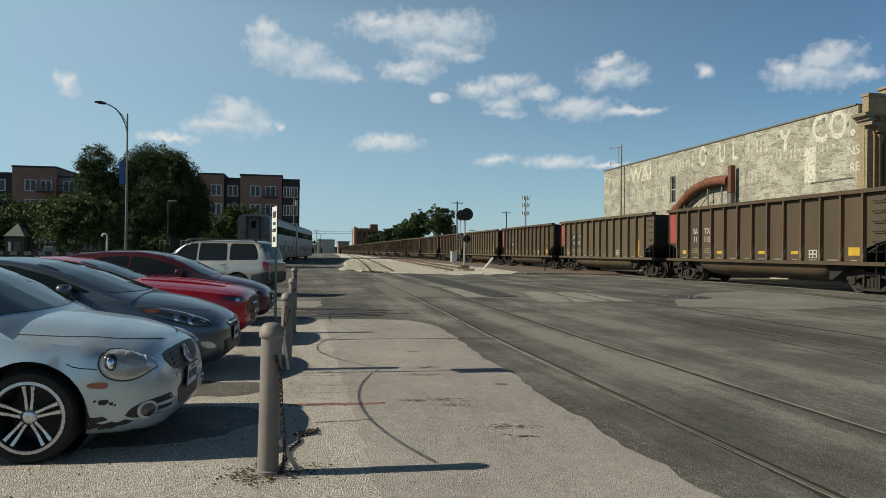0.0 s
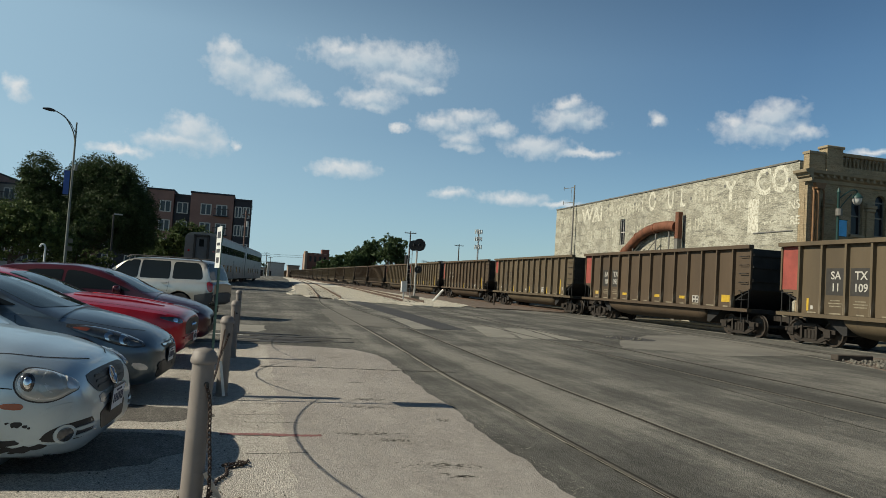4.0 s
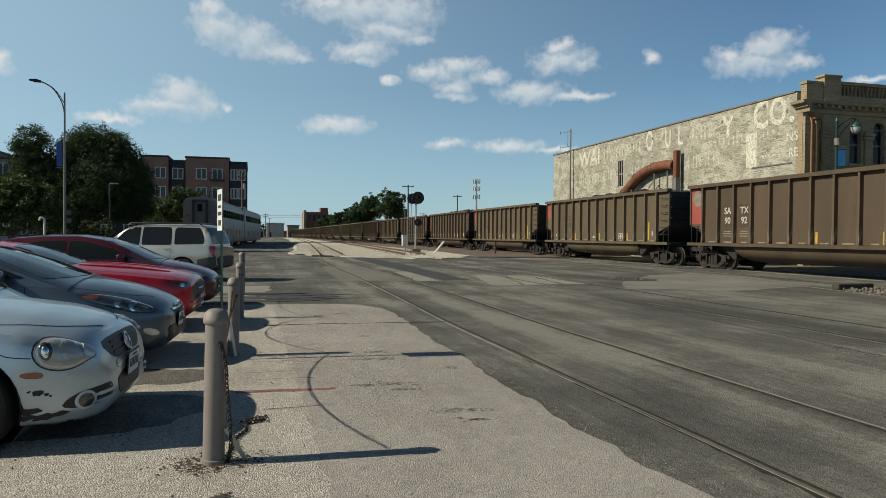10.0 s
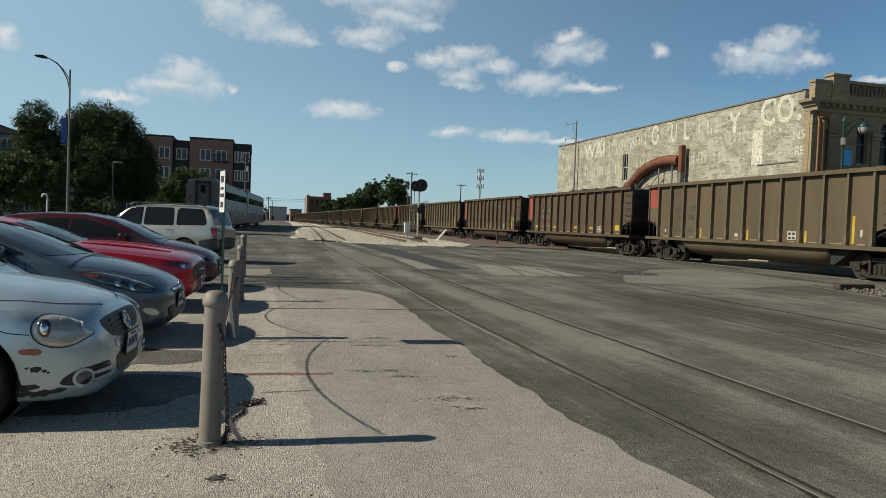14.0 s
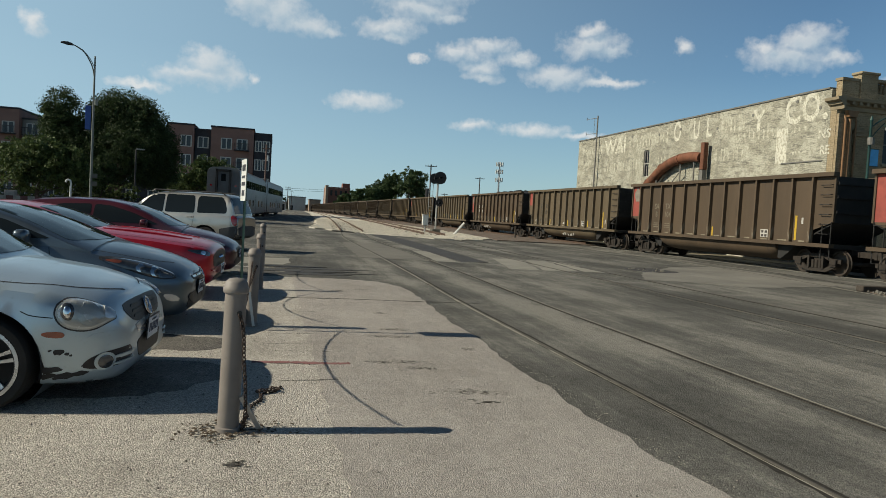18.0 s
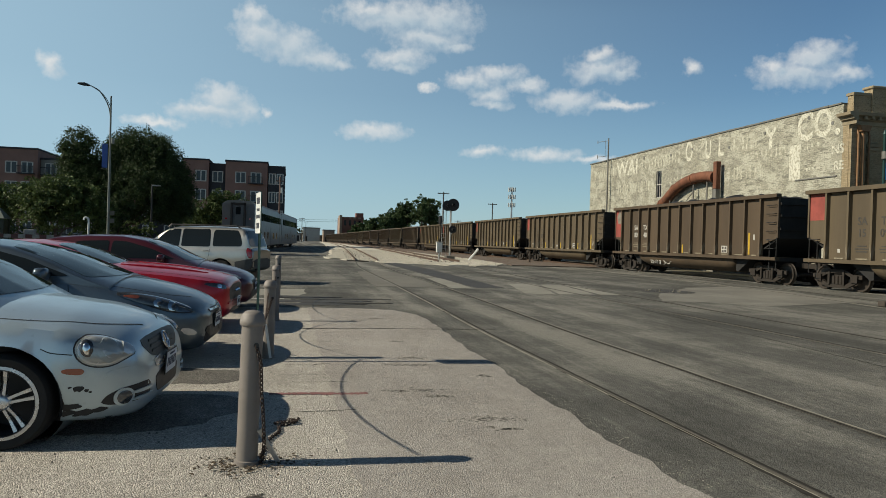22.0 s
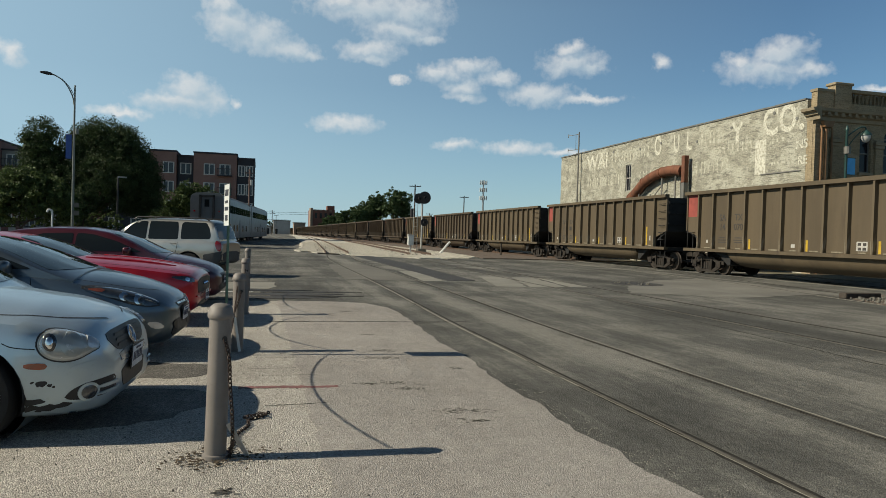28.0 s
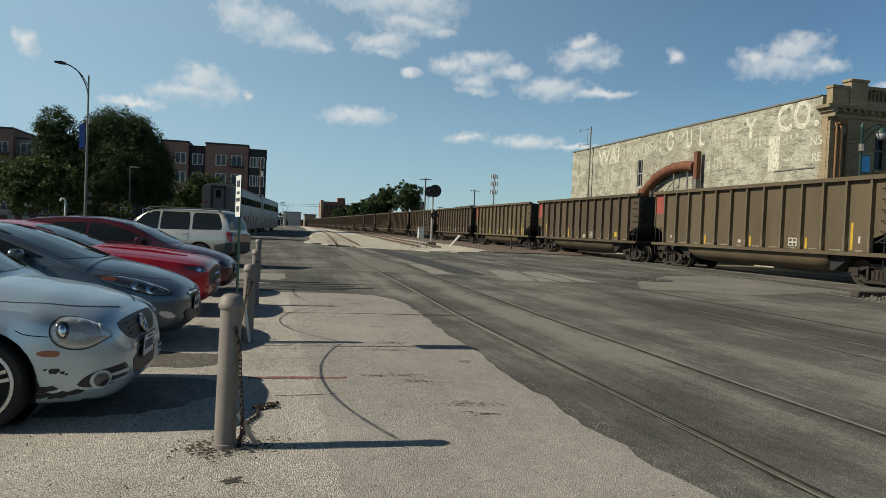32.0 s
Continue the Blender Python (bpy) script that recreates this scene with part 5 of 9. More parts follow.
def section_pts(hw, zb, zs, zt, tuck):
    hgt = zs - zb
    side = [(hw * (0.84 - tuck), zb), (hw * (0.93 - tuck * 0.7), zb + 0.03 * min(1, hgt / 0.4)), (hw * 0.965, zb + hgt * 0.18), (hw * 0.985, zb + hgt * 0.34), (hw * 0.998, zb + hgt * 0.50), (hw, zb + hgt * 0.64), (hw * 0.992, zb + hgt * 0.78), (hw * 0.975, zb + hgt * 0.90), (hw * 0.945, zs)]
    top = []
    for u in (0.10, 0.22, 0.38, 0.55, 0.75, 1.0):
        top.append((hw * 0.945 * (1 - u), zs + (zt - zs) * (1 - (1 - u) ** 2.4)))
    right = side + top
    return right + [(-y, z) for y, z in right[-2::-1]]


def loft(bm, secs):
    """secs: (s, [(y, z)...]) with equal counts; s runs back from the nose, x = -s."""
    prev = None
    first = None
    for s, pts in secs:
        cur = [bm.verts.new((-s, y, z)) for y, z in pts]
        if prev:
            for i in range(len(cur) - 1):
                bm.faces.new((prev[i], prev[i + 1], cur[i + 1], cur[i]))
            bm.faces.new((prev[-1], prev[0], cur[0], cur[-1]))
        else:
            first = cur
        prev = cur
    bm.faces.new(first[::-1])
    bm.faces.new(prev)


def cut_arches(bm, centres, r, zc, deep):
    """Opens round wheel arches in the body sides."""
    bm.verts.ensure_lookup_table()
    kill = []
    for f in bm.faces:
        c = f.calc_center_median()
        if abs(c.y) < deep:
            continue
        for s in centres:
            if all((v.co.x + s) ** 2 + (v.co.z - zc) ** 2 < r * r for v in f.verts):
                kill.append(f)
                break
    bmesh.ops.delete(bm, geom=kill, context="FACES")
    for v in bm.verts:
        if abs(v.co.y) < deep:
            continue
        for s in centres:
            dx, dz = v.co.x + s, v.co.z - zc
            d = math.hypot(dx, dz)
            if 1e-6 < d < r and v.is_boundary:
                v.co.x, v.co.z = -s + dx / d * r, zc + dz / d * r


def outline(pts, n=40, closed=True):
    """Evenly spaced points along a closed outline with straight runs between pts."""
    p = [Vector(q) for q in pts]
    if closed:
        p.append(p[0])
    seg = [(b - a).length for a, b in zip(p, p[1:])]
    tot, out = sum(seg), []
    for i in range(n):
        d = tot * i / n
        for a, b, l in zip(p, p[1:], seg):
            if d <= l or l == seg[-1] and b is p[-1]:
                out.append(a + (b - a) * (min(d, l) / max(l, 1e-9)))
                break
            d -= l
    return out


def rounded(pts, k=2):
    """Corner-cut (Chaikin) smoothing of an outline."""
    p = [Vector(q) for q in pts]
    for _ in range(k):
        q = []
        for a, b in zip(p, p[1:] + p[:1]):
            q += [a * 0.75 + b * 0.25, a * 0.25 + b * 0.75]
        p = q
    return p


def fillet(pts, r=0.06, n=4):
    """Rounds the corners of an outline by about r."""
    out = []
    p = [Vector(q) for q in pts]
    for a, b, d in zip(p[-1:] + p[:-1], p, p[1:] + p[:1]):
        k1, k2 = min(r, 0.4 * (a - b).length), min(r, 0.4 * (d - b).length)
        u, v = b + (a - b).normalized() * k1, b + (d - b).normalized() * k2
        for i in range(n + 1):
            t = i / n
            out.append(u * (1 - t) ** 2 + b * 2 * t * (1 - t) + v * t * t)
    return [tuple(q) for q in out]


def patch(name, bvhs, pts, origin, u_axis, v_axis, way, material, parent, off=0.004, label="", rounds=2, rings=5, n=44, dome=0.0):
    """A piece of the skin: an outline in the plane (origin, u, v), thrown along way onto the body and lifted off it."""
    o, ua, va, w = Vector(origin), Vector(u_axis), Vector(v_axis), Vector(way).normalized()
    pl = outline(rounded([(x, y) for x, y in pts], rounds) if rounds else pts, n)
    c = sum((Vector(p) for p in pl), Vector((0, 0))) / len(pl)
    bm = B()

    def drop(p, lift):
        start = o + ua * p[0] + va * p[1]
        best = None
        for t in bvhs:
            loc, nrm, _, d = t.ray_cast(start, w, 8.0)
            if loc is not None and (best is None or d < best[2]):
                best = (loc, nrm, d)
        if best is None:
            for t in bvhs:
                loc, nrm, _, d = t.find_nearest(start + w * 0.5)
                if best is None or d < best[2]:
                    best = (loc, nrm, d)
        nrm = best[1] if best[1].dot(w) < 0 else -best[1]
        return best[0] + nrm * lift
    prev = None
    for k in range(rings):
        r = 1 - k / rings
        cur = [bm.verts.new(drop(c + (Vector(p) - c) * r, off + dome * (1 - r * r))) for p in pl]
        if prev:
            bridge(bm, prev, cur)
        else:
            # a short skirt, so that the piece has a thickness
            skirt = [bm.verts.new(v.co + w * (off + 0.006)) for v in cur]
            bridge(bm, skirt, cur)
        prev = cur
    mid = bm.verts.new(drop(c, off + dome))
    for i in range(len(prev)):
        bm.faces.new((prev[i], prev[(i + 1) % len(prev)], mid))
    return part(name, bm, material, parent, label, smooth=50)


def seam(bvhs, pts, origin, ua, va, way, parent, wide=0.007, name="panel_gap", material=None, off=0.0022):
    """A thin line on the skin along an open run of pts."""
    o, ua, va, w = Vector(origin), Vector(ua), Vector(va), Vector(way).normalized()
    line = smooth_line([(x, y, 0) for x, y in pts], max(14, 7 * len(pts)))
    bm = B()
    prev = None
    for i, p in enumerate(line):
        d = (line[min(i + 1, len(line) - 1)] - line[max(i - 1, 0)]).normalized()
        nrm2 = Vector((-d.y, d.x, 0)) * wide / 2
        cur = []
        for q in (p - nrm2, p + nrm2):
            start = o + ua * q.x + va * q.y
            best = None
            for t in bvhs:
                loc, nn, _, dd = t.ray_cast(start, w, 8.0)
                if loc is not None and (best is None or dd < best[2]):
                    best = (loc, nn, dd)
            if best is None:
                cur = None
                break
            nn = best[1] if best[1].dot(w) < 0 else -best[1]
            cur.append(bm.verts.new(best[0] + nn * off))
        if prev and cur:
            bm.faces.new((prev[0], prev[1], cur[1], cur[0]))
        prev = cur
    if bm.faces:
        return part(name, bm, material or SEAM, parent)
    bm.free()


def wheel(parent, at, r, width, side, style, rim_r):
    wh = new("wheel")
    wh.parent, wh.location = parent, at
    wh.empty_display_size = 0.1
    h2 = width / 2
    bm = B()
    lathe(bm, [(rim_r, -h2 * 0.9), (rim_r + 0.02, -h2), (r * 0.93, -h2), (r * 0.985, -h2 * 0.82), (r, -h2 * 0.5), (r, h2 * 0.5), (r * 0.985, h2 * 0.82), (r * 0.93, h2), (rim_r + 0.02, h2), (rim_r, h2 * 0.9)], 48, "y", caps=False)
    part("tyre", bm, TYRE, wh, smooth=40)
    bm = B()
    f = side * h2
    lathe(bm, [(rim_r + 0.004, f * 0.96), (rim_r - 0.018, f * 0.98), (rim_r - 0.03, f * 0.72), (rim_r - 0.045, -f * 0.8), (0.0, -f * 0.8)], 48, "y", caps=False)
    part("rim_barrel", bm, ALLOY_DARK, wh, "dark wheel barrel", smooth=40)
    bm = B()
    lathe(bm, [(rim_r + 0.006, f * 0.90), (rim_r + 0.008, f * 0.99), (rim_r - 0.012, f * 1.01), (rim_r - 0.02, f * 0.86)], 48, "y", caps=False)
    lathe(bm, [(0.0, f * 0.78), (0.026, f * 0.78), (0.042, f * 0.72), (0.055, f * 0.5)], 24, "y", caps=False)
    part("rim", bm, ALLOY, wh, smooth=40)
    n = 5
    for k in range(n):
        a0 = 2 * math.pi * (k + 0.25) / n
        for da in ((-0.17, 0.17) if style == "twin" else (0.0,)):
            bm = B()
            wdt = 0.017 if style == "twin" else 0.055
            prev = None
            for rr, yy, ww, dth in ((0.05, 0.74, wdt * 1.1, 1.6), (rim_r * 0.55, 0.72, wdt, 1.0), (rim_r - 0.01, 0.90, wdt * 1.5, 0.8)):
                a = a0 + da * dth
                c, s = math.cos(a), math.sin(a)
                cur = []
                for du, dd in ((-ww / 2, 0), (ww / 2, 0), (ww / 2, -0.022), (-ww / 2, -0.022)):
                    cur.append(bm.verts.new((c * rr - s * du, side * (h2 * yy + dd), s * rr + c * du)))
                if prev:
                    bridge(bm, prev, cur)
                else:
                    bm.faces.new(cur)
                prev = cur
            bm.faces.new(prev)
            part("spoke", bm, ALLOY, wh)
    return wh


def build_car(name, label, at, spec):
    """A parked car; its own x runs forward from the nose (x = 0), y across, z up."""
    car = thing(name, at, label, "car", "parked cars")
    L = spec["L"]
    # a lower greenhouse: heights above the belt shrink
    low, belt = spec.get("low", 1.0), 0.95
    spec = dict(spec)
    for key in ("roof", "screen", "backlight"):
        spec[key] = [(a, z if z < belt else belt + (z - belt) * low) for a, z in spec[key]]
    spec["windows"] = [[(a, z if z < belt else belt + (z - belt) * low) for a, z in w] for w in spec["windows"]]
    fw, fb, fs, ft = (table(spec[k], spec.get("soft", 0.09)) for k in ("hw", "zb", "zs", "zt"))
    secs = [(s, section_pts(fw(s), fb(s), fs(s), ft(s), 0.02)) for s in stations(L)]
    bm = B()
    loft(bm, secs)
    k = spec.get("tall", 1.0)
    car.scale = (1, 1, k)
    R = spec["wheel"]
    cut_arches(bm, spec["axles"], R + 0.055, R + 0.005, 0.45)
    bmesh.ops.recalc_face_normals(bm, faces=list(bm.faces))
    body_bvh = BVHTree.FromBMesh(bm)
    body = part("body", bm, spec["paint"], car, smooth=50)
    # cabin
    s0, s1 = spec["cabin"]
    fr, fh = table(spec["roof"], 0.10), table(spec["roof_hw"], 0.10)
    bm = B()
    gsec = []
    ss = [s0 + (s1 - s0) * i / 60 for i in range(61)]
    for s in ss:
        base_z = fs(s) - 0.03
        zr = max(fr(s), base_z + 0.02)
        bw = fw(s) * 0.955
        hr = fh(s)
        kk = min(1.0, (zr - base_z) / (spec["H"] - base_z))
        tw = bw + (hr - bw) * kk
        half = [(bw, base_z), (bw + (tw - bw) * 0.28, base_z + (zr - base_z) * 0.30), (bw + (tw - bw) * 0.60, base_z + (zr - base_z) * 0.62), (tw * 1.0, base_z + (zr - base_z) * 0.90), (tw * 0.93, base_z + (zr - base_z) * 0.965), (tw * 0.75, zr - 0.008 * kk), (tw * 0.4, zr + 0.012 * kk), (0, zr + 0.02 * kk)]
        half = [(y, z - 0.10 * (1 - kk) * (y / bw) ** 2) for y, z in half]
        gsec.append((s, half + [(-y, z) for y, z in half[-2::-1]]))
    loft(bm, gsec)
    bmesh.ops.recalc_face_normals(bm, faces=list(bm.faces))
    cab_bvh = BVHTree.FromBMesh(bm)
    part("cabin", bm, spec["paint"], car, smooth=50)
    both = [body_bvh, cab_bvh]
    X, Y, Z = Vector((1, 0, 0)), Vector((0, 1, 0)), Vector((0, 0, 1))
    # windows: outlines in (s back from nose, z)
    for side in (-1, 1):
        for pts in spec["windows"]:
            patch("side_window", [cab_bvh], fillet([(-s, z) for s, z in pts], spec.get("wround", 0.05)), (0, side * 2.0, 0), X, Z, -side * Y, DARK_GLASS, car, 0.004, rounds=0, n=72)
        for pts in spec.get("doors", []):
            seam([body_bvh], [(-s, z) for s, z in pts], (0, side * 2.0, 0), X, Z, -side * Y, car)
        for s, z in spec.get("handles", []):
            bm = B()
            y = side * (fw(s) + 0.012)
            tube(bm, [(-s - 0.09, y - side * 0.02, z), (-s - 0.07, y + side * 0.015, z), (-s + 0.07, y + side * 0.015, z), (-s + 0.09, y - side * 0.02, z)], 0.012, 8)
            part("door_handle", bm, spec.get("handle_mat", spec["paint"]), car)
        mx, mz = spec["mirror"]
        out = spec.get("mirror_out", 1.0)
        bm = B()
        yy = side * (fw(mx) * 0.95)
        prev = None
        for u, q in ((-0.06, 0.5), (0.03, 0.8), (0.08, 1.25), (0.17, 1.25), (0.21, 0.8)):
            cur = [bm.verts.new((-mx - 0.02 + math.copysign(abs(math.cos(a)) ** 0.6, math.cos(a)) * 0.05 * q, yy + side * u * out, mz + math.copysign(abs(math.sin(a)) ** 0.6, math.sin(a)) * 0.058 * q)) for a in (2 * math.pi * i / 14 for i in range(14))]
            if prev:
                bridge(bm, prev, cur)
            else:
                bm.faces.new(cur)
            prev = cur
        bm.faces.new(prev)
        part("mirror", bm, spec["paint"], car, smooth=60)
    patch("windscreen", [cab_bvh], fillet(spec["screen"], 0.05), (1.0, 0, 0), Y, Z, -X, SCREEN_GLASS, car, 0.004, rounds=0, rings=8, n=80)
    patch("rear_window", [cab_bvh], fillet(spec["backlight"], 0.07), (-L - 1.0, 0, 0), Y, Z, X, DARK_GLASS, car, 0.004, rounds=0, rings=7, n=60)
    # wheels and wells
    for i, s in enumerate(spec["axles"]):
        for side in (-1, 1):
            hw = fw(s)
            wheel(car, (-s, side * (hw - 0.125), R / k), R, 0.215, side, spec.get("rim", "twin"), spec["rim_r"]).scale = (1, 1, 1 / k)
            bm = B()
            ri = R + 0.06
            prev = None
            for j in range(19):
                a = math.pi * (j / 18 * 1.16 - 0.08)
                cur = [bm.verts.new((-s + math.cos(a) * ri, side * (hw - 0.012 - dy), R + math.sin(a) * ri)) for dy in (0.0, 0.30)]
                if prev:
                    bm.faces.new((prev[0], prev[1], cur[1], cur[0]))
                prev = cur
            box(bm, -s - ri, -s + ri, min(side * (hw - 0.30), side * (hw - 0.31)), max(side * (hw - 0.30), side * (hw - 0.31)), 0.2, R + ri * 0.95)
            part("wheel_well", bm, BLACK_PLASTIC, car)
    # underbody boxes, made wide and low to block skylight under the car
    bm = B()
    box(bm, -L + 0.30, -0.30, -0.60, 0.60, 0.125, 0.32)
    box(bm, -spec["axles"][1] + R + 0.1, -spec["axles"][0] - R - 0.1, -0.80, 0.80, 0.135, 0.31)
    part("underbody", bm, BLACK_PLASTIC, car)
    return car, both, (X, Y, Z), (fw, fb, fs, ft)


def number_plate(car, at, w=0.30, hgt=0.15, frame_mat=None):
    p = new("number_plate")
    p.parent, p.matrix_basis = car, at
    bm = B()
    box(bm, -0.006, 0.0, -w / 2 - 0.012, w / 2 + 0.012, -hgt / 2 - 0.012, hgt / 2 + 0.012)
    part("plate_frame", bm, frame_mat or BLACK_PLASTIC, p)
    bm = B()
    box(bm, 0.001, 0.004, -w / 2, w / 2, -hgt / 2, hgt / 2)
    part("plate", bm, PLATE_WHITE, p)
    for k in range(6):
        bm = B()
        y = -0.115 + 0.046 * k
        box(bm, 0.0045, 0.006, y - 0.015, y + 0.015, -0.032, 0.032)
        part("plate_bar", bm, PLATE_INK, p)
    bm = B()
    box(bm, 0.0045, 0.006, -0.07, 0.07, 0.048, 0.062)
    part("plate_bar", bm, PLATE_INK, p)


def ring_piece(name, car, centre, normal, r, thick, material, n=28):
    nrm = Vector(normal).normalized()
    a = nrm.orthogonal().normalized()
    b = nrm.cross(a)
    c = Vector(centre)
    bm = B()
    pts = [c + (a * math.cos(k) + b * math.sin(k)) * r for k in (2 * math.pi * i / n for i in range(n + 1))]
    tube(bm, pts, thick, 8, caps=False)
    return part(name, bm, material, car, smooth=60)


# silver-blue coupe with scuffed bumper
X, Y, Z = Vector((1, 0, 0)), Vector((0, 1, 0)), Vector((0, 0, 1))
COUPE = dict(
    L=4.27, H=1.38, paint=PAINT_SILVER, wheel=0.300, rim_r=0.224, axles=(0.79, 3.37), rim="twin",
    hw=[(0, 0.50), (0.015, 0.575), (0.05, 0.655), (0.11, 0.725), (0.2, 0.785), (0.34, 0.84), (0.42, 0.87), (0.77, 0.895), (1.27, 0.895), (3.17, 0.895), (3.77, 0.86), (4.12, 0.78), (4.25, 0.66), (4.28, 0.55)],
    zb=[(0, 0.245), (0.02, 0.195), (0.08, 0.165), (0.3, 0.15), (0.77, 0.16), (3.37, 0.18), (3.97, 0.22), (4.23, 0.3), (4.28, 0.4)],
    zs=[(0, 0.44), (0.02, 0.49), (0.05, 0.55), (0.09, 0.60), (0.16, 0.645), (0.3, 0.695), (0.47, 0.745), (0.87, 0.79), (1.22, 0.82), (1.87, 0.86), (3.27, 0.92), (3.77, 0.94), (4.07, 0.90), (4.23, 0.80), (4.28, 0.70)],
    zt=[(0, 0.475), (0.02, 0.535), (0.045, 0.615), (0.07, 0.68), (0.12, 0.725), (0.22, 0.775), (0.49, 0.848), (0.87, 0.905), (1.22, 0.925), (1.87, 0.93), (3.27, 0.97), (3.77, 0.99), (4.07, 0.95), (4.23, 0.86), (4.28, 0.75)],
    cabin=(0.86, 3.72),
    roof=[(0.86, 0.86), (1.0, 0.945), (1.08, 0.98), (1.46, 1.17), (1.84, 1.31), (2.17, 1.375), (2.57, 1.375), (2.97, 1.31), (3.37, 1.19), (3.72, 0.98)],
    roof_hw=[(0.86, 0.80), (1.5, 0.66), (2.17, 0.58), (2.97, 0.57), (3.72, 0.70)],
    windows=[[(1.22, 0.90), (1.72, 1.18), (2.08, 1.28), (2.49, 1.28), (2.49, 0.92)], [(2.54, 0.92), (2.54, 1.275), (2.82, 1.255), (3.17, 1.09), (3.32, 0.97)]],
    screen=[(-0.76, 0.935), (-0.72, 1.0), (-0.575, 1.29), (-0.3, 1.325), (0.3, 1.325), (0.575, 1.29), (0.72, 1.0), (0.76, 0.935)],
    backlight=[(-0.55, 1.05), (-0.5, 1.28), (0.5, 1.28), (0.55, 1.05)],
    doors=[[(1.29, 0.9), (1.27, 0.7), (1.25, 0.45), (1.29, 0.28)], [(2.62, 0.93), (2.65, 0.7), (2.61, 0.45), (2.53, 0.28)], [(1.29, 0.28), (1.87, 0.27), (2.53, 0.28)]],
    mirror_out=0.3, handles=[(2.37, 0.80)], mirror=(1.78, 0.93))
COUPE_AT = pose(-0.865, 5.69, 0, 0, 0, -4)
coupe, skins, _, fns = build_car("coupe", "silver-blue coupe with scuffed front bumper, parked nose-out", COUPE_AT, COUPE)
body_only = [skins[0]]
for side in (-1, 1):
    diag = Vector((0.62, side * 0.78, 0)).normalized()
    u = Vector((0.78, -side * 0.62, 0)) * 1.0
    o = Vector((-0.33, side * 0.74, 0)) + diag * 1.5
    hl_pts = [(-0.095, 0.640), (-0.085, 0.580), (-0.03, 0.532), (0.06, 0.516), (0.14, 0.530), (0.21, 0.562), (0.30, 0.585), (0.26, 0.628), (0.18, 0.672), (0.09, 0.702), (0.0, 0.712), (-0.065, 0.692)]
    patch("headlight_surround", body_only, [((x - 0.10) * 1.05 + 0.10, 0.617 + (z - 0.617) * 1.10) for x, z in hl_pts], o, u, Z, -diag, BLACK_PLASTIC, coupe, 0.003, rounds=2)
    lamp = patch("headlight", body_only, hl_pts, o, u, Z, -diag, LAMP_GLASS, coupe, 0.007, "clear oval headlight with projector", rounds=2, dome=0.012)
    patch("projector", body_only, [(-0.025 + 0.042 * math.cos(a), 0.635 + 0.055 * math.sin(a)) for a in (0.6 * i for i in range(10))], o, u, Z, -diag, LAMP_DARK, lamp, 0.020, rounds=1, dome=0.012)
    patch("projector_lens", body_only, [(-0.03 + 0.02 * math.cos(a), 0.63 + 0.035 * math.sin(a)) for a in (0.6 * i for i in range(10))], o, u, Z, -diag, REFLECTOR, lamp, 0.036, rounds=1, dome=0.006)
    patch("bezel", body_only, [((x - 0.10) * 0.94 + 0.10, 0.617 + (z - 0.617) * 0.90) for x, z in hl_pts], o, u, Z, -diag, LAMP_BEZEL, lamp, 0.0125, rounds=2, dome=0.010)
    patch("inner_lens", body_only, [((x - 0.10) * 0.87 + 0.10, 0.617 + (z - 0.617) * 0.80) for x, z in hl_pts], o, u, Z, -diag, LAMP_GLASS, lamp, 0.016, rounds=2, dome=0.010)
    patch("reflector_bowl", body_only, [(0.095 + 0.07 * math.cos(a), 0.610 + 0.072 * math.sin(a)) for a in (0.6 * i for i in range(10))], o, u, Z, -diag, LAMP_GLASS, lamp, 0.024, rounds=1, dome=0.006)
    patch("indicator", body_only, [(0.185, 0.575), (0.275, 0.592), (0.235, 0.632), (0.185, 0.65)], o, u, Z, -diag, LAMP_BEZEL, lamp, 0.0265, rounds=1)
    # bumper lower vent with fog light
    fo = Vector((-0.165, side * 0.617, -0.018)) + diag * 1.5
    patch("bumper_vent", body_only, [(-0.15, 0.295), (-0.08, 0.277), (0.06, 0.282), (0.22, 0.30), (0.22, 0.405), (0.10, 0.40), (-0.03, 0.385), (-0.12, 0.345)], fo, u, Z, -diag, BLACK_PLASTIC, coupe, 0.003, rounds=1)
    patch("vent_blade", body_only, [(0.05, 0.335), (0.23, 0.345), (0.23, 0.365), (0.05, 0.36)], fo, u, Z, -diag, PAINT_SILVER, coupe, 0.014, rounds=1)
    patch("vent_blade", body_only, [(0.05, 0.29), (0.23, 0.305), (0.23, 0.322), (0.05, 0.31)], fo, u, Z, -diag, PAINT_SILVER, coupe, 0.014, rounds=1)
    fog = patch("fog_light_ring", body_only, [(-0.005 + 0.072 * math.cos(a), 0.325 + 0.062 * math.sin(a)) for a in (0.5 * i for i in range(12))], fo, u, Z, -diag, PAINT_SILVER, coupe, 0.010, rounds=1)
    patch("fog_light", body_only, [(-0.005 + 0.05 * math.cos(a), 0.325 + 0.045 * math.sin(a)) for a in (0.5 * i for i in range(12))], fo, u, Z, -diag, LAMP_DARK, fog, 0.016, rounds=1, dome=0.008)
    # side marker
    patch("side_marker", body_only, [(-0.435, 0.515), (-0.335, 0.515), (-0.31, 0.495), (-0.33, 0.47), (-0.435, 0.485)], (0, side * 2, 0), X, Z, -side * Y, AMBER, coupe, 0.006, "amber side marker", rounds=1)
    # bumper and bonnet gaps
    seam(body_only, [(-0.56, 0.64), (-0.50, 0.615), (-0.38, 0.60)], (0, side * 2, 0), X, Z, -side * Y, coupe, 0.006)
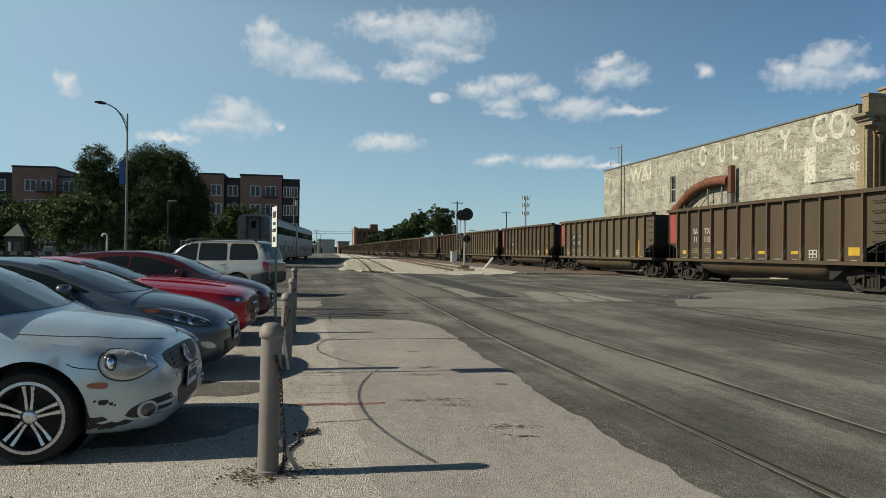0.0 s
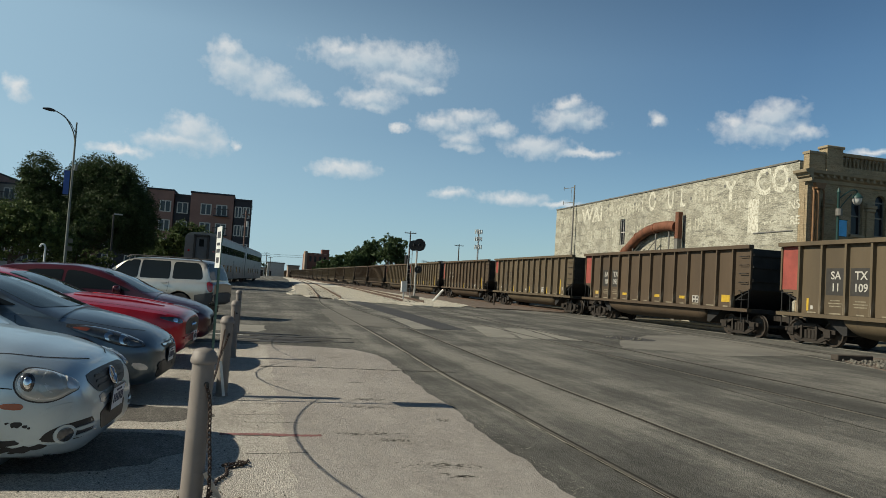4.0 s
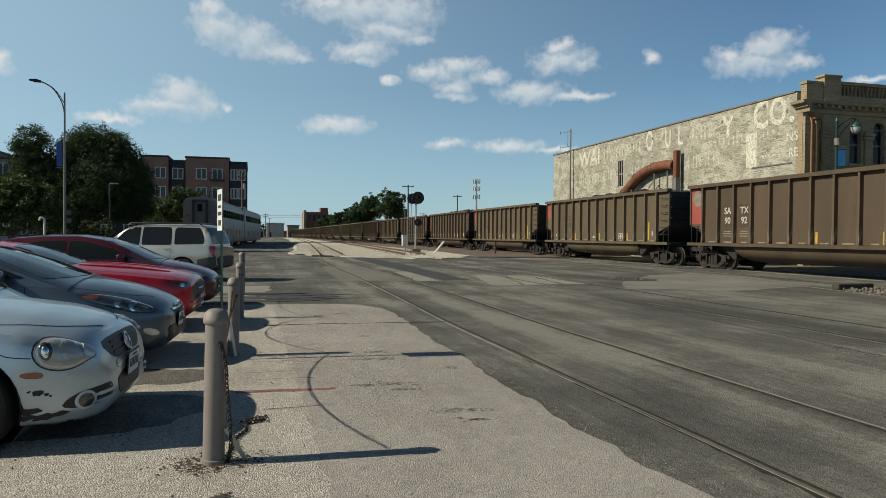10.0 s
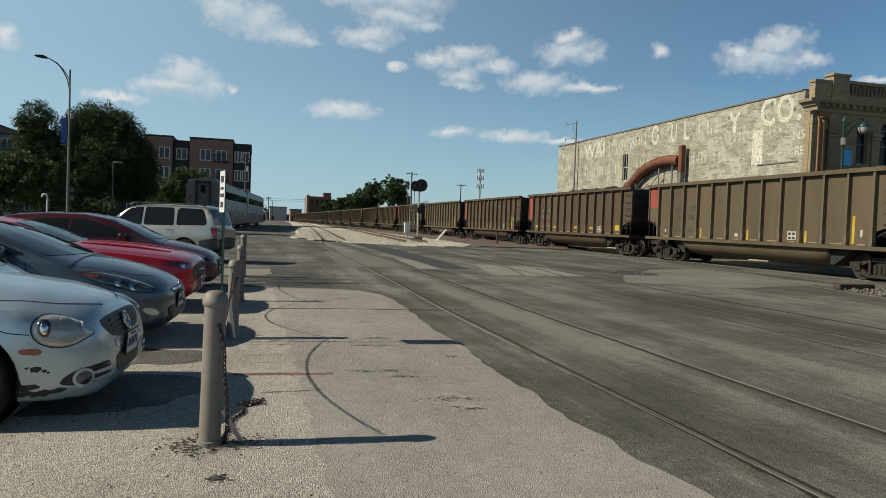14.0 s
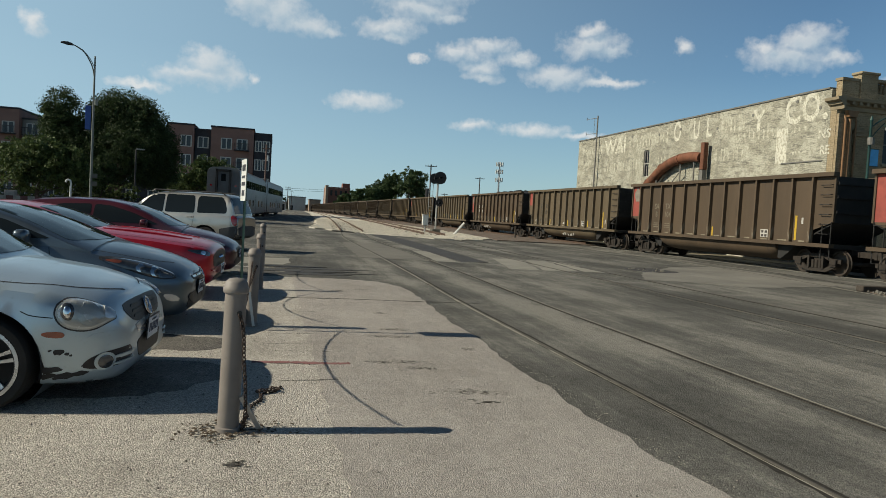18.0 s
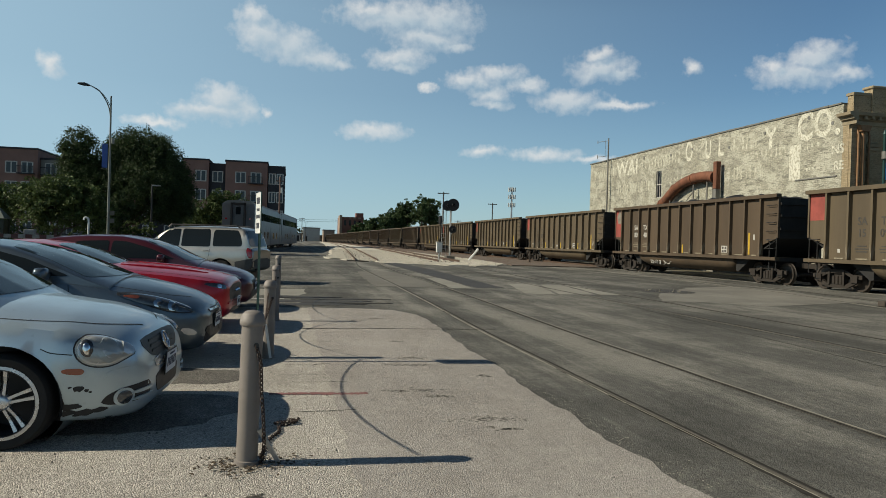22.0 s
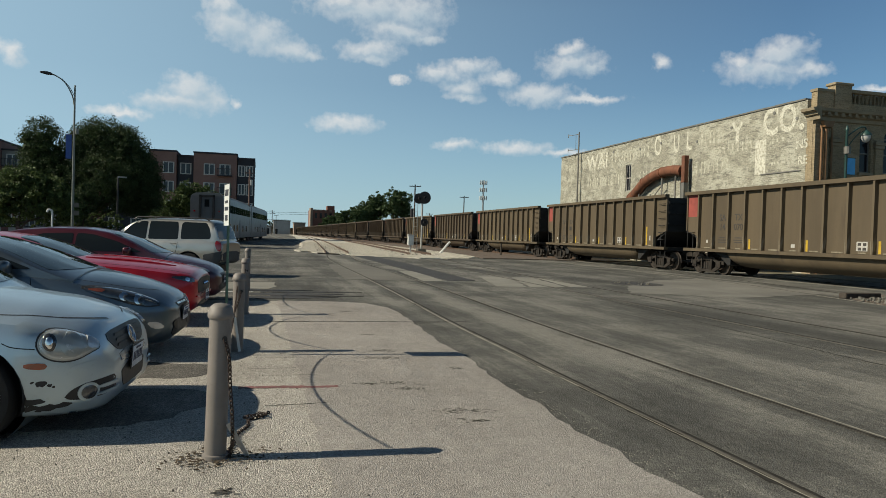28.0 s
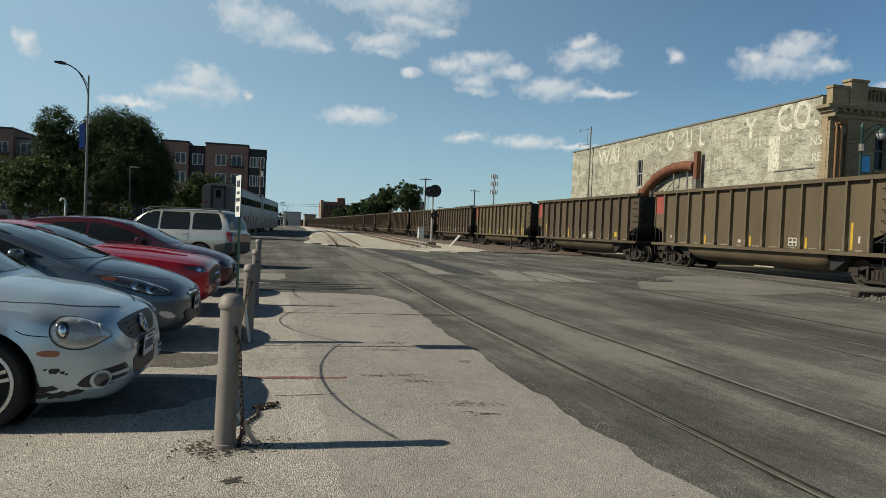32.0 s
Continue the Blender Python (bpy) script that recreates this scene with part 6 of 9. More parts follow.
    seam(body_only, [(-1.4, 0.0 + side * 0.80), (-1.0, side * 0.775), (-0.6, side * 0.70), (-0.35, side * 0.56), (-0.2, side * 0.38), (-0.13, side * 0.20)], (0, 0, 3), X, Y, -Z, coupe, 0.010)
    patch("headlight_washer", body_only, [(0.07, 0.485), (0.27, 0.51), (0.29, 0.465), (0.09, 0.435)], o, u, Z, -diag, PAINT_SILVER, coupe, 0.003, rounds=1)
# V-shaped grille, badge and plate
patch("grille", body_only, [(-0.50, 0.632), (-0.28, 0.662), (0.28, 0.662), (0.50, 0.632), (0.37, 0.525), (0.26, 0.505), (-0.26, 0.505), (-0.37, 0.525)], (1.2, 0, 0), Y, Z, -X, BLACK_PLASTIC, coupe, 0.004, "black upper grille", rounds=1, rings=6)
patch("lower_grille", body_only, [(-0.335, 0.405), (0.335, 0.405), (0.30, 0.272), (0.25, 0.252), (-0.25, 0.252), (-0.30, 0.272)], (1.2, 0, 0), Y, Z, -X, BLACK_PLASTIC, coupe, 0.004, rounds=1)
# pale silver colour carries the bright reflection of chrome trim
patch("grille_surround", body_only, [(-0.37, 0.512), (0.37, 0.512), (0.33, 0.425), (-0.33, 0.425)], (1.2, 0, 0), Y, Z, -X, LAMP_BEZEL, coupe, 0.006, "grille surround, pale silver for chrome's bright reflection", rounds=1)
for z in (0.55, 0.585, 0.62):
    patch("grille_bar", body_only, [(-0.34, z - 0.007), (0.34, z - 0.007), (0.34, z + 0.007), (-0.34, z + 0.007)], (1.2, 0, 0), Y, Z, -X, BLACK_PLASTIC, coupe, 0.010, rounds=0)
ring_piece("badge", coupe, (-0.015, 0, 0.585), (1, 0, 0.35), 0.066, 0.008, CHROME)
bm = B()
for a, b in (((-0.045, 0.04), (-0.012, -0.055)), ((0.045, 0.04), (0.012, -0.055)), ((-0.02, 0.05), (0.0, 0.0)), ((0.02, 0.05), (0.0, 0.0)), ((-0.012, -0.055), (0.0, -0.01)), ((0.012, -0.055), (0.0, -0.01))):
    tube(bm, [(-0.014 - a[1] * 0.33, a[0], 0.585 + a[1]), (-0.014 - b[1] * 0.33, b[0], 0.585 + b[1])], 0.007, 6)
part("badge_bars", bm, CHROME, coupe)
number_plate(coupe, pose(0.03, 0.0, 0.435, 0, 4, 0))
rs = random.Random(8)
for cx, cz, w, hh in ((-0.345, 0.385, 0.035, 0.016), (-0.3, 0.372, 0.012, 0.008), (-0.39, 0.395, 0.010, 0.006), (-0.41, 0.265, 0.075, 0.022), (-0.43, 0.222, 0.05, 0.02), (-0.33, 0.225, 0.055, 0.018), (-0.24, 0.235, 0.045, 0.014), (-0.28, 0.36, 0.008, 0.005), (-0.47, 0.25, 0.02, 0.015), (-0.19, 0.29, 0.03, 0.01)):
    patch("scuff", body_only, [(cx + 1.35 * w * math.cos(a) * rs.uniform(0.55, 1.1), cz + 1.4 * hh * math.sin(a) * rs.uniform(0.5, 1.2) + 0.15 * w * math.cos(a)) for a in (0.45 * i for i in range(14))], (0, -2, 0), X, Z, Y, PRIMER_SCUFF, coupe, 0.002, "bare black scrape in the paint", rounds=1, rings=2, n=24)

# slate-blue sedan
SEDAN = dict(
    low=0.82, tall=0.945,    L=4.53, H=1.43, paint=PAINT_SLATE, wheel=0.32, rim_r=0.215, axles=(0.77, 3.47), rim="single",
    hw=[(0, 0.40), (0.015, 0.50), (0.05, 0.60), (0.11, 0.69), (0.22, 0.765), (0.4, 0.83), (0.65, 0.87), (1.0, 0.885), (3.5, 0.885), (4.1, 0.84), (4.4, 0.74), (4.53, 0.55)],
    zb=[(0, 0.30), (0.02, 0.24), (0.08, 0.18), (0.3, 0.16), (0.9, 0.17), (3.6, 0.18), (4.2, 0.24), (4.45, 0.32), (4.53, 0.42)],
    zs=[(0, 0.50), (0.02, 0.54), (0.07, 0.58), (0.18, 0.64), (0.4, 0.72), (0.7, 0.80), (1.0, 0.86), (1.3, 0.90), (2.2, 0.94), (3.5, 0.99), (4.1, 1.0), (4.4, 0.95), (4.53, 0.80)],
    zt=[(0, 0.56), (0.015, 0.61), (0.05, 0.665), (0.12, 0.72), (0.25, 0.78), (0.5, 0.86), (0.8, 0.925), (1.1, 0.965), (1.5, 0.985), (3.5, 1.04), (4.1, 1.05), (4.4, 1.0), (4.53, 0.85)],
    cabin=(0.92, 4.15),
    roof=[(0.92, 0.95), (1.15, 1.04), (1.6, 1.25), (1.95, 1.37), (2.3, 1.425), (2.8, 1.42), (3.3, 1.35), (3.8, 1.18), (4.15, 1.04)],
    roof_hw=[(0.92, 0.80), (1.6, 0.67), (2.3, 0.57), (3.3, 0.56), (4.15, 0.72)],
    windows=[[(1.30, 0.985), (1.75, 1.20), (2.15, 1.325), (2.42, 1.345), (2.42, 0.99)], [(2.47, 0.99), (2.47, 1.345), (2.95, 1.32), (3.4, 1.18), (3.55, 1.05)]],
    screen=[(-0.75, 0.972), (-0.71, 1.05), (-0.57, 1.34), (-0.3, 1.38), (0.3, 1.38), (0.57, 1.34), (0.71, 1.05), (0.75, 0.972)],
    backlight=[(-0.55, 1.08), (-0.5, 1.28), (0.5, 1.28), (0.55, 1.08)],
    doors=[[(1.32, 0.93), (1.28, 0.7), (1.27, 0.3)], [(2.45, 0.96), (2.46, 0.6), (2.42, 0.26)]],
    handles=[(2.25, 0.84), (3.2, 0.88)], mirror=(1.50, 1.0))
sedan, skins, _, _ = build_car("sedan", "slate-blue sedan with swept headlights, parked nose-out", pose(-0.785, 8.565, 0, 0, 0, -4), SEDAN)
body_only = [skins[0]]
for side in (-1, 1):
    diag = Vector((0.60, side * 0.80, 0)).normalized()
    u = Vector((0.80, -side * 0.60, 0))
    o = Vector((-0.42, side * 0.76, 0)) + diag * 1.5
    hp = [(-0.42, 0.80), (-0.20, 0.705), (0.0, 0.625), (0.16, 0.60), (0.28, 0.605), (0.30, 0.635), (0.18, 0.70), (0.0, 0.765), (-0.2, 0.805)]
    patch("headlight_surround", body_only, [(x * 1.06, 0.69 + (z - 0.69) * 1.14) for x, z in hp], o, u, Z, -diag, BLACK_PLASTIC, sedan, 0.003, rounds=1)
    lp = patch("headlight", body_only, hp, o, u, Z, -diag, LAMP_DARK, sedan, 0.007, "long swept-back clear headlight", rounds=1, dome=0.008)
    for px, pz, pr in ((0.08, 0.665, 0.05), (-0.05, 0.70, 0.042)):
        patch("reflector_bowl", body_only, [(px + pr * math.cos(a), pz + pr * math.sin(a)) for a in (0.6 * i for i in range(10))], o, u, Z, -diag, REFLECTOR, lp, 0.0165, rounds=1, dome=0.004)
        patch("projector", body_only, [(px + 0.02 + 0.7 * pr * math.cos(a), pz - 0.01 + 0.7 * pr * math.sin(a)) for a in (0.6 * i for i in range(10))], o, u, Z, -diag, LAMP_DARK, lp, 0.022, rounds=1, dome=0.006)
    patch("indicator", body_only, [(-0.36, 0.785), (-0.24, 0.745), (-0.19, 0.775), (-0.24, 0.792)], o, u, Z, -diag, AMBER, lp, 0.014, "amber turn signal", rounds=1)
    fo = Vector((-0.20, side * 0.66, 0)) + diag * 1.5
    patch("fog_light", body_only, [(-0.10, 0.43), (0.03, 0.425), (0.12, 0.35), (-0.03, 0.345)], fo, u, Z, -diag, LAMP_BEZEL, sedan, 0.009, rounds=1)
    patch("grille_corner", body_only, [(0.20, 0.41), (0.44, 0.43), (0.46, 0.29), (0.30, 0.285)], fo, u, Z, -diag, BLACK_PLASTIC, sedan, 0.009, rounds=1)
    seam(body_only, [(-1.2, side * 0.74), (-0.7, side * 0.68), (-0.4, side * 0.56), (-0.2, side * 0.34)], (0, 0, 3), X, Y, -Z, sedan, 0.010)
    patch("side_marker", body_only, [(-0.70, 0.46), (-0.60, 0.47), (-0.60, 0.44), (-0.70, 0.44)], (0, side * 2, 0), X, Z, -side * Y, AMBER, sedan, 0.005, rounds=1)
patch("grille", body_only, [(-0.36, 0.615), (0.36, 0.615), (0.28, 0.54), (-0.28, 0.54)], (1.2, 0, 0), Y, Z, -X, BLACK_PLASTIC, sedan, 0.005, rounds=1)
patch("grille_bar", body_only, [(-0.33, 0.60), (0.33, 0.60), (0.32, 0.578), (-0.32, 0.578)], (1.2, 0, 0), Y, Z, -X, CHROME, sedan, 0.011, rounds=0)
patch("lower_grille", body_only, [(-0.46, 0.40), (0.46, 0.40), (0.55, 0.25), (0.40, 0.245), (-0.40, 0.245), (-0.55, 0.25)], (1.2, 0, 0), Y, Z, -X, BLACK_PLASTIC, sedan, 0.005, rounds=1)
ring_piece("badge", sedan, (0.02, 0, 0.625), (1, 0, 0.5), 0.055, 0.007, CHROME)
number_plate(sedan, pose(0.022, 0.0, 0.455, 0, 4, 0))

# red muscle coupe
MUSCLE = dict(
    low=0.80, tall=0.955, L=4.78, H=1.40, paint=PAINT_RED, wheel=0.345, rim_r=0.24, axles=(0.87, 3.59), rim="twin",
    hw=[(0, 0.62), (0.015, 0.70), (0.06, 0.78), (0.15, 0.85), (0.35, 0.90), (0.7, 0.925), (1.2, 0.935), (3.6, 0.935), (4.3, 0.90), (4.7, 0.82), (4.78, 0.75)],
    zb=[(0, 0.33), (0.03, 0.25), (0.1, 0.20), (0.4, 0.18), (3.7, 0.18), (4.4, 0.25), (4.7, 0.33), (4.78, 0.42)],
    zs=[(0, 0.66), (0.03, 0.70), (0.1, 0.735), (0.3, 0.78), (0.8, 0.84), (1.3, 0.88), (1.8, 0.91), (2.6, 0.93), (3.6, 0.98), (4.3, 0.98), (4.65, 0.95), (4.78, 0.85)],
    zt=[(0, 0.72), (0.02, 0.765), (0.08, 0.81), (0.3, 0.87), (0.8, 0.935), (1.3, 0.98), (1.7, 1.01), (2.6, 1.01), (3.6, 1.04), (4.3, 1.05), (4.65, 1.02), (4.78, 0.92)],
    cabin=(1.50, 4.35),
    roof=[(1.50, 0.96), (1.75, 1.08), (2.1, 1.25), (2.4, 1.345), (2.75, 1.395), (3.1, 1.385), (3.5, 1.30), (4.0, 1.14), (4.35, 1.03)],
    roof_hw=[(1.5, 0.80), (2.1, 0.67), (2.75, 0.56), (3.5, 0.56), (4.35, 0.72)],
    windows=[[(1.98, 0.965), (2.35, 1.21), (2.75, 1.315), (3.0, 1.32), (3.05, 0.975)], [(3.1, 1.0), (3.1, 1.30), (3.4, 1.24), (3.6, 1.06)]],
    screen=[(-0.72, 1.0), (-0.68, 1.06), (-0.55, 1.31), (-0.3, 1.345), (0.3, 1.345), (0.55, 1.31), (0.68, 1.06), (0.72, 1.0)],
    backlight=[(-0.5, 1.1), (-0.45, 1.26), (0.45, 1.26), (0.5, 1.1)],
    doors=[[(1.75, 0.93), (1.70, 0.6), (1.75, 0.26)], [(3.05, 0.95), (3.1, 0.6), (3.0, 0.26)]],
    handles=[(2.85, 0.83)], mirror=(2.0, 0.98))
muscle, skins, _, _ = build_car("muscle_coupe", "bright red coupe with long ridged bonnet, parked nose-out", pose(-0.76, 11.34, 0, 0, 0, -4), MUSCLE)
body_only = [skins[0]]
patch("grille", body_only, [(-0.62, 0.70), (0.62, 0.70), (0.60, 0.50), (0.50, 0.465), (-0.50, 0.465), (-0.60, 0.50)], (1.2, 0, 0), Y, Z, -X, BLACK_PLASTIC, muscle, 0.005, rounds=1)
patch("lower_grille", body_only, [(-0.5, 0.34), (0.5, 0.34), (0.45, 0.25), (-0.45, 0.25)], (1.2, 0, 0), Y, Z, -X, BLACK_PLASTIC, muscle, 0.005, rounds=1)
patch("bumper_bar", body_only, [(-0.70, 0.455), (0.70, 0.455), (0.68, 0.415), (-0.68, 0.415)], (1.2, 0, 0), Y, Z, -X, PAINT_RED, muscle, 0.025, rounds=1)
number_plate(muscle, pose(0.05, 0.0, 0.42, 0, 0, 0), frame_mat=CHROME)
bm = B()
tube(bm, [(0.0, -0.10, 0.59), (0.035, -0.03, 0.61), (0.035, 0.05, 0.60), (0.0, 0.10, 0.62)], [0.02, 0.03, 0.028, 0.01], 8)
part("grille_badge", bm, CHROME, muscle)
for side in (-1, 1):
    diag = Vector((0.75, side * 0.66, 0)).normalized()
    u = Vector((0.66, -side * 0.75, 0))
    o = Vector((-0.14, side * 0.80, 0)) + diag * 1.5
    lp = patch("headlight", body_only, [(-0.20, 0.735), (-0.05, 0.675), (0.13, 0.64), (0.15, 0.70), (0.0, 0.745)], o, u, Z, -diag, LAMP_DARK, muscle, 0.007, "narrow dark headlight", rounds=1)
    patch("projector", body_only, [(0.02 + 0.035 * math.cos(a), 0.693 + 0.028 * math.sin(a)) for a in (0.6 * i for i in range(10))], o, u, Z, -diag, REFLECTOR, lp, 0.014, rounds=1)
    # raised ridge on the bonnet
    patch("bonnet_ridge", body_only, [(-1.55, side * 0.50), (-0.35, side * 0.36), (-0.35, side * 0.28), (-1.55, side * 0.38)], (0, 0, 3), X, Y, -Z, PAINT_RED, muscle, 0.012, rounds=2, dome=0.012)
    seam(body_only, [(-1.7, side * 0.78), (-1.0, side * 0.76), (-0.3, side * 0.70), (-0.1, side * 0.62)], (0, 0, 3), X, Y, -Z, muscle, 0.010)

# dark maroon hatchback
HATCH = dict(SEDAN)
HATCH.update(low=0.90, tall=0.955, paint=PAINT_MAROON, H=1.46,
             roof=[(0.92, 0.95), (1.15, 1.05), (1.55, 1.26), (1.9, 1.39), (2.3, 1.455), (2.9, 1.45), (3.4, 1.40), (3.9, 1.26), (4.15, 1.10)])
hatch, skins, _, _ = build_car("hatchback", "dark maroon hatchback in shade, parked nose-out", pose(-0.60, 14.19, 0, 0, 0, -4), HATCH)
body_only = [skins[0]]
for side in (-1, 1):
    diag = Vector((0.60, side * 0.80, 0)).normalized()
    u = Vector((0.80, -side * 0.60, 0))
    o = Vector((-0.42, side * 0.76, 0)) + diag * 1.5
    patch("headlight", body_only, [(-0.25, 0.79), (0.0, 0.67), (0.24, 0.62), (0.26, 0.67), (0.0, 0.76)], o, u, Z, -diag, LAMP_GLASS, hatch, 0.007, rounds=1)
    seam(body_only, [(-1.2, side * 0.74), (-0.7, side * 0.68), (-0.4, side * 0.56), (-0.2, side * 0.34)], (0, 0, 3), X, Y, -Z, hatch, 0.010)
patch("grille", body_only, [(-0.36, 0.60), (0.36, 0.60), (0.28, 0.53), (-0.28, 0.53)], (1.2, 0, 0), Y, Z, -X, BLACK_PLASTIC, hatch, 0.005, rounds=1)
patch("lower_grille", body_only, [(-0.46, 0.42), (0.46, 0.42), (0.5, 0.27), (-0.5, 0.27)], (1.2, 0, 0), Y, Z, -X, BLACK_PLASTIC, hatch, 0.005, rounds=1)
number_plate(hatch, pose(0.022, 0.0, 0.47, 0, 4, 0))

# champagne sport utility, tail towards the street
SUV = dict(
    tall=0.975,    L=4.44, H=1.70, paint=PAINT_CHAMPAGNE, wheel=0.345, rim_r=0.215, axles=(0.86, 3.48), rim="single", soft=0.07,
    hw=[(0, 0.66), (0.02, 0.74), (0.08, 0.80), (0.2, 0.85), (0.5, 0.885), (3.9, 0.885), (4.25, 0.87), (4.38, 0.82), (4.44, 0.76)],
    zb=[(0, 0.42), (0.05, 0.33), (0.3, 0.30), (3.9, 0.30), (4.3, 0.36), (4.44, 0.45)],
    zs=[(0, 0.80), (0.05, 0.90), (0.2, 0.95), (0.8, 1.0), (1.2, 1.02), (4.2, 1.05), (4.38, 1.03), (4.44, 0.98)],
    zt=[(0, 0.85), (0.05, 0.97), (0.2, 1.02), (0.8, 1.09), (1.2, 1.12), (4.2, 1.12), (4.38, 1.08), (4.44, 1.02)],
    cabin=(1.02, 4.36),
    roof=[(1.02, 1.05), (1.2, 1.17), (1.5, 1.42), (1.75, 1.60), (2.0, 1.675), (2.6, 1.70), (3.6, 1.695), (4.0, 1.68), (4.17, 1.60), (4.27, 1.34), (4.36, 1.06)],
    roof_hw=[(1.02, 0.80), (1.75, 0.68), (2.4, 0.64), (4.0, 0.64), (4.36, 0.76)],
    windows=[[(1.38, 1.08), (1.72, 1.48), (1.92, 1.60), (2.20, 1.61), (2.20, 1.08)], [(2.26, 1.08), (2.26, 1.615), (3.08, 1.615), (3.12, 1.45), (3.14, 1.09)], [(3.22, 1.10), (3.20, 1.55), (3.26, 1.61), (3.92, 1.60), (4.03, 1.45), (4.10, 1.22), (4.08, 1.12)]],
    screen=[(-0.72, 1.12), (-0.6, 1.56), (0.6, 1.56), (0.72, 1.12)],
    backlight=[(-0.74, 1.12), (-0.62, 1.60), (0.62, 1.60), (0.74, 1.12)],
    doors=[[(1.25, 1.03), (1.25, 0.6), (1.32, 0.42)], [(2.22, 1.04), (2.22, 0.42)], [(3.15, 1.05), (3.1, 0.7), (2.95, 0.45)]],
    handles=[(2.05, 0.95), (3.02, 0.97)], mirror=(1.45, 1.12), wround=0.05)
suv, skins, _, _ = build_car("sport_utility", "champagne-silver sport utility with dark windows and roof rails", pose(-4.99, 23.55, 0, 0, 0, 163), SUV)
for side in (-1, 1):
    patch("tail_light", [skins[0], skins[1]], [(-4.40, 1.03), (-4.26, 1.10), (-4.24, 0.98), (-4.30, 0.78), (-4.41, 0.76)], (0, side * 2, 0), X, Z, -side * Y, TAIL_RED, suv, 0.008, "tall red tail light", rounds=1)
    patch("cladding", [skins[0]], [(-3.02, 0.60), (-1.35, 0.60), (-1.32, 0.33), (-3.02, 0.33)], (0, side * 2, 0), X, Z, -side * Y, CLADDING, suv, 0.012, rounds=0)
    patch("cladding", [skins[0]], [(-4.42, 0.77), (-3.92, 0.66), (-3.92, 0.36), (-4.36, 0.40)], (0, side * 2, 0), X, Z, -side * Y, CLADDING, suv, 0.012, rounds=0)
    bm = B()
    tube(bm, [(-1.75, side * 0.58, 1.66), (-1.85, side * 0.58, 1.735), (-3.85, side * 0.58, 1.735), (-3.98, side * 0.58, 1.66)], 0.018, 8)
    part("roof_rail", bm, BLACK_PLASTIC, suv)
patch("rear_bumper", [skins[0]], [(-0.82, 0.76), (0.82, 0.76), (0.78, 0.42), (-0.78, 0.42)], (-6, 0, 0), Y, Z, X, CLADDING, suv, 0.03, rounds=1)
for s in (2.2, 3.4):
    bm = B()
    tube(bm, [(-s, -0.58, 1.735), (-s, 0.58, 1.735)], 0.016, 8)
    part("roof_bar", bm, BLACK_PLASTIC, suv)
patch("fuel_flap", [skins[0]], [(-3.62, 0.98), (-3.44, 0.98), (-3.44, 0.83), (-3.62, 0.83)], (0, 2, 0), X, Z, -Y, PAINT_CHAMPAGNE, suv, 0.004, rounds=1)

# ---- bollards, chain, sign ----
BOLLARD = mat("grey_beige_bollard_paint", (0.185, 0.165, 0.148), 0.6, var=0.08, scale=4, fine=30, spots=((0.16, 0.12, 0.09), 9.0, 0.66, 0.08))
CHAIN = mat("rusty_chain", (0.055, 0.038, 0.03), 0.7, metal=0.5, var=0.3, scale=20)
GALV = mat("galvanised_steel", (0.34, 0.35, 0.35), 0.45, metal=0.7, var=0.12, scale=6)
GREEN_POST = mat("green_sign_post", (0.10, 0.17, 0.12), 0.6, var=0.15, scale=8)
SIGN_WHITE = mat("sign_white", (0.60, 0.61, 0.58), 0.5, var=0.06, scale=6)
SIGN_INK = mat("sign_ink", (0.03, 0.03, 0.035), 0.6, var=0.1)
LEAF_LITTER = mat("dead_leaves", (0.07, 0.05, 0.03), 0.9, var=0.4, scale=30)


def bollard(x, y, hgt, lean=0.0, label="grey steel bollard with a domed cap"):
    b = thing("bollard", pose(x, y, 0, 0, lean, 0), label, "bollard", "bollards along the parking")
    bm = B()
    lathe(bm, [(0.078, -0.02), (0.075, 0.03), (0.064, 0.035), (0.064, hgt - 0.075)], 24, "z")
    part("post", bm, BOLLARD, b, smooth=40)
    bm = B()
    lathe(bm, [(0.072, hgt - 0.085), (0.076, hgt - 0.078), (0.076, hgt - 0.055), (0.070, hgt - 0.045), (0.066, hgt - 0.02), (0.045, hgt), (0.0, hgt + 0.008)], 24, "z")
    part("cap", bm, BOLLARD, b, smooth=40)
    bm = B()
    lathe(bm, [(0.0, -0.004), (0.016, -0.004), (0.016, 0.006), (0.0, 0.006)], 10, "y", (0.03, -0.060, hgt - 0.2))
    part("chain_hole", bm, BLACK_PLASTIC, b)
    return b


bollard(-0.205, 4.45, 0.93, 1.0)
bollard(-0.185, 8.36, 0.89, 0.5)
bollard(-0.17, 12.08, 0.92)
bollard(-0.20, 16.95, 0.97)


def chain(pts, name="chain", label="rusty chain hanging from the bollard", k=1.0):
    line = smooth_line(pts, 1600)
    acc, step, placed = 0.0, 0.026 * k, []
    for a, b in zip(line, line[1:]):
        acc += (b - a).length
        if acc >= step:
            acc = 0
            placed.append((b, (b - a).normalized()))
    bm = B()
    for i, (p, d) in enumerate(placed):
        side = d.orthogonal().normalized()
        if i % 2:
            side = d.cross(side)
        pl = [p + (d * 0.019 * math.cos(a) + side * 0.011 * math.sin(a)) * k for a in (2 * math.pi * j / 8 for j in range(9))]
        tube(bm, pl, 0.0042 * k, 5, caps=False)
    ob = part(name, bm, CHAIN, None, smooth=60)
    return tagged(ob, label, "chain")


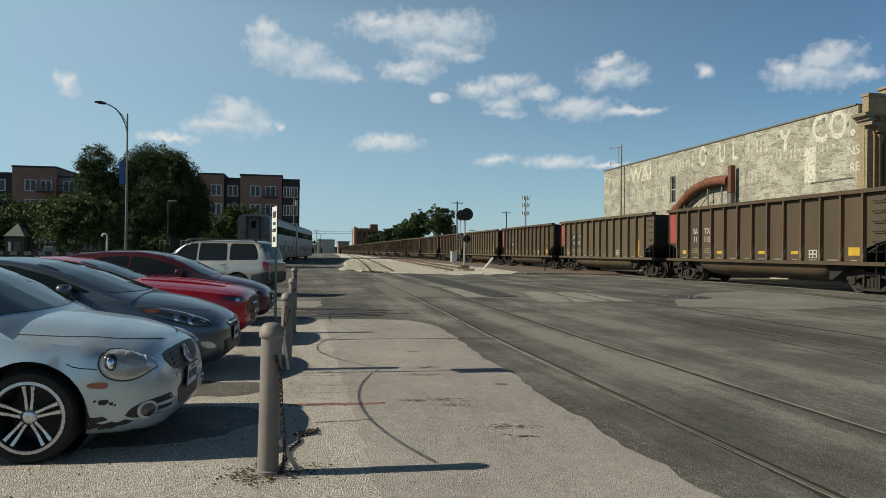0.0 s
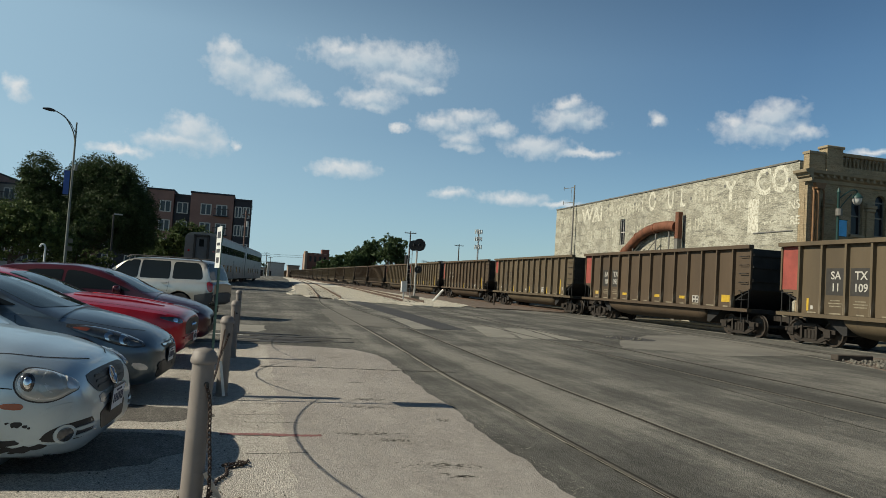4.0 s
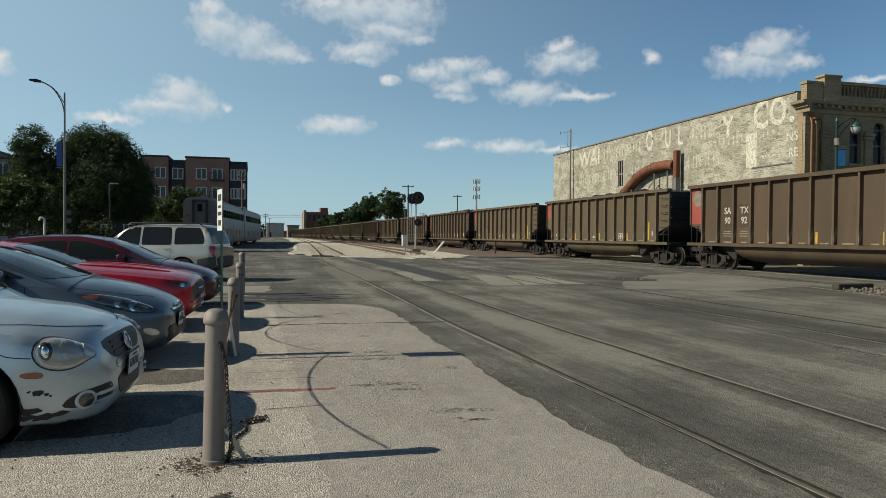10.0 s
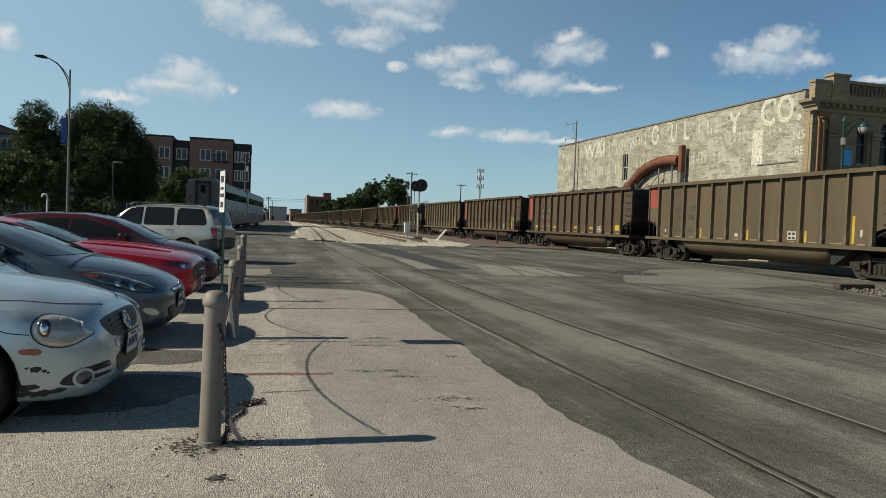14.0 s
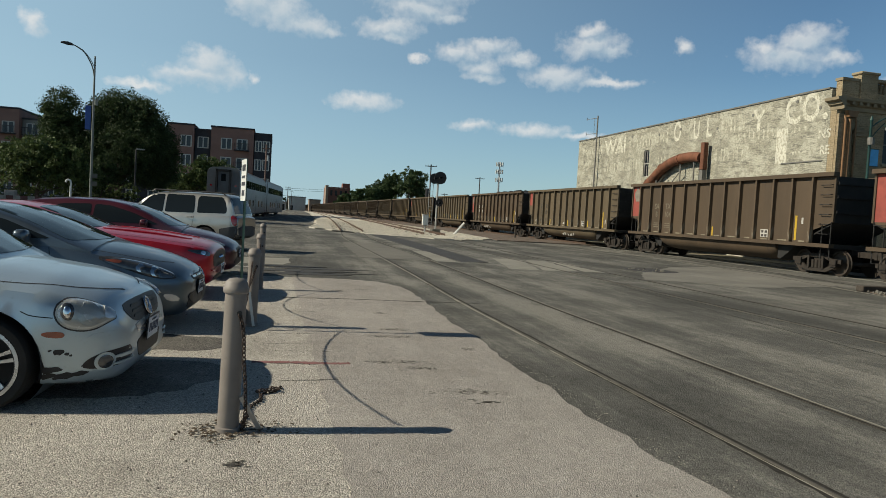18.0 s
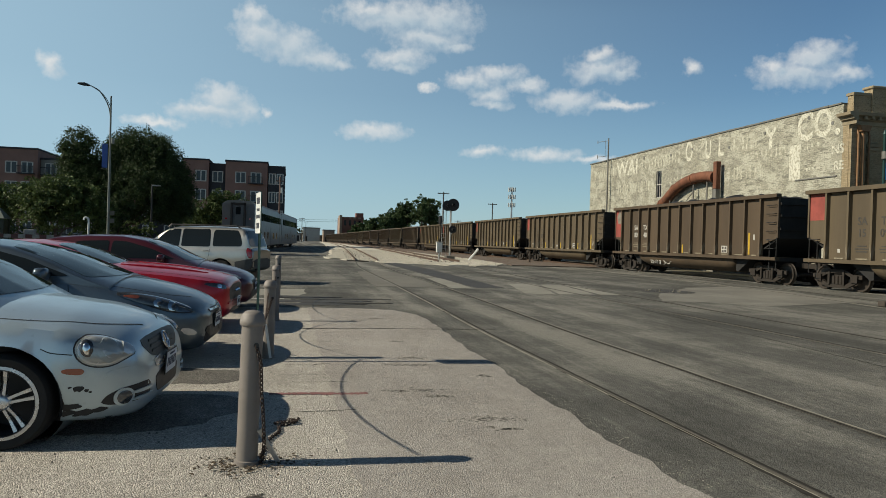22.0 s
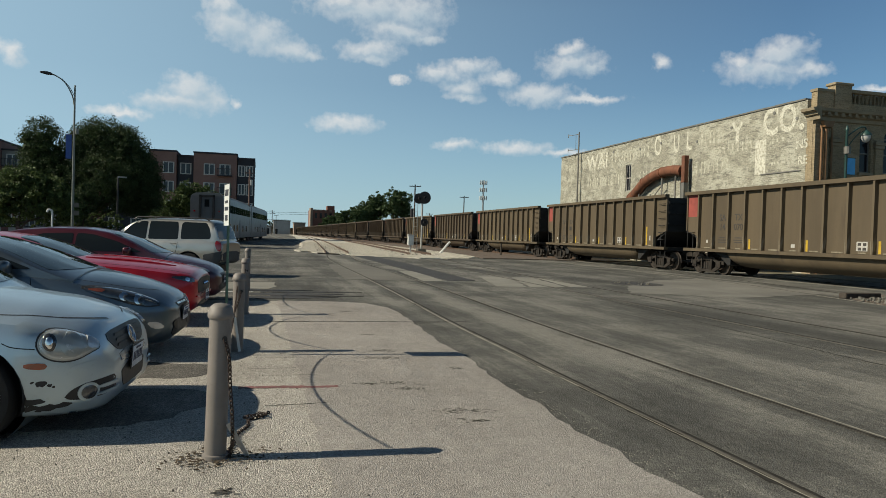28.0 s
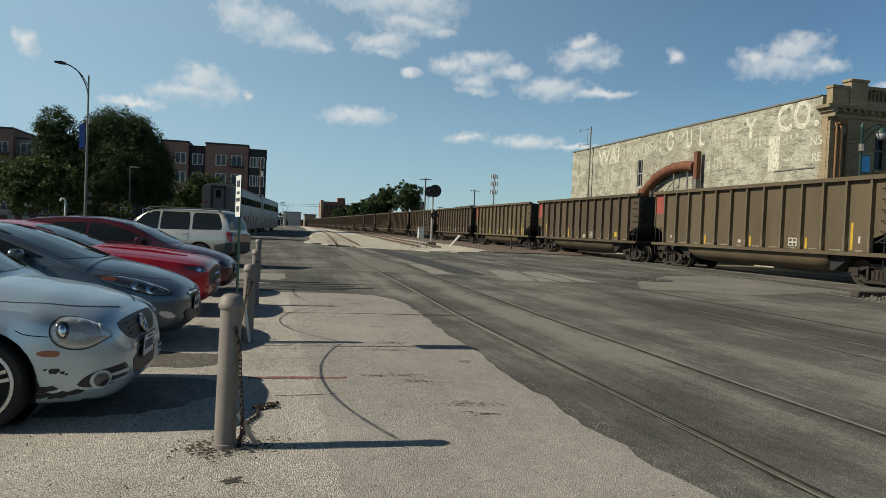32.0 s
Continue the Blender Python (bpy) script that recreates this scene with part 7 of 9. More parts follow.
chain([(-0.165, 4.392, 0.74), (-0.135, 4.385, 0.62), (-0.125, 4.38, 0.45), (-0.110, 4.38, 0.28), (-0.105, 4.39, 0.12), (-0.12, 4.42, 0.02), (-0.14, 4.50, 0.014), (-0.10, 4.72, 0.014), (-0.08, 4.95, 0.014), (-0.02, 5.12, 0.014), (-0.02, 5.28, 0.014), (0.06, 5.34, 0.014), (0.12, 5.47, 0.014)])
chain([(-0.02, 5.28, 0.03), (-0.05, 5.30, 0.03), (0.02, 5.33, 0.032), (0.10, 5.36, 0.03), (0.06, 5.40, 0.03)], label="loose rusty chain heaped on the ground")
chain([(-0.15, 8.30, 0.70), (-0.19, 8.27, 0.55), (-0.24, 8.22, 0.42), (-0.30, 8.12, 0.36)], label="short rusty chain between bollard and sign post")
def slung(a, b, low, label):
    """A chain slung between two posts that sags to a height of low."""
    a, b = Vector(a), Vector(b)
    sag = (a.z + b.z) / 2 - low
    chain([a.lerp(b, k / 12) - Vector((0, 0, 4 * sag * (k / 12) * (1 - k / 12))) for k in range(13)], label=label, k=0.8)


slung((-0.195, 4.53, 0.745), (-0.195, 8.28, 0.745), 0.50, "rusty chain slung between two bollards")
slung((-0.18, 8.44, 0.72), (-0.175, 12.0, 0.74), 0.27, "rusty chain hanging low between two bollards")
slung((-0.17, 12.16, 0.74), (-0.20, 16.86, 0.76), 0.50, "rusty chain slung between two bollards")
for a, b, w, lab in (((-0.135, 4.40, 0.225), (-0.015, 4.44, 0.008), 0.017, "bare grey steel strut leaning on the bollard"), ((-0.215, 8.27, 0.40), (-0.155, 8.24, 0.02), 0.02, "white marker bar leaning on the bollard")):
    bm = B()
    d = (Vector(b) - Vector(a))
    tube(bm, [a, b], w, 4)
    tagged(part("strut", bm, GALV if "grey" in lab else SIGN_WHITE), lab, "bar")
rs = random.Random(4)
bm = B()
for k in range(260):
    a, r = rs.uniform(0, 6.28), abs(rs.gauss(0, 0.09)) + 0.07
    x, y = -0.205 + r * math.cos(a) * 1.5, 4.44 + r * math.sin(a)
    s = rs.uniform(0.004, 0.014)
    d = rs.uniform(0, 3.14)
    q = [bm.verts.new((x + math.cos(d + e) * s * (1.6 if i % 2 else 0.8), y + math.sin(d + e) * s, 0.009 + rs.uniform(0, 0.012))) for i, e in enumerate((0, 1.57, 3.14, 4.71))]
    bm.faces.new(q)
tagged(part("leaf_litter", bm, LEAF_LITTER), "dry brown leaf litter round the bollard foot", "litter", kind="stuff")

sign = thing("parking_sign", (-0.31, 8.10, 0), "white parking sign on a green steel post", "sign")
bm = B()
for y in (-0.018, 0.018):
    box(bm, -0.004, 0.022, y - 0.004, y + 0.004, -0.05, 1.88)
box(bm, -0.005, 0.0, -0.022, 0.022, -0.05, 1.88)
part("post", bm, GREEN_POST, sign)
plate_ = new("sign_plate")
plate_.parent = sign
plate_.matrix_basis = pose(-0.012, 0, 1.645, 0, 0, 192)
bm = B()
box(bm, 0, 0.003, -0.15, 0.15, -0.225, 0.225)
part("sheet", bm, SIGN_WHITE, plate_)
for z0, z1, w in ((0.10, 0.17, 0.10), (0.02, 0.05, 0.09), (-0.06, -0.02, 0.11), (-0.17, -0.11, 0.08)):
    bm = B()
    box(bm, 0.0034, 0.0045, -w, w, z0, z1)
    part("sign_bar", bm, SIGN_INK, plate_)

# ---- marks on the paving ----
def ribbon(name, pts, wide, z, material, label, seed=1, n=80, wobble=0.01, cat="crack"):
    rs = random.Random(seed)
    line = smooth_line([(x, y, 0) for x, y in pts], n)
    bm = B()
    prev = None
    for i, p in enumerate(line):
        d = (line[min(i + 1, n - 1)] - line[max(i - 1, 0)]).normalized()
        nr = Vector((-d.y, d.x, 0))
        p = p + nr * rs.uniform(-wobble, wobble)
        w = wide * rs.uniform(0.6, 1.3) / 2
        cur = [bm.verts.new((p - nr * w) + Vector((0, 0, z))), bm.verts.new((p + nr * w) + Vector((0, 0, z)))]
        if prev:
            bm.faces.new((prev[0], prev[1], cur[1], cur[0]))
        prev = cur
    return struct(name, bm, material, label, cat)


# dark ribbon painted where a long thin shadow crosses strip and street
ribbon("crack", [(0.2, 11.03), (1.2, 11.06), (2.0, 11.0), (2.87, 10.98), (3.3, 10.99)], 0.05, 0.0090, TAR, "dark band painted for a thin pole shadow across the paving", 4, 80, 0.01)
ribbon("crack", [(0.1, 5.72), (0.35, 5.73), (0.58, 5.76)], 0.014, 0.0082, TAR, "fine dark line across the paving", 6, 30, 0.004)
# dark line at y 6.9 stands in for dappled shade
ribbon("crack", [(0.1, 6.9), (0.3, 6.92), (0.6, 6.9)], 0.009, 0.0082, TAR, "fine dark line across the paving", 7, 30, 0.008)
ribbon("painted_line", [(-0.12, 6.41), (0.2, 6.40), (0.58, 6.36), (0.74, 6.37)], 0.085, 0.0080, RED_PAINT, "worn dull red paint line", 8, 50, 0.006, "paint")


def pits(x, y, w, seed):
    """A worn place in the chip seal: a cluster of small dark pits, drawn out across the strip."""
    rs = random.Random(seed)
    bm = B()
    for k in range(int(60 * w / 0.4) + 8):
        u = rs.gauss(0, 0.30)
        cx, cy, r = x + u * w, y + rs.gauss(0, 0.022 + 0.05 * w) - 0.02 * u, rs.uniform(0.004, 0.012)
        n = rs.randint(5, 7)
        vs = [bm.verts.new((cx + 2.2 * r * math.cos(6.283 * i / n) * rs.uniform(0.5, 1.2), cy + r * math.sin(6.283 * i / n) * rs.uniform(0.5, 1.2), 0.0076)) for i in range(n)]
        bm.faces.new(vs)
    return struct("stain", bm, PIT, "cluster of dark worn pits in the chip seal", "stain")


for i, (x, y, w) in enumerate(((1.36, 7.78, 0.40), (1.44, 8.27, 0.30), (1.30, 6.45, 0.40), (1.34, 6.19, 0.22), (1.60, 5.35, 0.48), (1.62, 5.06, 0.18), (1.55, 12.5, 0.25), (1.1, 12.2, 0.22), (1.5, 9.6, 0.2), (2.05, 7.1, 0.16), (1.0, 6.45, 0.2), (-0.12, 3.85, 0.10))):
    pits(x, y, w, 20 + i)
# thin dark strokes painted for soft dappled shadow on the strip
for i, (xa, xb, y, w) in enumerate(((-0.05, 0.42, 7.28, 0.009), (0.0, 0.5, 7.9, 0.010), (0.12, 0.6, 9.6, 0.010))):
    ribbon("crack", [(xa, y), ((xa + xb) / 2, y - 0.012), (xb, y + 0.006)], w, 0.0083, TAR, "fine dark line painted for dappled shade on the paving", 70 + i, 40, 0.008)
ribbon("crack", [(3.1, 14.0), (3.06, 10), (2.98, 6.0), (2.95, 3.0), (2.9, 1.5)], 0.05, 0.0035, TAR, "tar seam beside the street rail", 9, 120, 0.012)
ribbon("seam", [(7.10, 5.6), (7.12, 6.7), (7.3, 9.1), (7.4, 10.0)], 0.014, 0.0035, CONCRETE_OLD, "pale worn seam along the street", 31, 160, 0.016)
ribbon("crack", [(7.15, 2.0), (7.22, 6.7), (7.4, 9.1), (7.65, 12.0), (7.9, 15.0)], 0.028, 0.0035, TAR, "tar-sealed seam along the street", 32, 160, 0.014)
ribbon("painted_line", [(-4.6, 18.3), (0.15, 18.3)], 0.12, 0.004, WHITE_PAINT, "worn white parking line", 60, 40, 0.004, "paint")
ribbon("painted_line", [(-4.6, 16.6), (-0.05, 16.5)], 0.12, 0.004, WHITE_PAINT, "worn white parking line", 61, 40, 0.004, "paint")
ribbon("painted_line", [(-5.2, 7.2), (-1.2, 6.9)], 0.09, 0.0079, WHITE_PAINT, "worn white parking line", 62, 40, 0.004, "paint")
# manhole with broken rim
mh = thing("manhole", (12.05, 20.9, 0), "dark manhole cover in a broken pale rim", "manhole", kind="structure")
bm = B()
lathe(bm, [(0.85, -0.02), (0.85, 0.012), (0.60, 0.016), (0.0, 0.014)], 28, "z")
part("rim", bm, TAR_STRIP, mh)
rs = random.Random(3)
for k in range(24):
    a = rs.uniform(0, 6.28)
    r = rs.uniform(0.35, 0.75)
    bm = B()
    s = rs.uniform(0.015, 0.045)
    bmesh.ops.create_icosphere(bm, subdivisions=1, radius=s, matrix=Matrix.Translation((math.cos(a) * r, math.sin(a) * r, 0.015 + s * 0.3)))
    for v in bm.verts:
        v.co += Vector((rs.uniform(-1, 1), rs.uniform(-1, 1), rs.uniform(-1, 1))) * s * 0.2
    part("rubble", bm, CONCRETE_OLD, mh)
# open ballast where the paving ends by the near track
slab("ballast_bed", [(15.9, 16.5), (15.3, 15.0), (14.2, 12.2), (13.0, 9.0), (12.0, 4.0), (24.5, 4.0), (24.5, 16.2), (18.5, 17.2)], 0.014, BALLAST, "open brown ballast at the edge of the crossing", "ground", jag=0.12, step=0.4, seed=14)
bm = B()
rs = random.Random(6)
for k in range(900):
    y = rs.uniform(9, 16.2)
    x = rs.uniform(15.7 - (16.2 - y) * 0.38, 19)
    s = rs.uniform(0.02, 0.06)
    bmesh.ops.create_icosphere(bm, subdivisions=1, radius=s, matrix=Matrix.Translation((x, y, 0.014 + s * 0.4)) @ Euler((rs.uniform(0, 3), rs.uniform(0, 3), 0)).to_matrix().to_4x4() @ Matrix.Diagonal((1.3, 1, 0.7, 1)))
tagged(part("ballast_stones", bm, CONCRETE_OLD), "loose grey ballast stones beside the crossing", "gravel", kind="stuff")
bm = B()
box(bm, 15.5, 16.7, 15.9, 16.15, 0.0, 0.16)
bevel(bm, 0.02, 1)
tagged(part("sleeper", bm, TIE), "broken dark timber sleeper at the paving edge", "sleeper")
# loose stones of the pale gravel bed
verts, faces = [], []
rs = random.Random(9)
ico = B()
bmesh.ops.create_icosphere(ico, subdivisions=1, radius=1.0)
iv = np.array([v.co[:] for v in ico.verts])
ico.verts.index_update()
ifc = [[v.index for v in f.verts] for f in ico.faces]
ico.free()


def inside(x, y, poly):
    c = False
    for (x0, y0), (x1, y1) in zip(poly, poly[1:] + poly[:1]):
        if (y0 > y) != (y1 > y) and x < (x1 - x0) * (y - y0) / (y1 - y0) + x0:
            c = not c
    return c


while len(verts) < 12 * 9000:
    y = 40 + 60 * rs.random() ** 2
    x = rs.uniform(2.5, 18.4)
    if not inside(x, y, gravel_poly):
        continue
    s = rs.uniform(0.022, 0.06)
    k = len(verts)
    p = iv * s * np.array([rs.uniform(0.8, 1.4), rs.uniform(0.8, 1.4), rs.uniform(0.5, 0.9)]) + np.array([x, y, 0.05 + s * 0.25])
    verts.extend(map(tuple, p))
    faces.extend([[i + k for i in f] for f in ifc])
me = bpy.data.meshes.new("gravel")
me.from_pydata(verts, [], faces)
me.materials.append(GRAVEL)
tagged(new("gravel", me), "loose pale limestone gravel between the tracks", "gravel", kind="stuff")

# sleepers of the yard tracks and the main line
SLEEPER = None
for line, n in (([(10.7, 47), (11.3, 56), (12.1, 70), (13.9, 99)], 88), ([(5.0, 46), (6.2, 64), (7.4, 82)], 60), ([(21.15, 44.5), (21.15, 90)], 76)):
    pts = smooth_line([(x, y, 0) for x, y in line], n)
    yt = thing("sleepers", (0, 0, 0), "weathered timber sleepers under the rails", "sleepers", kind="structure")
    for i, p in enumerate(pts):
        d = (pts[min(i + 1, n - 1)] - pts[max(i - 1, 0)]).normalized()
        if SLEEPER is None:
            bm = B()
            box(bm, -1.25, 1.25, -0.11, 0.11, -0.06, 0.054)
            SLEEPER = mesh_of("sleeper", bm, TIE)
        o = new("sleeper", SLEEPER)
        o.parent = yt
        o.matrix_basis = pose(p.x, p.y, 0.0, 0, 0, math.degrees(math.atan2(-d.x, d.y)))

# ---- signal, relay box, switch marker ----
BLACK_METAL = mat("black_metal", (0.012, 0.012, 0.013), 0.6, var=0.2, scale=4)
SILVER_PAINT = mat("aluminium_paint", (0.40, 0.40, 0.38), 0.5, metal=0.4, var=0.12, scale=4)
sig = thing("rail_signal", (12.7, 55.6, 0), "silver signal mast with black round target heads", "signal")
bm = B()
tube(bm, [(0, 0, 0), (0, 0, 4.5)], 0.075, 10)
part("mast", bm, SILVER_PAINT, sig)
bm = B()
box(bm, -0.35, 0.35, -0.35, 0.35, 0, 0.35)
bevel(bm, 0.04, 1)
part("base", bm, CONCRETE_OLD, sig)
for x, z, r in ((0.14, 4.42, 0.50), (-0.30, 4.34, 0.42), (0.16, 2.45, 0.31)):
    head = new("signal_head")
    head.parent = sig
    bm = B()
    lathe(bm, [(0.0, 0.0), (r, 0.0), (r, 0.05), (0.0, 0.06)], 24, "y", (x, -0.18 if x > 0 else -0.10, z))
    part("target", bm, BLACK_METAL, head, "round black target plate")
    bm = B()
    box(bm, x - 0.16, x + 0.16, -0.12, 0.14, z - 0.2, z + 0.2)
    part("housing", bm, BLACK_METAL, head)
    bm = B()
    lathe(bm, [(0.11, 0.0), (0.11, -0.22), (0.105, -0.22), (0.10, -0.02)], 14, "y", (x, -0.18, z), caps=False)
    part("hood", bm, BLACK_METAL, head)
    bm = B()
    lathe(bm, [(0.0, -0.03), (0.09, -0.01)], 14, "y", (x, -0.18, z), caps=False)
    part("lens", bm, LAMP_DARK, head)
    bm = B()
    tube(bm, [(0, 0, z - 0.45), (x * 0.9, -0.02, z - 0.25)], 0.04, 6)
    part("bracket", bm, SILVER_PAINT, head)
for x in (-0.62, -0.30):
    bm = B()
    tube(bm, [(x, 0.3, 0), (x, 0.3, 4.2)], 0.02, 6)
    part("ladder_rail", bm, SILVER_PAINT, sig)
for k in range(13):
    bm = B()
    tube(bm, [(-0.62, 0.3, 0.3 + 0.3 * k), (-0.30, 0.3, 0.3 + 0.3 * k)], 0.012, 5)
    part("ladder_rung", bm, SILVER_PAINT, sig)
rb = thing("relay_box", (11.4, 53.6, 0), "pale grey relay box on a post", "cabinet")
bm = B()
box(bm, -0.22, 0.22, -0.16, 0.16, 0.62, 1.38)
bevel(bm, 0.02, 1)
part("cabinet", bm, SIGN_WHITE, rb)
bm = B()
tube(bm, [(0, 0, 0), (0, 0, 0.62)], 0.07, 8)
part("post", bm, SILVER_PAINT, rb)
bm = B()
prism(bm, [(-0.26, 1.384), (0.26, 1.384), (0.2, 1.44), (-0.2, 1.44)], "y", -0.2, 0.2)
part("lid", bm, SIGN_WHITE, rb)
bm = B()
tube(bm, [(14.0, 54.6, 0), (14.8, 54.6, 0.95)], 0.09, 6)
tagged(part("marker_post", bm, SIGN_WHITE), "leaning pale marker post in the gravel", "post")
bm = B()
tube(bm, [(18.2, 52.0, 0), (18.2, 52.0, 0.95)], 0.07, 6)
tagged(part("marker_post", bm, TIE), "short dark post beside the track", "post")

# ---- trees ----
def foliage(name, col, dark):
    m = bpy.data.materials.new(name)
    m.use_nodes = True
    t = m.node_tree
    b = t.nodes["Principled BSDF"]
    b.inputs["Roughness"].default_value = 0.65
    b.inputs["Specular IOR Level"].default_value = 0.25
    g = t.nodes.new("ShaderNodeNewGeometry")
    x = t.nodes.new("ShaderNodeMix")
    x.data_type = "RGBA"
    x.inputs["A"].default_value, x.inputs["B"].default_value = (*dark, 1), (*col, 1)
    t.links.new(g.outputs["Random Per Island"], x.inputs["Factor"])
    t.links.new(x.outputs["Result"], b.inputs["Base Color"])
    tr = t.nodes.new("ShaderNodeBsdfTranslucent")
    t.links.new(x.outputs["Result"], tr.inputs["Color"])
    mx = t.nodes.new("ShaderNodeMixShader")
    mx.inputs[0].default_value = 0.22
    t.links.new(b.outputs[0], mx.inputs[1])
    t.links.new(tr.outputs[0], mx.inputs[2])
    t.links.new(mx.outputs[0], t.nodes["Material Output"].inputs["Surface"])
    return m


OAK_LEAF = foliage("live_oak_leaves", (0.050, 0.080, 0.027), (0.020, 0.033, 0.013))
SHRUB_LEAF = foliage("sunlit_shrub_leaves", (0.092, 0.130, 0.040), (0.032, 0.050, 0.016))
FAR_LEAF = foliage("distant_leaves", (0.075, 0.115, 0.045), (0.036, 0.058, 0.024))
BARK = mat("bark", (0.055, 0.042, 0.032), 0.95, var=0.3, scale=4, bump=0.02, bscale=20)


def leaf_mesh(name, lobes, count, size, material, seed, hollow=0.55):
    """A crown of many small leaves: lobes are (centre, radii); leaves lie in clumps towards their outsides."""
    rng = np.random.default_rng(seed)
    w = np.array([r[0] * r[1] + r[1] * r[2] + r[0] * r[2] for _, r in lobes])
    w = w / w.sum()
    clumps = []
    nclump = max(20, count // 26)
    for i in rng.choice(len(lobes), nclump, p=w):
        c, r = np.array(lobes[i][0], float), np.array(lobes[i][1], float)
        d = rng.normal(size=3)
        d /= np.linalg.norm(d)
        k = hollow + (1.03 - hollow) * rng.random() ** 0.55
        clumps.append(c + d * r * k)
    clumps = np.array(clumps)
    pick = rng.integers(0, nclump, count)
    mean_r = np.mean([min(r) for _, r in lobes])
    pos = clumps[pick] + rng.normal(size=(count, 3)) * np.array([0.085, 0.085, 0.07]) * mean_r
    a = rng.normal(size=(count, 3))
    a /= np.linalg.norm(a, axis=1)[:, None]
    b = np.cross(a, rng.normal(size=(count, 3)))
    b /= np.linalg.norm(b, axis=1)[:, None]
    s = size * rng.uniform(0.6, 1.4, count)[:, None]
    quad = np.stack([pos - a * s, pos - b * s * 0.55, pos + a * s, pos + b * s * 0.55], 1).reshape(-1, 3)
    me = bpy.data.meshes.new(name)
    me.from_pydata(quad.tolist(), [], np.arange(count * 4).reshape(-1, 4).tolist())
    me.materials.append(material)
    return me


def tree(at, trunk_h, trunk_r, lobes, count, size, material, label, seed, name="tree", hollow=0.55, group=""):
    th = thing(name, at, label, "tree", group)
    rs = random.Random(seed)
    bm = B()
    tube(bm, smooth_line([(0, 0, -0.1), (0.05, 0, trunk_h * 0.4), (-0.05, 0.05, trunk_h * 0.8), (0.0, 0.0, trunk_h * 1.25)], 8), [trunk_r * k for k in (1.35, 1.05, 0.95, 0.9, 0.85, 0.75, 0.65, 0.5)], 10)
    part("trunk", bm, BARK, th, smooth=60)
    for c, r in lobes:
        bm = B()
        c = Vector(c)
        st = Vector((0, 0, trunk_h * rs.uniform(0.6, 1.0)))
        tube(bm, smooth_line([st, st.lerp(c, 0.5) + Vector((0, 0, -0.1 * r[2])), c + Vector((0, 0, 0.3 * r[2]))], 7), [trunk_r * k for k in (0.5, 0.42, 0.36, 0.3, 0.24, 0.16, 0.08)], 7)
        part("limb", bm, BARK, th)
    cr = new("crown", leaf_mesh("crown", lobes, count, size, material, seed, hollow))
    cr.parent = th
    inner = [(c, tuple(0.82 * k for k in r)) for c, r in lobes]
    co = new("inner_foliage", leaf_mesh("inner_foliage", inner, count // 5, size * 2.8, material, seed + 500, 0.1))
    co.parent = th
    return th


# broad dark live oak
tree((-12.4, 60, 0), 2.6, 0.42, [((-3.5, 0, 7.0), (1.65, 2.0, 2.45)), ((0.6, 0.5, 7.3), (2.4, 2.6, 2.55)), ((2.0, 0.2, 7.0), (2.0, 2.4, 2.3)), ((1.4, -1.0, 4.7), (3.4, 2.6, 2.5)), ((-2.6, -0.5, 4.6), (2.4, 2.3, 2.4)), ((3.4, -0.3, 5.2), (1.75, 2.0, 2.3)), ((-4.0, 0.2, 5.6), (1.25, 1.5, 1.9)), ((-0.6, 0.2, 7.0), (1.5, 1.8, 2.2)), ((3.3, 0.1, 3.6), (1.7, 2.0, 1.5))], 125000, 0.060, OAK_LEAF, "broad live oak with a dense dark crown", 21, hollow=0.45)
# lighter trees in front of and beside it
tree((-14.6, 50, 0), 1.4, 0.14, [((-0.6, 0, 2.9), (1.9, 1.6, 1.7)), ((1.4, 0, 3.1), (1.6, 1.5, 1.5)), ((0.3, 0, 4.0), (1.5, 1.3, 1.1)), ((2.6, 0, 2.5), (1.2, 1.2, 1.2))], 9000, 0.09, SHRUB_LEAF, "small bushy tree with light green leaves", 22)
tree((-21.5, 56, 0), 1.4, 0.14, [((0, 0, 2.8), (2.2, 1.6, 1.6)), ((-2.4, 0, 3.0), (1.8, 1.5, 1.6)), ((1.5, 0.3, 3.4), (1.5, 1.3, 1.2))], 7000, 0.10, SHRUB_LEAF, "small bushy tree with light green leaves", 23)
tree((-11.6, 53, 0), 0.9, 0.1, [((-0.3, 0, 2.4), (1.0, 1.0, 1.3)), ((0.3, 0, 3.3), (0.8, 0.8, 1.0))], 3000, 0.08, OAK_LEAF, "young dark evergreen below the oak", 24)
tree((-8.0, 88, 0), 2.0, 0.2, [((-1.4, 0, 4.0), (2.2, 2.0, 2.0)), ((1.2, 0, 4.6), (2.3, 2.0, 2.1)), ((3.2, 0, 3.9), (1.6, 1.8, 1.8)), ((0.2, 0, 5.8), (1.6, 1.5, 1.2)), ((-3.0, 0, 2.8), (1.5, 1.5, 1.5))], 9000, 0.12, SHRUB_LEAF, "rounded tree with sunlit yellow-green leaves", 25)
tree((-31, 75, 0), 2.0, 0.2, [((-2, 0, 4.4), (2.6, 2.2, 2.2)), ((1.6, 0, 4.8), (2.4, 2.2, 2.0)), ((4.6, 0, 4.0), (2.2, 2.0, 2.0)), ((7.5, 0, 4.6), (2.2, 2.0, 2.2))], 9000, 0.14, SHRUB_LEAF, "row of rounded trees beyond the car park", 26)
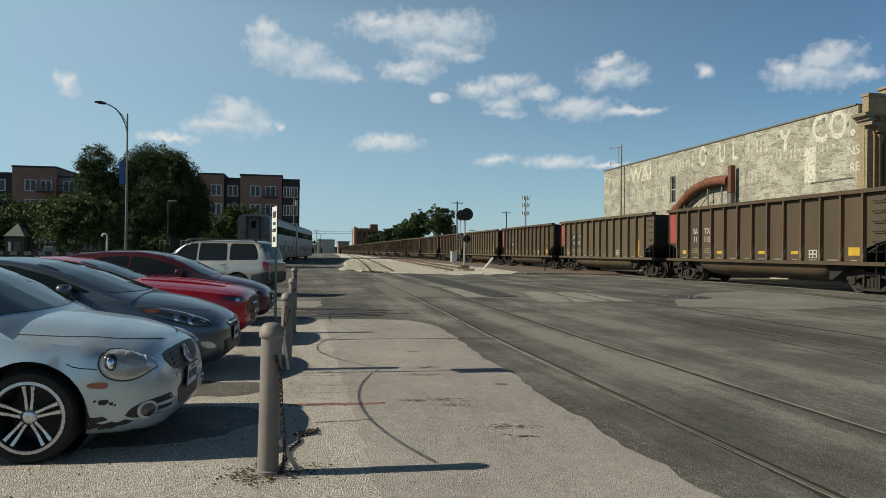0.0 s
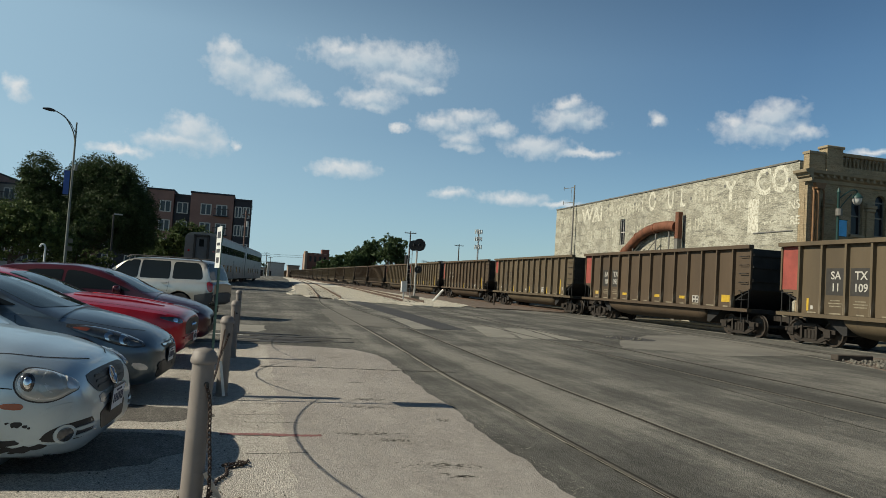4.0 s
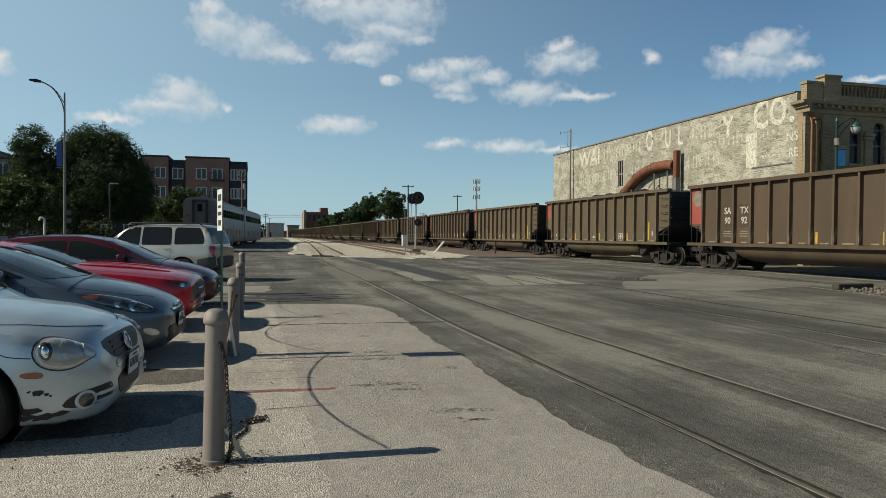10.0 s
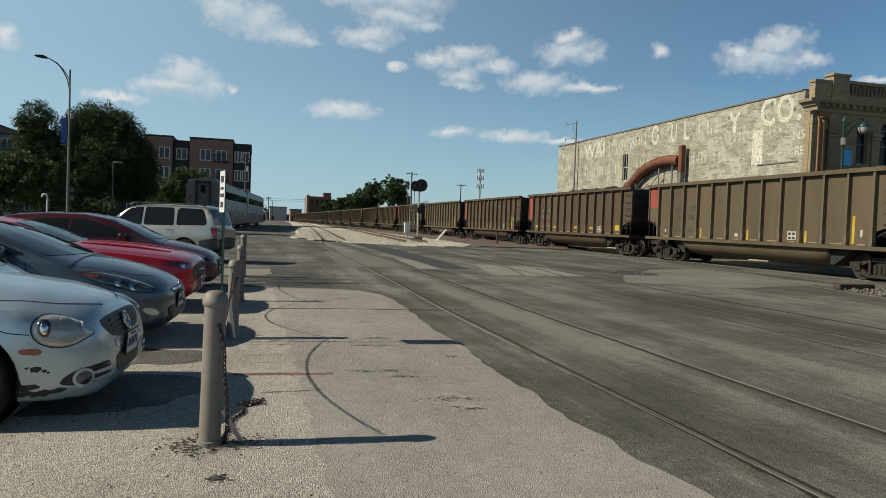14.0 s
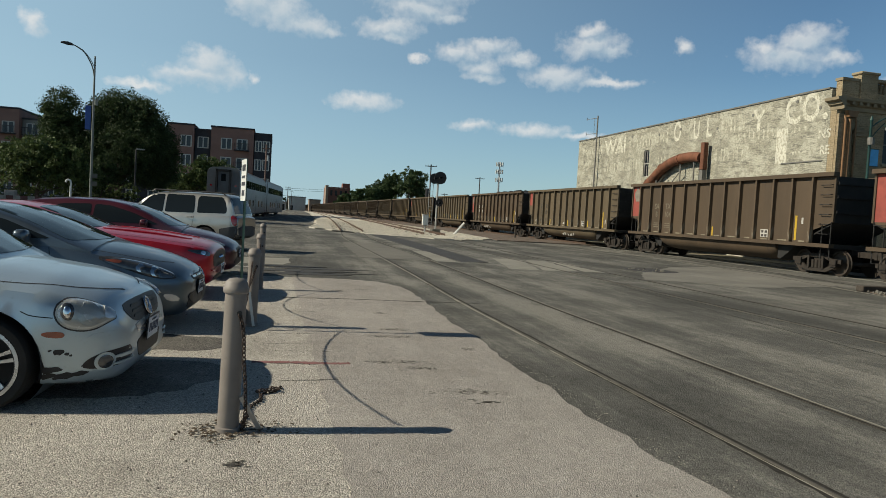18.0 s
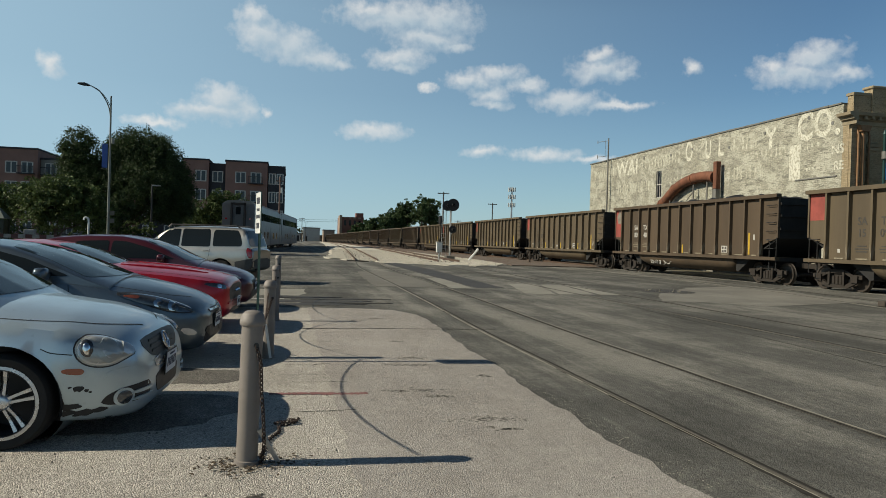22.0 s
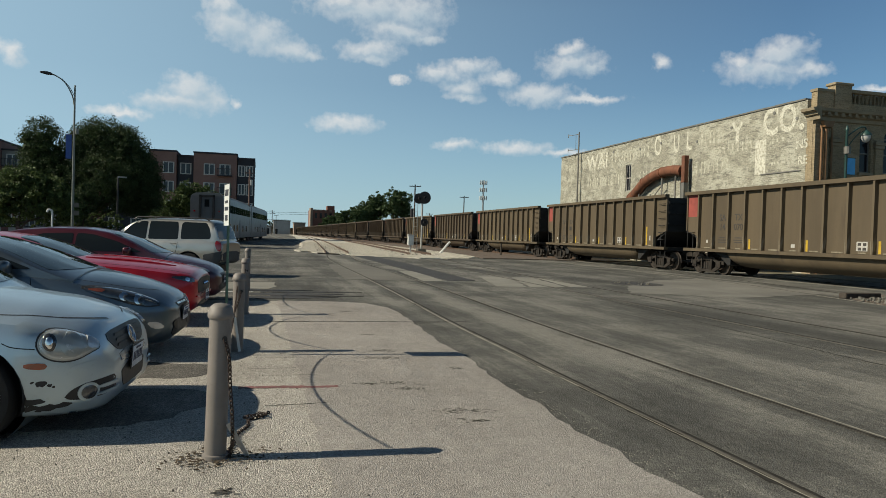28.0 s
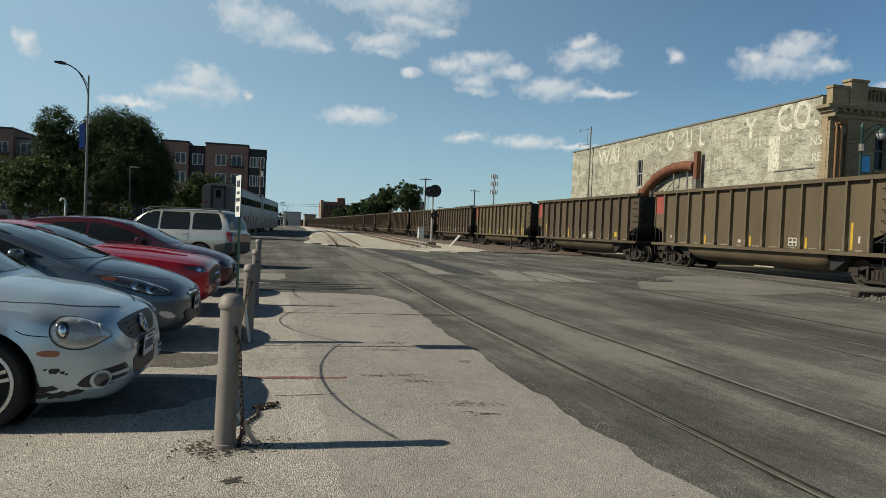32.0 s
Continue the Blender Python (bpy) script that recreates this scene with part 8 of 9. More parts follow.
tree((-44, 90, 0), 2.0, 0.2, [((-2, 0, 4.2), (3.2, 2.2, 2.8)), ((3, 0, 4.5), (3.2, 2.4, 2.8)), ((8, 0, 4.0), (3.0, 2.4, 2.5))], 6000, 0.18, OAK_LEAF, "row of dark trees beyond the car park", 27)


def hedge(x0, x1, y, z1, count, seed, mt=OAK_LEAF, label="clipped dark green hedge"):
    n = max(2, int((x1 - x0) / 1.1))
    lobes = [((x0 + (x1 - x0) * (i + 0.5) / n, y + 0.15 * (i % 2), z1 * 0.52), ((x1 - x0) / n * 0.75, 0.6, z1 * 0.5)) for i in range(n)]
    tagged(new("hedge", leaf_mesh("hedge", lobes, count, 0.07, mt, seed, 0.2)), label, "hedge")


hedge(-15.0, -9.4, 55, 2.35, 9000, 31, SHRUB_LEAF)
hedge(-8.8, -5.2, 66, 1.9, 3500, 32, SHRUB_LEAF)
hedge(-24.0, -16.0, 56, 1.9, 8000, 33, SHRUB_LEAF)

# ---- street lamp with banner ----
LAMP_STEEL = mat("weathered_lamp_steel", (0.16, 0.17, 0.15), 0.55, metal=0.4, var=0.15, scale=3)
st = thing("street_lamp", (-10.34, 45, 0), "tall steel street lamp with curved arm and navy banner", "lamp")
bm = B()
lathe(bm, [(0.14, 0), (0.14, 0.3), (0.085, 0.35), (0.045, 9.40), (0.0, 9.42)], 12, "z")
part("pole", bm, LAMP_STEEL, st, smooth=40)
bm = B()
tube(bm, smooth_line([(0, 0, 8.15), (-0.15, 0, 8.85), (-0.55, 0, 9.55), (-1.0, 0, 9.87), (-1.25, 0, 9.95)], 18), 0.035, 8)
tube(bm, smooth_line([(0, 0, 8.75), (-0.3, 0, 9.3), (-0.7, 0, 9.73)], 8), 0.022, 6)
part("arm", bm, LAMP_STEEL, st)
bm = B()
prism(bm, [(-1.2, 9.91), (-1.2, 10.01), (-1.45, 10.08), (-1.78, 10.05), (-1.84, 9.99), (-1.5, 9.91)], "y", -0.13, 0.13)
bevel(bm, 0.02, 1)
part("lamp_head", bm, BLACK_METAL, st)
bm = B()
box(bm, -0.42, -0.12, -0.012, 0.012, 5.2, 6.6)
part("banner", bm, NAVY_BANNER, st, "navy blue cloth banner")
bm = B()
for z in (5.12, 6.58):
    tube(bm, [(0, 0, z), (-0.47, 0, z)], 0.016, 6)
part("banner_rod", bm, LAMP_STEEL, st)
bm = B()
lathe(bm, [(0.0, 6.62), (0.10, 6.62), (0.10, 6.92), (0.0, 6.94)], 10, "z", (0.15, -0.05, 0))
part("control_box", bm, LAMP_STEEL, st)
for z in (2.55, 2.1):
    bm = B()
    box(bm, 0.05, 0.34, -0.03, -0.018, z - 0.13, z + 0.13)
    part("small_sign", bm, CONCRETE_OLD, st)
st2 = thing("path_lamp", (-10.0, 56.5, 0), "short dark path lamp with flat head", "lamp")
bm = B()
tube(bm, [(0, 0, 0), (0, 0, 5.0)], 0.07, 8)
part("pole", bm, BLACK_METAL, st2)
bm = B()
box(bm, 0.0, 0.6, -0.13, 0.13, 4.97, 5.06)
bevel(bm, 0.02, 1)
part("lamp_head", bm, GALV, st2)
cane = thing("vent_pipe", (-11.65, 46, 0), "white cane-shaped vent pipe by the hedge", "pipe")
bm = B()
tube(bm, smooth_line([(0, 0, 0), (0, 0, 1.6), (0, 0, 2.1), (-0.08, 0, 2.25), (-0.22, 0, 2.25), (-0.27, 0, 2.1)], 20), 0.055, 10)
part("pipe", bm, SIGN_WHITE, cane, smooth=60)
# kiosk with pyramid roof
KIOSK_GREEN = mat("dark_green_kiosk_boards", (0.03, 0.04, 0.032), 0.7, var=0.2, scale=3)
KIOSK_ROOF = mat("metal_kiosk_roof", (0.15, 0.175, 0.15), 0.5, metal=0.4, var=0.12, scale=2)
kio = thing("kiosk", (-18.0, 50, 0), "small kiosk with a pointed metal roof", "kiosk")
bm = B()
base = [bm.verts.new(p) for p in ((-0.62, -0.62, 2.1), (0.62, -0.62, 2.1), (0.62, 0.62, 2.1), (-0.62, 0.62, 2.1))]
tip = bm.verts.new((0, 0, 2.95))
bm.faces.new(base[::-1])
for i in range(4):
    bm.faces.new((base[i], base[(i + 1) % 4], tip))
part("roof", bm, KIOSK_ROOF, kio)
bm = B()
tube(bm, [(0, 0, 2.95), (0, 0, 3.6)], 0.02, 5)
part("finial", bm, BLACK_METAL, kio)
for x in (-0.48, 0.48):
    for y in (-0.48, 0.48):
        bm = B()
        box(bm, x - 0.06, x + 0.06, y - 0.06, y + 0.06, 0, 2.1)
        part("post", bm, KIOSK_GREEN, kio)
for x0, x1, y0, y1 in ((-0.42, 0.42, -0.48, -0.42), (-0.42, 0.42, 0.42, 0.48), (-0.48, -0.42, -0.42, 0.42), (0.42, 0.48, -0.42, 0.42)):
    bm = B()
    box(bm, x0, x1, y0, y1, 0, 2.0)
    part("wall", bm, KIOSK_GREEN, kio)
for x0, x1, mt in ((-0.40, -0.22, SIGN_WHITE), (-0.05, 0.34, CONCRETE_OLD)):
    bm = B()
    box(bm, x0, x1, -0.50, -0.481, 0.9, 1.75)
    part("board", bm, mt, kio)
# low rail fence beyond the car park
BARRIER_WHITE = mat("dirty_white_barrier", (0.21, 0.21, 0.195), 0.7, var=0.2, scale=4)
BARRIER_RED = mat("faded_barrier_red", (0.075, 0.026, 0.024), 0.7, var=0.2, scale=4)
FENCE = mat("dull_red_fence", (0.10, 0.06, 0.05), 0.7, var=0.2, scale=3)
fen = thing("fence", (0, 43.5, 0), "low barrier fence with red and white striped boards", "fence")
for k in range(17):
    bm = B()
    x = -26 + k * 0.95
    box(bm, x - 0.05, x + 0.05, -0.05, 0.05, 0, 1.25)
    part("post", bm, FENCE, fen)
bm = B()
box(bm, -26.1, -10.7, -0.025, 0.025, 0.62, 0.74)
part("rail", bm, FENCE, fen)
for k in range(42):
    bm = B()
    x = -26.1 + k * 0.36
    box(bm, x, x + 0.355, -0.085, -0.055, 0.96, 1.17)
    part("striped_board", bm, BARRIER_RED if k % 2 else BARRIER_WHITE, fen)
for x in (-14.15, -18.9):
    bm = B()
    box(bm, x - 0.27, x + 0.27, -0.2, 0.2, 0.0, 1.46)
    bevel(bm, 0.02, 1)
    tagged(new("meter_box", mesh_of("meter_box", bm, BARRIER_WHITE)), "pale metal box beside the barrier", "utility box").location = (0, 43.95, 0)

# ---- double-deck passenger train standing on the next track ----
STAINLESS = mat("fluted_stainless", (0.15, 0.155, 0.155), 0.45, metal=0.5, var=0.08, scale=0.6, fine=8)
END_GREY = mat("grey_end_paint", (0.115, 0.12, 0.13), 0.5, metal=0.3, var=0.1, scale=1.5)
ROOF_GREY = mat("train_roof", (0.2, 0.2, 0.195), 0.6, metal=0.3, var=0.12, scale=0.8)


def carriage(at, group="standing passenger train"):
    c = thing("carriage", at, "silver double-deck passenger carriage standing at the platform", "railway carriage", group)
    L2, W2 = 12.8, 1.55
    ends = [(-W2, 0.55), (-W2, 4.35), (-W2 + 0.12, 4.62), (-W2 + 0.45, 4.83), (0, 4.93), (W2 - 0.45, 4.83), (W2 - 0.12, 4.62), (W2, 4.35), (W2, 0.55)]
    bm = B()
    prism(bm, ends, "y", -L2, L2)
    part("shell", bm, STAINLESS, c, smooth=30)
    bm = B()
    prism(bm, [(-W2 + 0.10, 4.66), (-W2 + 0.44, 4.86), (0, 4.96), (W2 - 0.44, 4.86), (W2 - 0.10, 4.66), (0, 4.7)], "y", -L2 + 0.02, L2 - 0.02)
    part("roof", bm, ROOF_GREY, c)
    for s in (-1, 1):
        for k in range(7):
            z = 0.75 + 0.14 * k
            bm = B()
            box(bm, min(s * W2, s * (W2 + 0.012)), max(s * W2, s * (W2 + 0.012)), -L2, L2, z, z + 0.05)
            part("flute", bm, STAINLESS, c)
        y = -L2 + 1.3
        while y < L2 - 2:
            bm = B()
            box(bm, min(s * (W2 - 0.02), s * (W2 + 0.008)), max(s * (W2 - 0.02), s * (W2 + 0.008)), y, y + 1.80, 3.12, 3.90)
            part("upper_window", bm, DARK_GLASS, c)
            y += 1.95
        for y0 in (-8.2, -5.0, -2.2, 3.2, 6.8):
            bm = B()
            box(bm, min(s * (W2 - 0.02), s * (W2 + 0.016)), max(s * (W2 - 0.02), s * (W2 + 0.016)), y0, y0 + 0.9, 1.25, 1.95)
            part("lower_window", bm, DARK_GLASS, c)
        bm = B()
        box(bm, min(s * (W2 - 0.02), s * (W2 + 0.018)), max(s * (W2 - 0.02), s * (W2 + 0.018)), 0.2, 1.2, 0.6, 2.55)
        part("door", bm, END_GREY, c)
        bm = B()
        box(bm, -W2 + 0.04, W2 - 0.04, min(s * L2, s * (L2 + 0.03)), max(s * L2, s * (L2 + 0.03)), 0.7, 4.6)
        part("end_wall", bm, END_GREY, c)
        g = new("gangway")
        g.parent = c
        for x in (-0.62, 0.62):
            bm = B()
            box(bm, x - 0.09, x + 0.09, min(s * (L2 + 0.032), s * (L2 + 0.3)), max(s * (L2 + 0.032), s * (L2 + 0.3)), 2.3, 4.65)
            part("diaphragm", bm, BLACK_METAL, g)
        bm = B()
        box(bm, -0.71, 0.71, min(s * (L2 + 0.032), s * (L2 + 0.3)), max(s * (L2 + 0.032), s * (L2 + 0.3)), 4.5, 4.68)
        part("diaphragm", bm, BLACK_METAL, g)
        bm = B()
        box(bm, -0.5, 0.5, min(s * (L2 + 0.032), s * (L2 + 0.09)), max(s * (L2 + 0.032), s * (L2 + 0.09)), 2.35, 4.45)
        part("end_door", bm, END_GREY, g)
        bm = B()
        box(bm, -0.22, 0.22, min(s * (L2 + 0.092), s * (L2 + 0.10)), max(s * (L2 + 0.092), s * (L2 + 0.10)), 3.55, 4.25)
        part("end_window", bm, DARK_GLASS, g)
        for x in (-1.15, 1.15):
            bm = B()
            box(bm, x - 0.09, x + 0.09, min(s * (L2 + 0.032), s * (L2 + 0.06)), max(s * (L2 + 0.032), s * (L2 + 0.06)), 3.05, 3.2)
            part("marker_lamp", bm, TAIL_RED, c)
        for f in (-0.95, 0.95):
            bm = B()
            side_frame(bm, f)
            o = part("side_frame", bm, TRUCK_STEEL, c)
            o.location = (0, s * 9.2, 0)
        for a in (-1.25, 1.25):
            w = new("wheelset", WHEELSET)
            w.parent, w.location = c, (0, s * 9.2 + a * 0.72, 0.475)
    bm = B()
    box(bm, -1.3, 1.3, -7.0, 7.0, 0.42, 0.549)
    part("underframe", bm, BLACK_METAL, c)
    return c


head = math.degrees(math.atan2(-5.1, 56))
d = Vector((5.1, 56, 0)).normalized()
start = Vector((-3.25, 71.5, 0)) - Vector((d.y, -d.x, 0)) * 1.55
c1 = carriage(pose(*(start + d * 13.0), 0, 0, head))
copy_thing(c1, pose(*(start + d * 39.2), 0, 0, head))
rails_of([tuple((start - d * 22)[:2]), tuple((start + d * 40)[:2]), tuple((start + d * 150)[:2])], "platform_track", RAIL_RUST, "rusty rails under the standing train", head=0.02, sleepers=True)

# ---- apartment block ----
APT_BROWN = mat("mauve_brown_brick", (0.20, 0.118, 0.10), 0.9, var=0.1, scale=0.6, fine=6)
APT_DARK = mat("dark_slate_panel", (0.022, 0.024, 0.032), 0.8, var=0.15, scale=0.6)
APT_GREY = mat("grey_render", (0.17, 0.17, 0.16), 0.85, var=0.1, scale=0.5)
APT_FRAME = mat("pale_window_frame", (0.42, 0.42, 0.40), 0.6, var=0.06)
APT_GLASS = glass_mat("apartment_glass", (0.05, 0.065, 0.075), 0.05)
APT_Y = 125.0
apt = thing("apartment_building", (0, APT_Y, 0), "four-storey apartment block in mauve brick and dark panels", "building")


def apt_window(x, z, w, hgt, y0, balcony=False):
    win = new("window")
    win.parent = apt
    bm = B()
    box(bm, x - w / 2, x + w / 2, y0 - 0.03, y0 + 0.03, z, z + hgt)
    part("pane", bm, APT_GLASS, win)
    bm = B()
    for xx in (x - w / 2, x, x + w / 2):
        box(bm, xx - 0.09, xx + 0.09, y0 - 0.06, y0 - 0.031, z - 0.06, z + hgt + 0.06)
    for zz in (z, z + hgt):
        box(bm, x - w / 2 + 0.095, x - 0.095, y0 - 0.058, y0 - 0.032, zz - 0.07, zz + 0.07)
        box(bm, x + 0.095, x + w / 2 - 0.095, y0 - 0.058, y0 - 0.032, zz - 0.07, zz + 0.07)
    part("frame", bm, APT_FRAME, win)
    if balcony:
        bal = new("balcony")
        bal.parent = apt
        bm = B()
        box(bm, x - w / 2 - 0.4, x + w / 2 + 0.4, y0 - 1.3, y0 - 0.065, z - 0.2, z - 0.05)
        part("slab", bm, APT_DARK, bal)
        for k in range(7):
            xx = x - w / 2 - 0.35 + (w + 0.7) * k / 6
            bm = B()
            box(bm, xx - 0.025, xx + 0.025, y0 - 1.28, y0 - 1.23, z - 0.05, z + 0.95)
            part("baluster", bm, BLACK_METAL, bal)
        bm = B()
        box(bm, x - w / 2 - 0.4, x + w / 2 + 0.4, y0 - 1.30, y0 - 1.22, z + 0.952, z + 1.05)
        part("railing", bm, BLACK_METAL, bal)


for x0, x1, top, mt, yo, wins in (
        (-62, -46.0, 13.2, APT_DARK, 0.8, [-60, -56, -52, -48]), (-45.9, -39.4, 14.3, APT_BROWN, 0.0, [-43.2, -40.9]), (-39.3, -30.0, 12.9, APT_GREY, 1.2, [-37.8, -34.4, -31.6]),
        (-29.9, -24.5, 14.2, APT_BROWN, 0.0, [-28.4, -26.0]), (-24.4, -17.6, 13.2, APT_DARK, 0.9, [-22.8, -19.4]), (-17.5, -13.3, 14.0, APT_BROWN, 0.0, [-14.5]), (-13.2, -10.7, 13.4, APT_DARK, 0.9, [-11.9]),
        (-10.6, -3.7, 14.0, APT_BROWN, 0.0, [-8.1, -5.6]), (-3.6, -0.8, 13.4, APT_DARK, 0.5, [-2.9, -1.6])):
    bm = B()
    box(bm, x0, x1, yo, 16, 0, top)
    part("wall", bm, mt, apt)
    bm = B()
    box(bm, x0 - 0.08, x1 + 0.08, yo - 0.12, 16.1, top + 0.004, top + 0.28)
    part("parapet", bm, APT_DARK, apt)
    for i, x in enumerate(wins):
        for f in range(4):
            small = mt is APT_DARK and x > -4
            apt_window(x, 1.1 + 3.15 * f, 1.0 if small else 1.6, 1.75, yo, balcony=(mt is APT_GREY or (mt is APT_BROWN and i == 1)))
# antenna mast and roof dome seen beyond the carriages
MAST = thing("utility_pole", (-1.2, 95, 0), "brown utility pole with transformer", "pole")
bm = B()
tube(bm, [(0, 0, 0), (0, 0, 9.3)], 0.11, 8)
part("pole", bm, FENCE, MAST)
bm = B()
box(bm, -0.5, 0.5, -0.05, 0.05, 8.7, 8.85)
part("crossarm", bm, FENCE, MAST)
bm = B()
tube(bm, [(0.25, -0.2, 7.2), (0.25, -0.2, 7.9)], 0.16, 8)
part("transformer", bm, GALV, MAST)

# ---- far distance ----
FAR_BRICK = mat("distant_red_brick", (0.17, 0.075, 0.055), 0.9, var=0.12, scale=0.3)
FAR_WHITE = mat("distant_pale_wall", (0.36, 0.35, 0.33), 0.85, var=0.1, scale=0.3)
FAR_TAN = mat("distant_tan_wall", (0.26, 0.19, 0.14), 0.85, var=0.1, scale=0.3)
far = thing("brick_building", (0, 300, 0), "distant red brick building beyond the train", "building")
bm = B()
box(bm, 21.4, 31, 0, 20, 0, 11.0)
part("wall", bm, FAR_BRICK, far)
bm = B()
box(bm, 20.9, 21.9, -0.4, 8, 0, 11.6)
part("pilaster", bm, FAR_TAN, far)
bm = B()
box(bm, 28, 31, 2, 8, 11.01, 12.8)
part("stair_tower", bm, FAR_BRICK, far)
for k in range(4):
    bm = B()
    x = 23.2 + 2.0 * k
    box(bm, x - 0.45, x + 0.45, -0.05, 0.02, 7.4, 9.6)
    part("window", bm, WINDOW_DARK, far)
    bm = B()
    box(bm, x - 0.55, x + 0.55, -0.06, 0.0, 10.4, 10.9)
    part("parapet_panel", bm, FAR_TAN, far)
for x0, x1, y, z, mt in ((8.5, 18.0, 420, 7.5, FAR_WHITE), (18.2, 24, 380, 6.0, FAR_TAN), (-2, 6, 520, 6.5, FAR_TAN), (2.5, 5.5, 330, 3.5, FAR_WHITE), (-14, -5, 480, 8, FAR_TAN)):
    hb = thing("low_building", (0, y, 0), "distant low pale building by the yard", "building")
    bm = B()
    box(bm, x0, x1, 0, 12, 0, z)
    part("wall", bm, mt, hb)
    bm = B()
    box(bm, x0 - 0.3, x1 + 0.3, -0.3, 12.3, z + 0.01, z + 0.5)
    part("roof", bm, COPING, hb)
    bm = B()
    box(bm, x0 + 1, x0 + 2.4, -0.05, 0.02, 0, 2.8)
    part("door", bm, WINDOW_DARK, hb)
rs = random.Random(17)
for i, (x, y, s, z) in enumerate(((25.5, 284, 3.2, 7.6), (29.5, 282, 4.2, 10.4), (33.5, 280, 4.8, 12.2), (37.0, 278, 4.6, 12.8), (40.0, 285, 5.0, 15.0), (42.8, 290, 5.4, 17.0), (45.5, 292, 6.2, 19.2), (48.5, 288, 6.5, 21.0), (52.0, 280, 6.8, 22.0), (55.5, 284, 6.0, 20.6), (58.5, 290, 4.6, 16.5), (36, 410, 4, 9.5), (13.5, 440, 3.0, 6.5), (62, 300, 4, 10))):
    lob = [((rs.uniform(-0.6, 0.6) * s, rs.uniform(-0.5, 0.5) * s, z - s * rs.uniform(0.7, 1.5)), (s * rs.uniform(0.5, 0.8), s * 0.6, s * rs.uniform(0.45, 0.7))) for _ in range(6)] + [((0, 0, z * 0.4), (s * 0.9, s * 0.7, z * 0.36))]
    tree((x, y, 0), z * 0.3, 0.3, lob, 3600, 0.34, FAR_LEAF, "distant broad tree beyond the tracks", 40 + i, hollow=0.4, group="distant trees")
tree((2.5, 60.0 + 380, 0), 2, 0.3, [((0, 0, 5), (5, 4, 4)), ((7, 0, 4), (5, 4, 3.5)), ((-7, 0, 5), (5, 4, 4))], 2500, 0.5, FAR_LEAF, "distant dark trees at the end of the yard", 60)


def utility_pole(x, y, hgt, arms=1, lab="weathered utility pole with crossarm"):
    p = thing("utility_pole", (x, y, 0), lab, "pole", "utility poles")
    bm = B()
    tube(bm, [(0, 0, 0), (0, 0, hgt)], [0.17, 0.11], 8)
    part("pole", bm, TIE, p)
    for k in range(arms):
        bm = B()
        z = hgt - 0.35 - 0.9 * k
        box(bm, -1.1, 1.1, -0.06, 0.06, z - 0.07, z + 0.07)
        part("crossarm", bm, TIE, p)
        for xx in (-1.0, -0.5, 0.5, 1.0):
            bm = B()
            tube(bm, [(xx, 0, z + 0.075), (xx, 0, z + 0.25)], 0.035, 6)
            part("insulator", bm, GALV, p)
    return p


utility_pole(28.2, 130, 10.9)
bm = B()
tube(bm, [(27.7, 129.8, 4.6), (27.7, 129.8, 6.4)], 0.35, 10)
tagged(part("transformer", bm, BLACK_METAL), "dark transformer drum on the pole", "transformer")
lamp_a = utility_pole(46.5, 160, 11.0, 1, "tall light pole with two flat heads")
lamp_b = utility_pole(55, 230, 9.0, 1, "tall light pole with two flat heads")
utility_pole(-1.5, 250, 9, 1)
utility_pole(5.5, 300, 10, 2)
utility_pole(9.0, 380, 10, 1)
# radio mast with three rings of aerials
tower = thing("cell_tower", (95.9, 300, 0), "thin grey radio mast with aerial panels", "mast")
bm = B()
tube(bm, [(0, 0, 0), (0, 0, 26.6)], [0.55, 0.3], 8)
part("mast", bm, GALV, tower)
for z in (25.6, 22.4, 18.8):
    for k in range(8):
        a = 2 * math.pi * k / 8
        bm = B()
        x, y = math.cos(a) * 1.5, math.sin(a) * 1.5
        box(bm, x - 0.18, x + 0.18, y - 0.18, y + 0.18, z - 0.9, z + 0.9)
        part("aerial", bm, SIGN_WHITE, tower)
    bm = B()
    for k in range(4):
        a = math.pi * k / 4
        tube(bm, [(-1.5 * math.cos(a), -1.5 * math.sin(a), z), (1.5 * math.cos(a), 1.5 * math.sin(a), z)], 0.07, 5)
    part("platform", bm, GALV, tower)
# thin pole with ladder aerial before the warehouse
mast = thing("aerial_pole", (26.7, 56.8, 0), "slim grey pole with small side aerials", "pole")
bm = B()
tube(bm, [(0, 0, 0), (0, 0, 10.75)], [0.09, 0.06], 8)
part("pole", bm, COPING, mast)
for z in (10.55, 9.25):
    bm = B()
    tube(bm, [(0, 0, z), (-0.25, 0.9, z), (-0.4, 1.3, z + 0.02)], 0.025, 5)
    part("side_arm", bm, COPING, mast)
    bm = B()
    tube(bm, [(-0.4, 1.3, z - 0.15), (-0.4, 1.3, z + 0.15)], 0.03, 5)
    part("aerial", bm, COPING, mast)
bm = B()
tube(bm, [(-0.1, 0.4, 9.2), (-0.1, 0.4, 10.6)], 0.015, 5)
part("stay", bm, COPING, mast)
